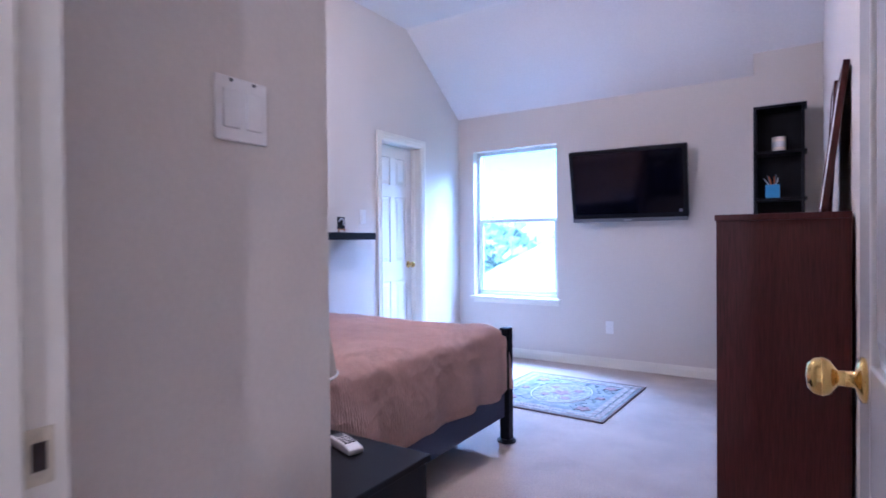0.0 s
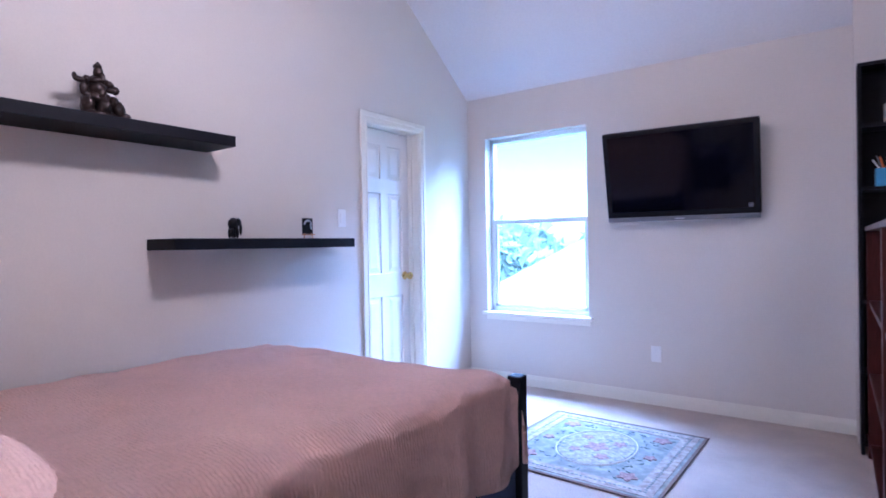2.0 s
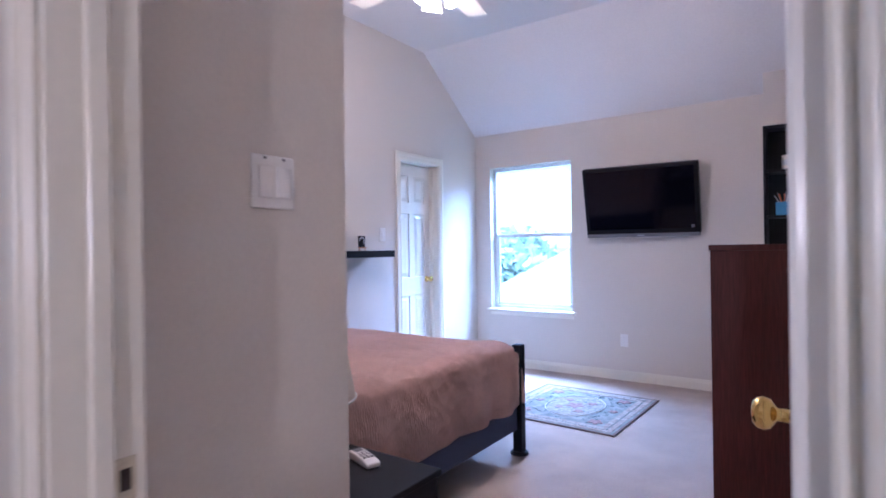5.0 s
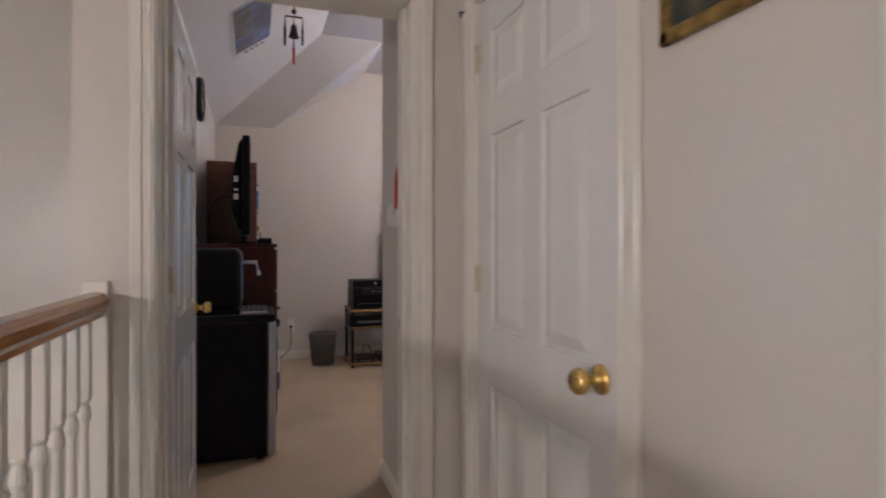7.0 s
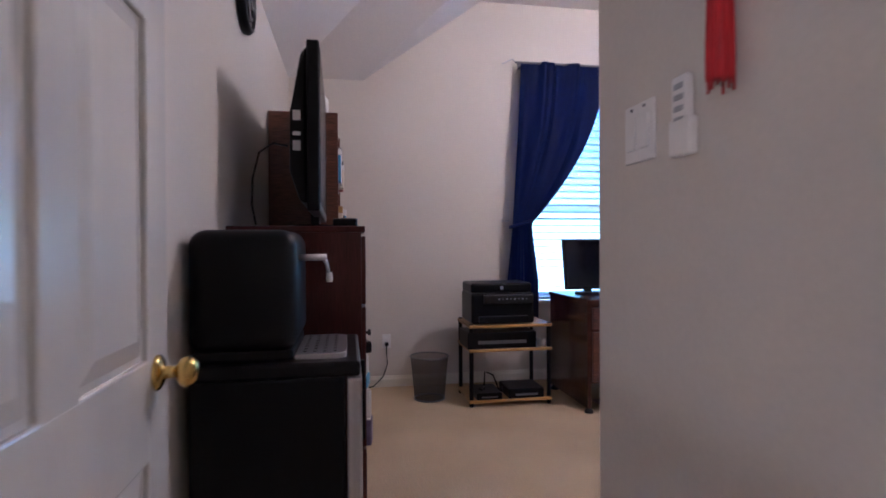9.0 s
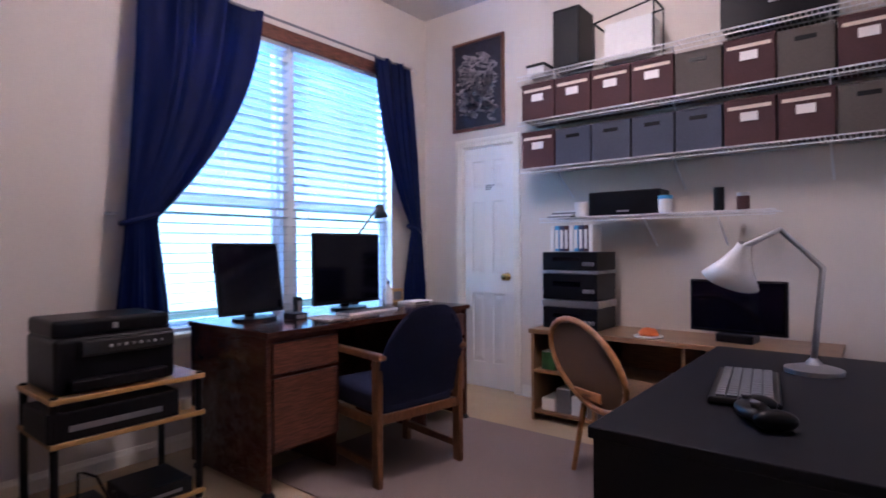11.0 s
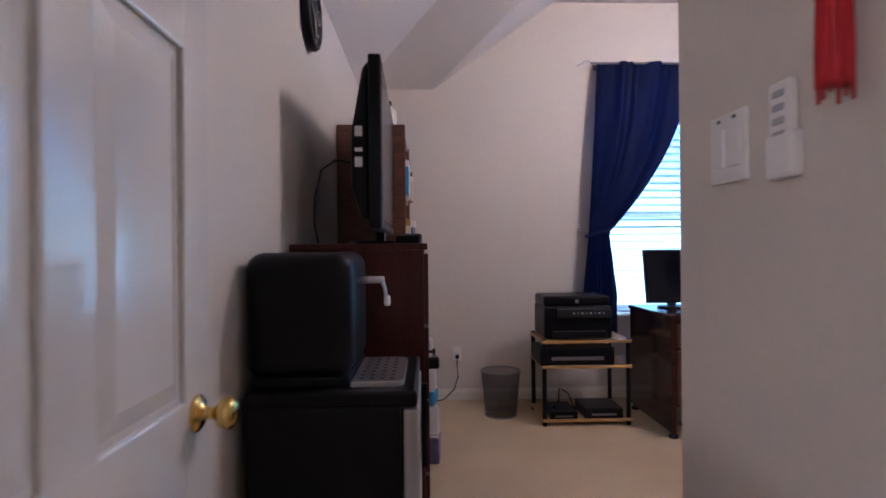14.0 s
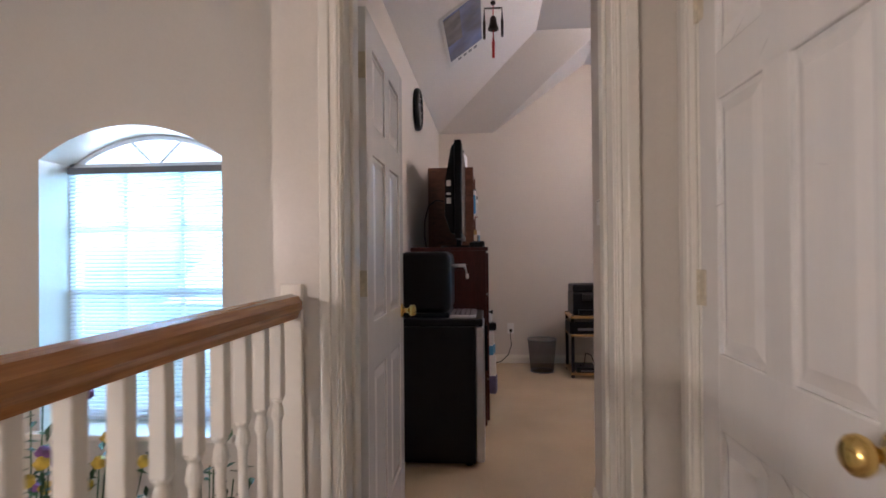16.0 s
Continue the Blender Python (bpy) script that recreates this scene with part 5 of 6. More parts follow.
# red charm on the passage wall, and the remote holder
cm = thing("hanging_charm", -2.70, 0.08, 1.82, "red knotted charm with a dark plaque and silk tassel", "charm")
bm = bmesh.new()
tube(bm, [(0, -0.006, 0.26), (0, -0.008, -0.25)], 0.003, 6)
part("cord", bm, RED, cm)
bm = bmesh.new()
for sx in (-1, 1):
    tube(bm, [(sx * 0.024 * math.sin(a), -0.009, 0.15 + 0.036 * math.cos(a)) for a in [k * math.pi / 10 for k in range(11)]], 0.0065, 6)
box(bm, -0.016, 0.016, -0.015, -0.002, 0.125, 0.17, bevel=0.005)
part("knot", bm, RED, cm)
part("plaque", boxes((-0.03, 0.03, -0.014, -0.003, -0.072, 0.088), bevel=0.004), BRONZE, cm)
part("lower_knot", boxes((-0.012, 0.012, -0.018, -0.002, -0.205, -0.16), bevel=0.005), RED, cm)
part("gold_ring", lathe(bmesh.new(), [(0.014, -0.235), (0.018, -0.225), (0.014, -0.215)], 0, -0.018, 14), BRASS, cm)
bm = bmesh.new()
lathe(bm, [(0.012, -0.23), (0.0165, -0.245), (0.0175, -0.30), (0.019, -0.39), (0.016, -0.395)], 0, -0.02, 16)
for k in range(14):
    a = k * 0.449
    tube(bm, [(0.016 * math.cos(a), -0.02 + 0.016 * math.sin(a), -0.25), (0.0185 * math.cos(a), -0.02 + 0.0185 * math.sin(a), -0.36), (0.019 * math.cos(a + 0.1), -0.02 + 0.019 * math.sin(a), -0.397 - 0.008 * (k % 3))], 0.0022, 5)
part("tassel", bm, RED, cm, "red silk tassel", smooth=True)
rm = thing("fan_remote", -2.815, 0.085, 1.405, "white wall-mounted fan remote in its holder", "remote")
part("holder", boxes((-0.03, 0.03, -0.02, 0, -0.075, -0.01), bevel=0.006), WHITEP, rm)
part("remote", boxes((-0.024, 0.024, -0.018, -0.003, -0.07, 0.062), bevel=0.006), WHITEP, rm)
for k in range(4):
    part("button", boxes((-0.013, 0.013, -0.0195, -0.017, 0.038 - 0.019 * k, 0.048 - 0.019 * k), bevel=0.001, segments=1), PALEGREY, rm)

# waste bin
bn = thing("waste_bin", -6.13, 0.12, 0, "round dark wire-mesh waste bin", "waste bin")
bm = bmesh.new()
n = 32
rr = [[bm.verts.new((r * math.cos(2 * math.pi * k / n), r * math.sin(2 * math.pi * k / n), z)) for k in range(n)] for r, z in ((0.115, 0.004), (0.145, 0.33))]
for k in range(n):
    bm.faces.new((rr[0][k], rr[0][(k + 1) % n], rr[1][(k + 1) % n], rr[1][k]))
bm.faces.new(rr[0])
part("mesh_wall", bm, MESHM, bn, smooth=True)
for r, z, nm in ((0.146, 0.33, "rim"), (0.116, 0.008, "base_ring")):
    bm = bmesh.new()
    tube(bm, [(r * math.cos(2 * math.pi * k / 32), r * math.sin(2 * math.pi * k / 32), z) for k in range(33)], 0.006, 6, caps=False)
    part(nm, bm, GREYP, bn)

# printer stand
ps = thing("printer_stand", -6.06, 0.68, 0, "three-tier stand with golden shelves and black posts", "stand")
for z in (0.03, 0.40, 0.575):
    part("shelf", boxes((-0.21, 0.23, -0.31, 0.32, z, z + 0.022), bevel=0.004), PINE, ps, "golden wood-effect shelf")
for x in (-0.19, 0.205):
    for y in (-0.29, 0.30):
        bm = bmesh.new()
        lathe(bm, [(0.014, 0), (0.018, 0.01), (0.016, 0.04), (0.016, 0.40), (0.016, 0.60), (0.012, 0.605)], x, y, 12)
        part("post", bm, BLACKP, ps)
pr = thing("printer", -6.05, 0.64, 0.597, "black inkjet printer with a control panel", "printer")
part("body", boxes((-0.2, 0.17, -0.24, 0.24, 0.0, 0.23), bevel=0.02, segments=3), BLACKP, pr)
part("scanner_lid", boxes((-0.2, 0.13, -0.235, 0.235, 0.225, 0.30), bevel=0.018, segments=3), BLACKP, pr)
cp = part("control_panel", boxes((0.15, 0.19, -0.15, 0.23, 0.15, 0.215), bevel=0.008), BLACKM, pr)
for k in range(8):
    part("key", boxes((0.188, 0.194, -0.045 + 0.03 * k, -0.032 + 0.03 * k, 0.178, 0.19), bevel=0.002, segments=1), PALEGREY if k % 2 == 0 else GREYP, cp)
part("paper_tray", boxes((0.12, 0.215, -0.19, 0.19, 0.015, 0.06), bevel=0.006), BLACKP, pr)
part("badge", boxes((0.128, 0.1325, -0.012, 0.012, 0.25, 0.275), bevel=0.003), SILVER, pr)
for z, h, w, lab in ((0.422, 0.12, 0.26, "black amplifier on the stand"), (0.052, 0.07, 0.17, "black cable modem on the stand"), (0.052, 0.05, 0.12, "small black adapter on the stand")):
    g = thing("electronic_box", -6.0, 0.62 if w > 0.2 else (0.80 if w > 0.15 else 0.52), z, lab, "electronics")
    part("case", boxes((-0.14, 0.16, -w, w, 0, h) if w > 0.2 else (-0.1, 0.17, -w * 0.8, w * 0.8, 0, h), bevel=0.006), BLACKP, g)
    part("front_strip", boxes((0.158, 0.163, -w * 0.7, w * 0.7, h * 0.3, h * 0.5)) if w > 0.2 else boxes((0.168, 0.173, -w * 0.5, w * 0.5, h * 0.3, h * 0.5)), GREYP, g)
g = thing("cable_tangle", -6.0, 0.6, 0.052, "loose black cables on the lowest shelf", "cable")
bm = bmesh.new()
tube(bm, [(0.1 * math.sin(k * 0.9), -0.15 + 0.02 * k, 0.03 + 0.03 * abs(math.sin(k * 1.7)) + (0.09 if 4 < k < 8 else 0)) for k in range(18)], 0.006, 6)
part("cable", bm, BLACKP, g)
mg = thing("white_mug", -5.92, 0.95, 0.422, "small white mug on the stand", "mug")
part("cup", lathe(bmesh.new(), [(0.022, 0), (0.025, 0.05), (0.023, 0.05), (0.02, 0.004)], sides=16), WHITEP, mg)

# desk under the window
dk = thing("desk", -5.92, 1.955, 0, "dark brown double-pedestal desk with walnut drawer fronts", "desk")
part("desktop", boxes((-0.37, 0.385, -0.81, 0.81, 0.765, 0.795), bevel=0.004), DESKW, dk)
for y in (-0.80, 0.772):
    part("side_panel", boxes((-0.36, 0.36, y, y + 0.028, 0.03, 0.765), bevel=0.003), DESKW, dk)
part("modesty_panel", boxes((-0.35, -0.33, -0.77, 0.77, 0.25, 0.765)), DESKW, dk)
for y0, y1 in ((-0.765, -0.36), (0.36, 0.765)):
    ped = part("pedestal", boxes((-0.3, 0.345, y0, y1, 0.20, 0.765)), DESKW, dk)
    for za, zb in ((0.585, 0.735), (0.215, 0.565)):
        part("drawer_front", boxes((0.345, 0.366, y0 + 0.004, y1 - 0.004, za, zb), bevel=0.003), WALNUT, ped, "reddish walnut drawer front")
    part("inner_leg", boxes((-0.3, 0.34, y1 - 0.022 if y0 < 0 else y0, y1 if y0 < 0 else y0 + 0.022, 0.03, 0.2)), DESKW, dk)
for x in (-0.3, 0.345):
    for y in (-0.785, 0.785):
        part("glide", lathe(bmesh.new(), [(0.032, 0), (0.032, 0.014), (0.018, 0.032)], x, y, 12), BLACKP, dk)


def monitor(x, y, rz, w, h, z0, tilt, label):
    root = thing("monitor", x, y, 0.795, label, "monitor", "monitors on the desk", rz=rz)
    head = part("bezel", boxes((-0.012, 0.014, -w / 2, w / 2, z0, z0 + h), bevel=0.006), BLACKP, root)
    part("screen", boxes((0.0135, 0.0155, -w / 2 + 0.014, w / 2 - 0.014, z0 + 0.022, z0 + h - 0.014)), SCREEN, head)
    part("rear_shell", boxes((-0.045, -0.010, -w * 0.32, w * 0.32, z0 + h * 0.15, z0 + h * 0.8), bevel=0.012), BLACKP, root)
    part("neck", boxes((-0.045, -0.015, -0.03, 0.03, 0.01, z0 + h * 0.4), bevel=0.004), BLACKP, root)
    bm = bmesh.new()
    prism(bm, [(0.02 + 0.1 * math.cos(a), 0.13 * math.sin(a)) for a in [k * math.pi / 14 for k in range(28)]], "z", 0, 0.014)
    part("foot", bm, BLACKP, root)
    if tilt:
        back = Matrix.Translation((0, 0, z0)) @ Matrix.Rotation(radians(-tilt), 4, "Y") @ Matrix.Translation((0, 0, -z0))
        for ob in root.children:
            if ob.name.split(".")[0] in ("bezel", "rear_shell"):
                ob.matrix_basis = back
    return root


monitor(-6.06, 1.40, 4, 0.42, 0.40, 0.03, 9, "black squarish monitor turned slightly aside")
monitor(-6.05, 2.09, -4, 0.54, 0.46, 0.035, 0, "large black monitor on the desk")
kb = thing("keyboard", -5.78, 2.02, 0.795, "white slim keyboard on the desk", "keyboard", rz=2)
part("case", boxes((-0.065, 0.065, -0.21, 0.21, 0, 0.014), bevel=0.004), WHITEP, kb)
bm = bmesh.new()
for i in range(5):
    for j in range(14):
        box(bm, -0.055 + 0.0225 * i, -0.037 + 0.0225 * i, -0.2 + 0.0287 * j, -0.176 + 0.0287 * j, 0.013, 0.018)
tagged(part("keys", bm, GREYP, kb), kind="stuff")
for x, y, w, d, h, mat, nm, lab in ((-6.0, 1.66, 0.04, 0.04, 0.11, BLACKP, "speaker", "small black desktop speaker"), (-5.87, 1.55, 0.10, 0.09, 0.035, BLACKP, "card_reader", "black card reader on the desk"), (-5.75, 1.68, 0.21, 0.15, 0.006, PAPER, "notepad", "white notepad on the desk"), (-6.1, 2.58, 0.09, 0.12, 0.10, PINE, "letter_tray", "small wooden desk organiser"), (-5.9, 2.6, 0.14, 0.22, 0.02, PAPER, "paper_pile", "pile of white papers on the desk")):
    g = thing(nm, x, y, 0.795, lab, nm.replace("_", " "))
    part("body", boxes((-w / 2, w / 2, -d / 2, d / 2, 0, h), bevel=0.003), mat, g)
    part("face", boxes((w / 2 - 0.001, w / 2 + 0.001, -d / 3, d / 3, h * 0.2, h * 0.8)), GREYP, g)
bt = thing("spray_bottle", -6.05, 2.48, 0.795, "translucent white bottle on the desk", "bottle")
part("body", lathe(bmesh.new(), [(0.028, 0), (0.03, 0.01), (0.03, 0.09), (0.012, 0.125), (0.01, 0.14)], sides=16), WHITEP, bt, smooth=True)
part("nozzle", lathe(bmesh.new(), [(0.012, 0.138), (0.012, 0.155), (0.006, 0.165)], sides=12), GREYP, bt)
dl = thing("clamp_lamp", -6.2, 2.28, 0.795, "dark desk lamp on a thin jointed arm", "lamp")
bm = bmesh.new()
tube(bm, [(0, 0, 0.0), (0, -0.02, 0.42), (0.03, 0.22, 0.70)], 0.008, 8)
part("arm", bm, GREYP, dl)
part("clamp", boxes((-0.03, 0.03, -0.03, 0.03, 0, 0.04), bevel=0.005), BLACKM, dl)
bm = bmesh.new()
lathe(bm, [(0.018, 0.05), (0.03, 0.04), (0.035, 0.0), (0.055, -0.05), (0.052, -0.05), (0.0, 0.02)], m=pose(0.03, 0.24, 0.67, 10, 0, 0), sides=20)
part("head", bm, BLACKM, dl, smooth=True)

# desk chair
co = thing("desk_chair", -5.36, 1.86, 0, "oak-framed armchair with navy upholstery drawn up to the desk", "chair", rz=-10)
for y in (-0.285, 0.255):
    for nm, x in (("front_leg", -0.30), ("back_leg", 0.17)):
        part(nm, boxes((x - 0.028, x + 0.028, y, y + 0.035, 0, 0.64), bevel=0.008), CHAIRW, co)
    part("arm_rest", boxes((-0.34, 0.22, y - 0.008, y + 0.045, 0.635, 0.668), bevel=0.01), CHAIRW, co)
    part("floor_rail", boxes((-0.30, 0.17, y + 0.004, y + 0.031, 0.08, 0.12), bevel=0.005), CHAIRW, co)
    part("seat_rail", boxes((-0.30, 0.17, y + 0.004, y + 0.031, 0.30, 0.35), bevel=0.005), CHAIRW, co)
part("rear_stretcher", boxes((0.15, 0.18, -0.26, 0.26, 0.31, 0.36), bevel=0.005), CHAIRW, co)
part("seat", boxes((-0.33, 0.17, -0.245, 0.245, 0.34, 0.47), bevel=0.04, segments=4), CHAIRC, co, "navy wool seat cushion", smooth=True)
bm = bmesh.new()
gr = {}
for i in range(15):
    for j in range(15):
        u, v = i / 14 * 2 - 1, j / 14
        wdt = 0.272 * (1 - 0.22 * max(0, v - 0.55) ** 2 / 0.2)
        top = 0.90 - 0.10 * abs(u) ** 3.0
        gr[i, j] = bm.verts.new((0.15 + 0.10 * v + 0.05 * (1 - u * u) * 0.8, u * wdt, 0.40 + (top - 0.40) * v))
for i in range(14):
    for j in range(14):
        bm.faces.new((gr[i, j], gr[i + 1, j], gr[i + 1, j + 1], gr[i, j + 1]))
bmesh.ops.solidify(bm, geom=bm.faces[:], thickness=0.06)
bmesh.ops.bevel(bm, geom=[e for e in bm.edges if e.calc_face_angle(0) > 0.9], offset=0.02, segments=3, profile=0.5, affect="EDGES")
part("backrest", bm, CHAIRC, co, "navy wool rounded backrest", smooth=True)
mt = thing("chair_mat", -5.05, 2.05, 0, "grey-brown floor mat under the desk chair", "mat")
part("mat", boxes((-0.82, 0.72, -0.73, 0.72, 0.001, 0.007), bevel=0.002), MAT, mt)

# window dressing
vl = thing("wood_valance", -6.56, 2.035, 2.665, "reddish wooden blind valance", "valance")
part("board", boxes((0, 0.03, -1.02, 1.02, -0.035, 0.06), bevel=0.004), WALNUT, vl)
for y0, y1 in ((1.06, 2.01), (2.06, 3.01)):
    bl = thing("venetian_blind", -6.585, (y0 + y1) / 2, 0, "white horizontal slatted blind, slats open", "blind", "blinds in the study")
    h = (y1 - y0) / 2
    part("head_rail", boxes((-0.03, 0.03, -h, h, 2.60, 2.65), bevel=0.004), SLAT, bl)
    me = None
    for k in range(31):
        z = 2.56 - 0.0605 * k
        if me is None:
            bm = bmesh.new()
            prism(bm, [(-0.025, -0.002), (0.0, 0.001), (0.025, -0.002), (0.025, 0.0005), (0.0, 0.0035), (-0.025, 0.0005)], "y", -h, h)
            first = part("slat", bm, SLAT, bl)
            me = first.data
            s = first
        else:
            s = new("slat", me)
            s.parent = bl
        s.location, s.rotation_euler = (0, 0, z), (0, radians(-24 + 0.5 * k if k < 20 else -5), 0)
    part("bottom_rail", boxes((-0.025, 0.025, -h, h, 0.70, 0.72), bevel=0.003), SLAT, bl)
    for y in (-h * 0.75, 0, h * 0.75):
        bm = bmesh.new()
        tube(bm, [(0.02, y, 2.6), (0.02, y, 0.71)], 0.0015, 5)
        part("cord", bm, SLAT, bl)
cr = thing("curtain_rod", -6.46, 2.04, 2.735, "thin dark curtain rod with scrolled finials", "curtain rod")
bm = bmesh.new()
tube(bm, [(0, -1.12, 0), (0, 1.16, 0)], 0.009, 10)
part("rod", bm, GREYP, cr)
for sy in (-1, 1):
    bm = bmesh.new()
    tube(bm, [(0, sy * (1.12 + 0.035 * a - 0.018 * math.sin(a)), 0.022 * math.sin(a * 1.3)) for a in [0.25 * k for k in range(14)]], 0.006, 8)
    part("finial", bm, SILVER, cr)
    bm = boxes((-0.1, 0.0, sy * 1.05 - 0.008, sy * 1.05 + 0.008, -0.008, 0.008), (-0.1, -0.094, sy * 1.05 - 0.02, sy * 1.05 + 0.02, -0.03, 0.03))
    part("bracket", bm, GREYP, cr)


def curtain(name, y_out, y_in, tie_in, label):
    """A tied-back curtain: y_out is its outer edge, y_in how far it reaches at the rod, tie_in its width where it is tied."""
    s = 1 if y_in > y_out else -1
    root = thing(name, -6.45, y_out, 0, label, "curtain", "navy curtains")
    bm = bmesh.new()
    gr, nu, nv = {}, 90, 60
    full = abs(y_in - y_out)
    for j in range(nv + 1):
        z = 2.745 - (2.745 - 0.52) * j / nv
        if z > 1.36:
            f = (2.745 - z) / (2.745 - 1.36)
            width = full * (1 - f ** 2.1) + tie_in * f ** 2.1
            shift = -0.09 * f
        else:
            f = min((1.36 - z) / 0.5, 1)
            width, shift = tie_in + 0.12 * f, -0.09 - 0.05 * f
        for i in range(nu + 1):
            u = i / nu
            lean = 0.25 + 0.75 * min(abs(z - 1.36) / 0.6, 1)
            fold = (0.009 * math.sin(u * 2 * math.pi * 8 + 3 * noise.noise((u * 3, z * 0.8, 2))) * (0.4 + noise.noise((u * 4, z * 0.9, 7))) + 0.022 * math.sin(u * 2 * math.pi * 2.6 + z * 1.3 + 2 * noise.noise((u * 2, z * 0.7, 4)))) * lean
            gr[i, j] = bm.verts.new((fold + 0.02 * (1 - abs(z - 1.36)), s * (u * width + shift), z))
    for i in range(nu):
        for j in range(nv):
            bm.faces.new((gr[i, j], gr[i + 1, j], gr[i + 1, j + 1], gr[i, j + 1]))
    bmesh.ops.solidify(bm, geom=bm.faces[:], thickness=0.004)
    part("panel", bm, CURTAIN, root, smooth=True)
    bm = bmesh.new()
    tube(bm, [(0.045 * math.cos(a), s * (tie_in * 0.42 - 0.08 + (tie_in * 0.55) * math.sin(a)), 1.36 + 0.03 * math.sin(a)) for a in [k * math.pi / 10 for k in range(21)]], 0.014, 8, caps=False)
    part("tie_back", bm, CURTAIN, root)
    part("hook", boxes((-0.09, 0.0, min(s * -0.15, s * -0.11), max(s * -0.15, s * -0.11), 1.38, 1.392), bevel=0.002, segments=1), SILVER, root)
    return root


curtain("curtain", 0.97, 1.73, 0.17, "navy curtain tied back beside the window")
curtain("curtain", 3.19, 2.73, 0.13, "navy curtain tied back on the far side of the window")

# poster over the closet door
po = thing("framed_poster", -5.965, 3.5, 2.58, "dark poster of tangled pale figures in a brown frame", "poster")
part("frame", boxes((-0.265, -0.24, -0.022, 0, -0.385, 0.385), (0.24, 0.265, -0.022, 0, -0.385, 0.385), (-0.265, 0.265, -0.022, 0, -0.385, -0.36), (-0.265, 0.265, -0.022, 0, 0.36, 0.385), bevel=0.003, segments=1), WALNUT, po)
part("sheet", boxes((-0.242, 0.242, -0.012, -0.004, -0.362, 0.362)), material("poster print, near black", (0.02, 0.02, 0.035), 0.4, grain=0.2), po)
pm = material("poster print, pale tangle", (0.34, 0.30, 0.29), 0.5, grain=0.45, scale=26, bump=0.0, second=(0.05, 0.05, 0.07))
bm = bmesh.new()
r2 = random.Random(8)
for k in range(110):
    x, z = r2.uniform(-0.18, 0.16), r2.uniform(-0.26, 0.22)
    pts = [(x + 0.05 * math.sin(n * 0.7 + k), -0.0125, z + 0.012 * n * math.cos(k)) for n in range(7)]
    tube(bm, pts, [0.004 + 0.01 * abs(math.sin(n + k)) for n in range(7)], 5)
for v in bm.verts:
    v.co.y = max(min(v.co.y, -0.0115), -0.0135)
part("tangle_print", bm, pm, po)
sg = thing("door_sign", -5.86, 3.512, 1.70, "small paper sign taped to the closet door", "sign")
part("paper", boxes((-0.055, 0.055, -0.003, 0.0, -0.03, 0.03)), PAPER, sg)
for k in range(3):
    part("text_bar", boxes((-0.045, 0.045 - 0.02 * k, -0.0045, -0.002, 0.012 - 0.016 * k, 0.019 - 0.016 * k)), BLACKP, sg)


# wire shelves on the north wall
def wire_shelf(z, x0, x1, depth=0.31):
    root = thing("wire_shelf", (x0 + x1) / 2, 3.5, z, "white coated wire shelf on wall brackets", "shelf", "wire shelves in the study")
    h = (x1 - x0) / 2
    bm = bmesh.new()
    for y, dz in ((-depth, 0), (-depth, -0.028), (-0.01, 0), (-depth * 0.5, -0.004)):
        tube(bm, [(-h, y, dz), (h, y, dz)], 0.0042, 6)
    part("rail", bm, WHITE, root)
    bm = bmesh.new()
    for k in range(int((x1 - x0) / 0.027)):
        x = -h + 0.0135 + 0.027 * k
        tube(bm, [(x, -0.01, 0.002), (x, -depth, 0.002), (x, -depth - 0.001, -0.028)], 0.0022, 4)
    tagged(part("wires", bm, WHITE, root), kind="stuff")
    for k in range(3):
        x = -h + 0.3 + k * (x1 - x0 - 0.6) / 2
        bm = bmesh.new()
        tube(bm, [(x, -depth + 0.02, -0.02), (x, -0.006, -0.2)], 0.006, 6)
        part("brace", bm, WHITE, root)
    return root


for z, x0, x1 in ((1.765, -5.40, -3.2), (2.115, -5.40, -3.2), (2.45, -5.40, -3.2), (1.395, -5.22, -3.75)):
    wire_shelf(z, x0, x1)


def cube_bin(x, z, mat, label, tag, w=0.262):
    root = thing("storage_cube", x, 3.345, z, label, "storage box", "storage cubes on the wire shelves")
    h = 0.255
    part("body", boxes((-w / 2, w / 2, -0.14, 0.13, 0.0, h), bevel=0.006), mat, root)
    if tag:
        part("trim_band", boxes((-w / 2 + 0.02, w / 2 - 0.02, -0.1435, -0.138, h - 0.05, h - 0.03), bevel=0.001, segments=1), LINEN, root, "pale stitched band")
        part("label_card", boxes((-0.045, 0.045, -0.1445, -0.138, h - 0.12, h - 0.07), bevel=0.001, segments=1), WHITEP, root, "white label card")
        part("lid", boxes((-w / 2 - 0.003, w / 2 + 0.003, -0.143, 0.133, h - 0.006, h + 0.012), bevel=0.003), mat, root)
    else:
        part("grip_slot", boxes((-0.05, 0.05, -0.1425, -0.138, h - 0.07, h - 0.045), bevel=0.002, segments=1), BLACKP, root)
        part("rim", boxes((-w / 2 - 0.002, w / 2 + 0.002, -0.142, 0.132, h - 0.012, h + 0.002), bevel=0.003), mat, root)
    return root


for k in range(8):
    x = -5.24 + 0.272 * k
    red = k in (0, 1, 2, 3, 5, 7)
    cube_bin(x, 2.12, BURG if red else TAUPE, "burgundy lidded storage cube with a white label" if red else "taupe fabric storage cube with a grip slot", red)
for k in range(8):
    x = -5.24 + 0.272 * k
    red = k in (0, 5, 6)
    cube_bin(x, 1.77, BURG if red else (SLATE if k < 5 else TAUPE), "burgundy lidded storage cube with a white label" if red else "slate grey fabric storage cube with a grip slot", red)
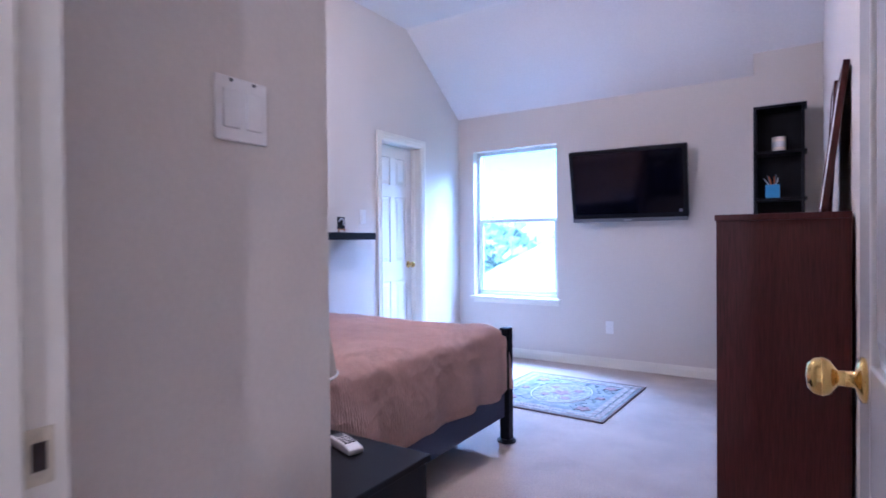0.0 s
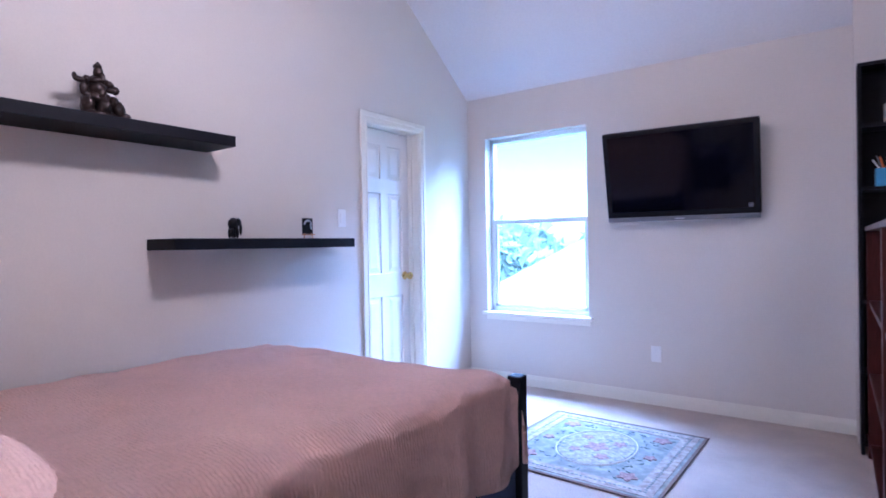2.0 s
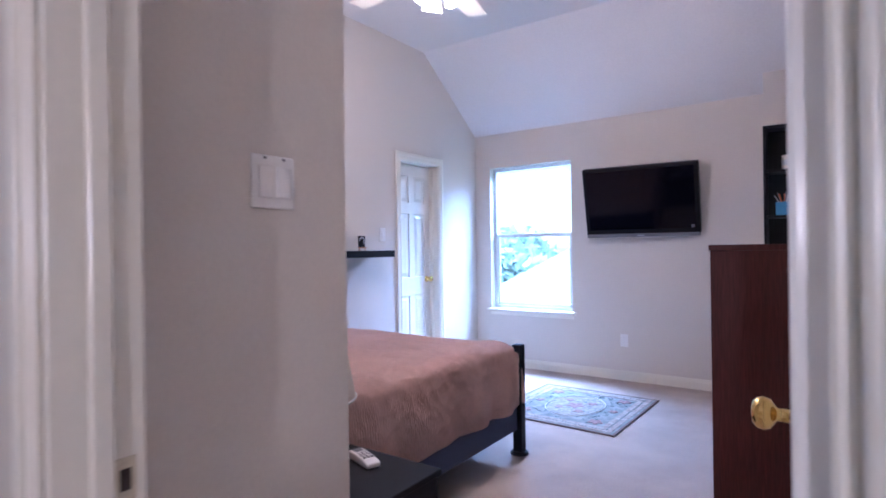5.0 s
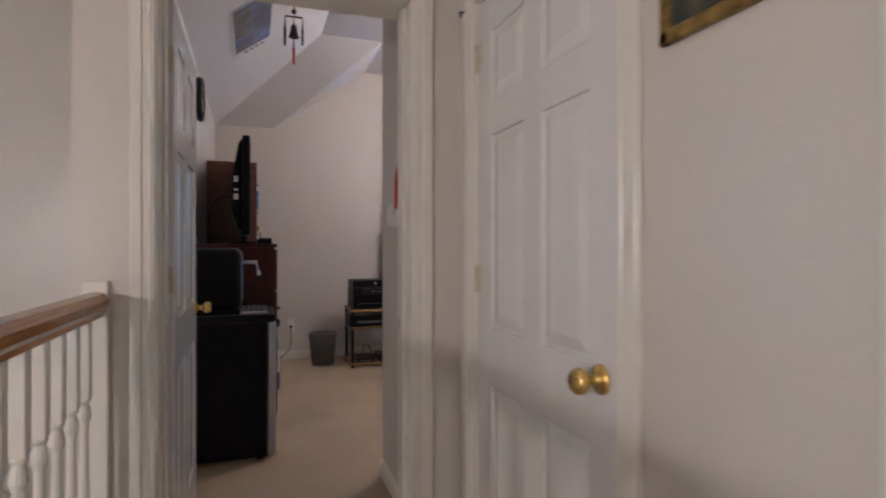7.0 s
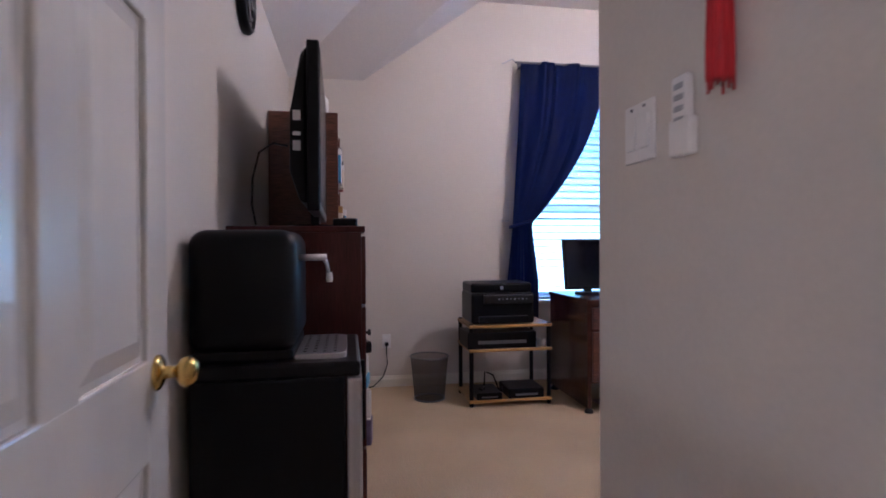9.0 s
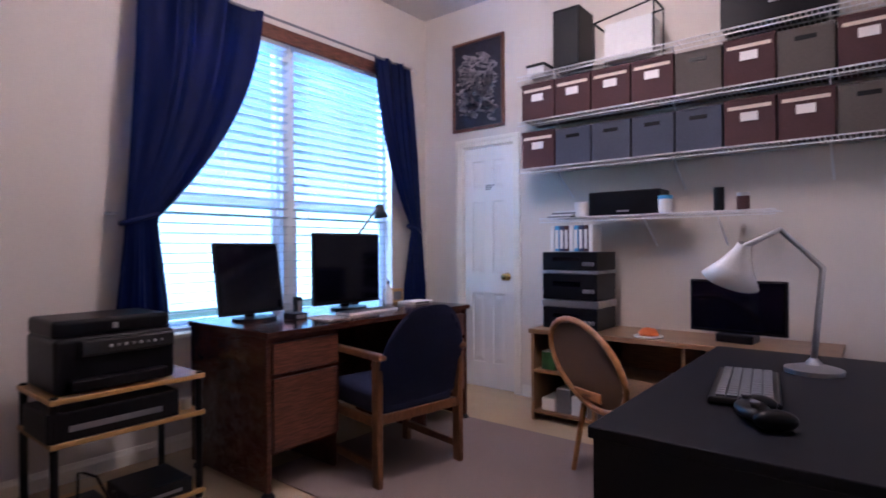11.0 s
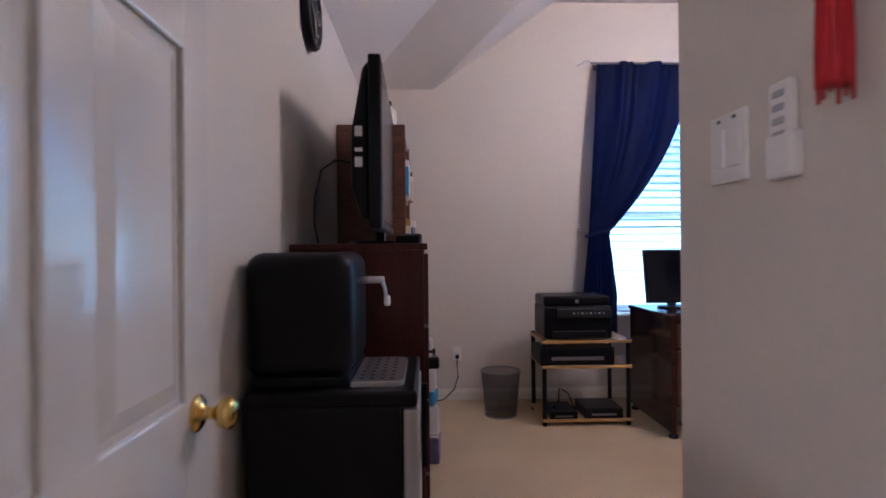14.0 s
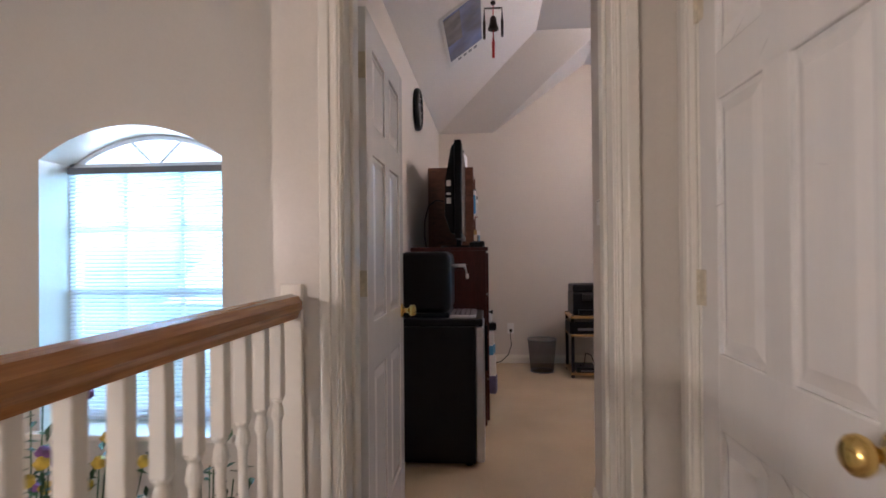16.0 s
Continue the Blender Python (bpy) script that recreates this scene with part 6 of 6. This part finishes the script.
# things on the top shelf
g = thing("small_box", -5.28, 3.32, 2.455, "small white box with a dark lid", "box")
part("body", boxes((-0.07, 0.07, -0.07, 0.07, 0, 0.07), bevel=0.003), WHITEP, g)
part("lid", boxes((-0.075, 0.075, -0.075, 0.075, 0.068, 0.09), bevel=0.003), BLACKP, g)
g = thing("speaker_box", -5.02, 3.34, 2.455, "tall black loudspeaker on the top shelf", "speaker")
part("cabinet", boxes((-0.1, 0.1, -0.12, 0.12, 0, 0.42), bevel=0.004), BLACKP, g)
part("grille", boxes((-0.09, 0.09, -0.126, -0.118, 0.02, 0.40), bevel=0.003), BLACKM, g)
g = thing("wire_basket", -4.62, 3.34, 2.455, "dark metal folding rack on the top shelf", "rack")
bm = bmesh.new()
for y in (-0.1, 0.1):
    tube(bm, [(-0.2, y, 0), (-0.2, y, 0.26), (0.2, y, 0.32), (0.2, y, 0)], 0.008, 6)
for x, z in ((-0.2, 0.26), (0.2, 0.32)):
    tube(bm, [(x, -0.1, z), (x, 0.1, z)], 0.008, 6)
part("rack_frame", bm, BLACKM, g)
g = thing("white_box", -4.60, 3.36, 2.455, "large white cardboard box on the top shelf", "box")
part("carton", boxes((-0.16, 0.16, -0.09, 0.09, 0, 0.24), bevel=0.004), PAPER, g)
part("flap", boxes((-0.155, 0.155, -0.088, 0.0, 0.24, 0.245)), PAPER, g)
g = thing("black_case", -3.75, 3.34, 2.455, "black equipment case on the top shelf", "case")
part("case", boxes((-0.28, 0.28, -0.13, 0.13, 0, 0.2), bevel=0.012), BLACKP, g)
part("latch", boxes((-0.03, 0.03, -0.136, -0.128, 0.1, 0.14)), SILVER, g)
# things on the short shelf
g = thing("flat_speaker", -4.62, 3.32, 1.40, "long black centre speaker on the short shelf", "speaker")
part("cabinet", boxes((-0.24, 0.24, -0.1, 0.1, 0, 0.16), bevel=0.008), BLACKP, g)
part("badge", boxes((-0.04, 0.04, -0.103, -0.098, 0.02, 0.03)), SILVER, g)
for k, (x, r, h, mat) in enumerate(((-4.92, 0.05, 0.1, WHITEP), (-4.36, 0.045, 0.11, WHITEP), (-4.05, 0.03, 0.14, BLACKP), (-3.92, 0.035, 0.1, BURG))):
    g = thing("container", x, 3.25, 1.40, "small lidded tub on the short shelf", "tub")
    part("tub", lathe(bmesh.new(), [(r * 0.9, 0), (r, 0.01), (r, h * 0.8), (r * 0.7, h * 0.85)], sides=18), mat, g)
    part("lid", lathe(bmesh.new(), [(r * 1.02, h * 0.8), (r * 1.02, h), (0, h)], sides=18), (WHITEP, BLUE, BLACKP, SILVER)[k], g)
for k in range(4):
    g = thing("magazine", -5.08 + 0.02 * k, 3.27, 1.399 + 0.012 * k, "flat magazine on the short shelf", "magazine")
    part("cover", boxes((-0.09, 0.09, -0.06, 0.1, 0, 0.011), bevel=0.001, segments=1), PAPER if k % 2 else GREYP, g)

# low workbench with hi-fi
wb = thing("workbench", -4.45, 3.22, 0, "low oak-veneer media bench with open bays", "bench")
part("top", boxes((-0.75, 1.0, -0.24, 0.26, 0.60, 0.63), bevel=0.004), BENCHW, wb)
for x in (-0.74, -0.3, 0.25, 0.97):
    part("upright", boxes((x, x + 0.02, -0.22, 0.25, 0, 0.60), bevel=0.002), BENCHW, wb)
for z in (0.05, 0.33):
    part("shelf", boxes((-0.72, 0.25, -0.215, 0.245, z, z + 0.02), bevel=0.002), BENCHW, wb)
part("back_panel", boxes((-0.73, 0.98, 0.245, 0.252, 0.05, 0.6)), BENCHW, wb)
z = 0.63
for k, (h, w, lab, mat) in enumerate(((0.15, 0.40, "black amplifier with a silver trim", BLACKP), (0.05, 0.42, "silver disc player", SILVER), (0.18, 0.40, "black hi-fi receiver", BLACKP), (0.02, 0.42, "glass hi-fi shelf", SILVER), (0.13, 0.40, "black tape deck", BLACKP))):
    g = thing("hifi_unit", -4.95, 3.26, z, lab + " in the stack on the bench", "hi-fi", "hi-fi stack")
    part("case", boxes((-w / 2, w / 2, -0.16, 0.16, 0, h - 0.004), bevel=0.004), mat, g)
    if h > 0.1:
        part("display", boxes((-w * 0.3, w * 0.2, -0.1635, -0.158, h * 0.5, h * 0.7)), SCREEN, g)
        for n in range(3):
            part("dial", lathe(bmesh.new(), [(0.014, 0), (0.013, 0.014), (0, 0.015)], m=pose(w * (0.28 + 0.07 * n), -0.16, h * 0.35, 90), sides=14), GREYP, g)
    z += h
for k in range(9):
    g = thing("disc_case", -5.12 + 0.036 * k, 3.26, z, "disc case standing on the hi-fi stack", "disc case", "disc cases")
    part("case", boxes((-0.015, 0.015, -0.07, 0.07, 0, 0.18), bevel=0.001, segments=1), (PAPER, BLUE, cloths[0], BURG)[k % 4], g)
    part("spine_label", boxes((-0.011, 0.011, -0.0725, -0.069, 0.02, 0.15)), (WHITEP, PAPER)[k % 2], g)
g = thing("orange_ball_toy", -4.42, 3.1, 0.63, "small orange domed gadget on the bench", "gadget")
part("dome", lathe(bmesh.new(), [(0.06, 0.012), (0.058, 0.03), (0.04, 0.052), (0.0, 0.06)], sides=20), ORANGE, g, smooth=True)
part("saucer", lathe(bmesh.new(), [(0.085, 0), (0.09, 0.008), (0.05, 0.012)], sides=24), WHITEP, g)
g = thing("dark_laptop_screen", -3.95, 3.22, 0.63, "dark monitor on the bench", "monitor", rz=-6)
part("bezel", boxes((-0.26, 0.26, -0.015, 0.015, 0.05, 0.36), bevel=0.006), BLACKP, g)
part("screen", boxes((-0.245, 0.245, -0.0175, -0.014, 0.07, 0.345)), SCREEN, g)
part("foot", boxes((-0.1, 0.1, -0.07, 0.08, 0, 0.05), bevel=0.01), BLACKP, g)
for k in range(8):
    lvl = (0.07, 0.35)[k % 2]
    g = thing("magazine_stack", -5.08 + 0.11 * (k // 2), 3.14, lvl, "stack of magazines in the bench", "magazines", "magazines in the bench")
    part("pile", boxes((-0.05, 0.05, -0.1, 0.1, 0, 0.08 + 0.04 * (k % 3)), bevel=0.003), (PAPER, LEAF, GREYP, cloths[1])[k % 4], g)
    part("top_sheet", boxes((-0.048, 0.048, -0.098, 0.098, 0.08 + 0.04 * (k % 3), 0.084 + 0.04 * (k % 3))), PAPER, g)

# black table with the lamp, and the cane chair
bt2 = thing("black_table", -3.48, 1.63, 0, "matt black table against the wall", "table")
part("tabletop", boxes((-0.385, 0.322, -0.69, 0.69, 0.715, 0.745), bevel=0.003), BLACK, bt2)
for y in (-0.68, 0.655):
    part("side_panel", boxes((-0.375, 0.318, y, y + 0.025, 0, 0.715), bevel=0.002), BLACK, bt2)
part("back_panel", boxes((0.29, 0.31, -0.655, 0.655, 0.2, 0.715)), BLACK, bt2)
lp = thing("desk_lamp", -3.48, 1.95, 0.745, "white architect lamp with a conical shade", "lamp")
part("base", lathe(bmesh.new(), [(0.09, 0), (0.09, 0.015), (0.03, 0.03), (0.012, 0.05)], sides=24), SILVER, lp)
bm = bmesh.new()
tube(bm, [(0, 0, 0.04), (0.02, 0.12, 0.36), (-0.1, 0.02, 0.50), (-0.2, -0.06, 0.44)], 0.011, 8)
part("arm", bm, SILVER, lp, smooth=True)
bm = bmesh.new()
n = 28
prof = [(0.022, 0.0), (0.03, -0.03), (0.06, -0.09), (0.10, -0.15), (0.098, -0.15), (0.057, -0.09), (0.027, -0.03), (0.018, -0.004)]
rr = [[bm.verts.new((r * math.cos(2 * math.pi * i / n), r * math.sin(2 * math.pi * i / n), z)) for i in range(n)] for r, z in prof]
for p, q in zip(rr, rr[1:]):
    for i in range(n):
        bm.faces.new((p[i], p[(i + 1) % n], q[(i + 1) % n], q[i]))
bmesh.ops.transform(bm, matrix=pose(-0.2, -0.06, 0.45, 12, 22, 0), verts=bm.verts)
part("shade", bm, WHITEP, lp, "white conical shade", smooth=True)
kb2 = thing("keyboard", -3.62, 1.55, 0.745, "black curved keyboard on the black table", "keyboard", rz=8)
part("case", boxes((-0.09, 0.09, -0.22, 0.22, 0, 0.022), bevel=0.008), BLACKP, kb2)
bm = bmesh.new()
for i in range(5):
    for j in range(14):
        box(bm, -0.07 + 0.029 * i, -0.046 + 0.029 * i, -0.205 + 0.0297 * j, -0.18 + 0.0297 * j, 0.021, 0.028)
tagged(part("keys", bm, GREYP, kb2), kind="stuff")
hs = thing("game_controller", -3.55, 1.22, 0.745, "black and grey game controller on the black table", "controller", rz=25)
bm = bmesh.new()
for c, r in (((0, 0, 0.03), (0.04, 0.07, 0.022)), ((0.03, -0.07, 0.026), (0.05, 0.028, 0.026)), ((0.03, 0.07, 0.026), (0.05, 0.028, 0.026))):
    g = bmesh.ops.create_icosphere(bm, subdivisions=3, radius=1)
    for v in g["verts"]:
        v.co = Vector(c) + Vector((v.co.x * r[0], v.co.y * r[1], v.co.z * r[2]))
part("shell", bm, BLACKP, hs, smooth=True)
for y in (-0.035, 0.035):
    part("stick", lathe(bmesh.new(), [(0.007, 0.045), (0.012, 0.055), (0.012, 0.06), (0.0, 0.061)], -0.005, y, 12), GREYP, hs)
cc = thing("cane_chair", -4.36, 2.44, 0, "bentwood chair with a round woven cane back", "chair", rz=64)
part("seat", lathe(bmesh.new(), [(0.2, 0.43), (0.215, 0.445), (0.2, 0.462), (0.0, 0.458)], sides=28), CANE, cc, smooth=True)
for k in range(4):
    a = math.pi / 4 + k * math.pi / 2
    bm = bmesh.new()
    tube(bm, [(0.16 * math.cos(a), 0.16 * math.sin(a), 0.44), (0.23 * math.cos(a), 0.23 * math.sin(a), 0.0)], [0.018, 0.013], 8)
    part("leg", bm, RATTAN, cc)
bm = bmesh.new()
loop = [(-0.20 - 0.09 * (z - 0.45), y, z) for y, z in [(0.27 * math.cos(a), 0.60 + 0.20 * math.sin(a) + 0.08 * math.cos(a)) for a in [k * math.pi / 16 for k in range(33)]]]
tube(bm, loop, 0.017, 8, caps=False)
hoop = part("back_hoop", bm, RATTAN, cc, "honey-coloured bent rattan hoop", smooth=True)
bm = bmesh.new()
ring = [bm.verts.new((p[0], p[1] * 0.97, p[2])) for p in loop[:-1]]
bm.faces.new(ring)
bmesh.ops.solidify(bm, geom=bm.faces[:], thickness=0.004)
part("cane_weave", bm, CANESHEET, cc)
part("skirt", boxes((-0.21, -0.17, -0.1, 0.1, 0.42, 0.47), bevel=0.008), RATTAN, cc)

# ceiling light of the study
ol = thing("ceiling_light", -4.7, 1.7, ZT, "frosted dome ceiling light", "ceiling light")
part("base_ring", lathe(bmesh.new(), [(0.16, 0), (0.165, -0.02), (0.15, -0.04), (0.0, -0.04)], sides=28), WHITEP, ol)
part("dome", lathe(bmesh.new(), [(0.15, -0.04), (0.145, -0.08), (0.1, -0.12), (0.0, -0.14)], sides=28), SHADE, ol, smooth=True)

# ---- landing ----
pic = thing("framed_picture", -0.905, 0.12, 1.78, "small dark landscape in a gilt frame on the landing wall", "picture")
GILT = material("gilt frame, aged", (0.36, 0.22, 0.06), 0.35, 0.7, grain=0.3, scale=40, bump=0.4)
part("frame", boxes((-0.135, -0.11, -0.016, 0, -0.195, 0.195), (0.088, 0.113, -0.016, 0, -0.195, 0.195), (-0.135, 0.113, -0.016, 0, -0.195, -0.17), (-0.135, 0.113, -0.016, 0, 0.17, 0.195), bevel=0.004), GILT, pic, "aged gilt frame")
part("canvas", boxes((-0.112, 0.09, -0.010, -0.003, -0.172, 0.172)), material("dark landscape print", (0.10, 0.085, 0.05), 0.5, grain=0.6, scale=14, bump=0.05, wide=6, wide_mix=0.3, second=(0.015, 0.015, 0.012)), pic)


def strike(x, y, z, rz):
    root = thing("strike_plate", 0, 0, 0, "brass strike plate in the door jamb", "strike plate")
    root.matrix_world = pose(x, y, z, 0, 0, rz)
    part("plate", boxes((-0.014, 0.014, -0.002, 0, -0.03, 0.03), bevel=0.0008, segments=1), BRASSD, root)
    part("latch_hole", boxes((-0.007, 0.007, -0.0028, -0.001, -0.015, 0.015)), BRONZE, root)
    return root


strike(-0.608, 0.21, 0.935, 90)
strike(-2.215, -0.062, 0.945, 0)
# dark curve added to draw the shadow gap at the closet door's top corner
hk = thing("door_gap_shade", -2.02, 0.12, 2.04, "dark curve drawn for the shaded gap above the closet door", "hook")
bm = bmesh.new()
tube(bm, [(-0.02, -0.006, 0), (0.0, -0.02, 0.006), (0.025, -0.012, -0.004)], 0.004, 6)
part("hook", bm, BRONZE, hk)
part("plate", boxes((-0.012, 0.012, -0.004, 0.002, -0.02, 0.012), bevel=0.001, segments=1), WHITEP, hk)

# balustrade
br = thing("balustrade", 0, -1.0, 0, "oak handrail on white turned balusters along the landing", "railing")
bm = bmesh.new()
prism(bm, [(-0.022, 1.035), (0.022, 1.035), (0.026, 1.05), (0.034, 1.062), (0.034, 1.082), (0.024, 1.1), (0.0, 1.106), (-0.024, 1.1), (-0.034, 1.082), (-0.034, 1.062), (-0.026, 1.05)], "x", -2.04, 1.58)
part("handrail", bm, OAK, br, "honey oak handrail")
part("half_newel", boxes((-2.058, -2.036, -0.032, 0.032, 0.0, 1.135), bevel=0.004), TRIM, br, "white half newel fixed to the wall")
part("shoe_rail", boxes((-2.036, 1.58, -0.035, 0.035, 0.0, 0.03), bevel=0.004), TRIM, br)
bm = bmesh.new()
box(bm, -0.016, 0.016, -0.016, 0.016, 0.83, 1.036, bevel=0.002, segments=1)
lathe(bm, [(0.016, 0.835), (0.017, 0.825), (0.011, 0.815), (0.0155, 0.80), (0.0175, 0.78), (0.012, 0.765), (0.0105, 0.74), (0.0135, 0.55), (0.016, 0.42), (0.0165, 0.36), (0.012, 0.33), (0.0165, 0.30), (0.016, 0.28)], 0, 0, 12)
box(bm, -0.016, 0.016, -0.016, 0.016, 0.03, 0.285, bevel=0.002, segments=1)
first = part("baluster", bm, TRIM, br)
first.location = (-1.93, 0, 0)
for k in range(1, 33):
    b = new("baluster", first.data)
    b.parent = br
    b.location = (-1.93 + 0.107 * k, 0, 0)

# stair window blind
bl = thing("mini_blind", -3.232, -2.20, 0, "white closed mini blind in the arched window", "blind")
part("head_rail", boxes((-0.015, 0.015, -0.465, 0.465, 1.66, 1.695), bevel=0.003), GREYP, bl)
bm = bmesh.new()
prism(bm, [(-0.011, -0.001), (0, 0.0012), (0.011, -0.001), (0.011, 0), (0, 0.0022), (-0.011, 0)], "y", -0.46, 0.46)
fs = part("slat", bm, MINI, bl)
fs.location, fs.rotation_euler = (0, 0, 1.65), (0, radians(38), 0)
for k in range(1, 62):
    s = new("slat", fs.data)
    s.parent = bl
    s.location, s.rotation_euler = (0, 0, 1.65 - 0.0208 * k), (0, radians(38), 0)
part("bottom_rail", boxes((-0.012, 0.012, -0.455, 0.455, 0.352, 0.37), bevel=0.003), MINI, bl)


def bouquet(x, y, z, h, seed, flowers, label):
    root = thing("flower_arrangement", x, y, z, label, "plant", "plants in the stairwell")
    r = random.Random(seed)
    part("vase", lathe(bmesh.new(), [(0.07, 0), (0.1, 0.05), (0.12, 0.18), (0.08, 0.32), (0.055, 0.38), (0.075, 0.42)], sides=24), BRONZE, root, smooth=True)
    leaves, blooms, stems = bmesh.new(), bmesh.new(), bmesh.new()
    for k in range(30):
        a, s = r.uniform(0, 6.28), r.uniform(0.05, 0.26)
        hh = h * r.uniform(0.6, 1.0)
        tip = Vector((s * math.cos(a), s * math.sin(a), hh))
        tube(stems, [(0, 0, 0.35), tuple(tip * 0.6 + Vector((0, 0, 0.15))), tuple(tip)], 0.003, 5)
        for n in range(9):
            c = tip * r.uniform(0.65, 1.0) + Vector((r.uniform(-0.05, 0.05), r.uniform(-0.05, 0.05), r.uniform(-0.04, 0.08)))
            d = Vector((r.gauss(0, 1), r.gauss(0, 1), r.gauss(0, 0.6))).normalized()
            w = d.cross(Vector((0, 0, 1))).normalized() * 0.016
            vs = [leaves.verts.new(p) for p in (c, c + d * 0.03 + w, c + d * 0.065 + Vector((0, 0, -0.012)), c + d * 0.03 - w)]
            leaves.faces.new(vs)
        if flowers:
            g = bmesh.ops.create_icosphere(blooms, subdivisions=2, radius=0.028)
            for v in g["verts"]:
                v.co = v.co * (1 + 0.35 * noise.noise(v.co * 60)) + tip
    part("stems", stems, LEAF, root)
    part("leaves", leaves, LEAF, root, kind="stuff")
    if flowers:
        part("blooms", blooms, flowers, root, kind="stuff")
    else:
        blooms.free()
    return root


bouquet(-2.55, -2.28, -1.25, 2.0, 3, FLOWER, "tall mauve silk flowers in a bronze vase")
bouquet(-2.60, -2.12, -1.25, 1.7, 5, FLOWERY, "yellow silk flowers in a bronze vase")
bouquet(-2.70, -1.62, -1.25, 1.62, 9, None, "green leafy plant below the stair window")
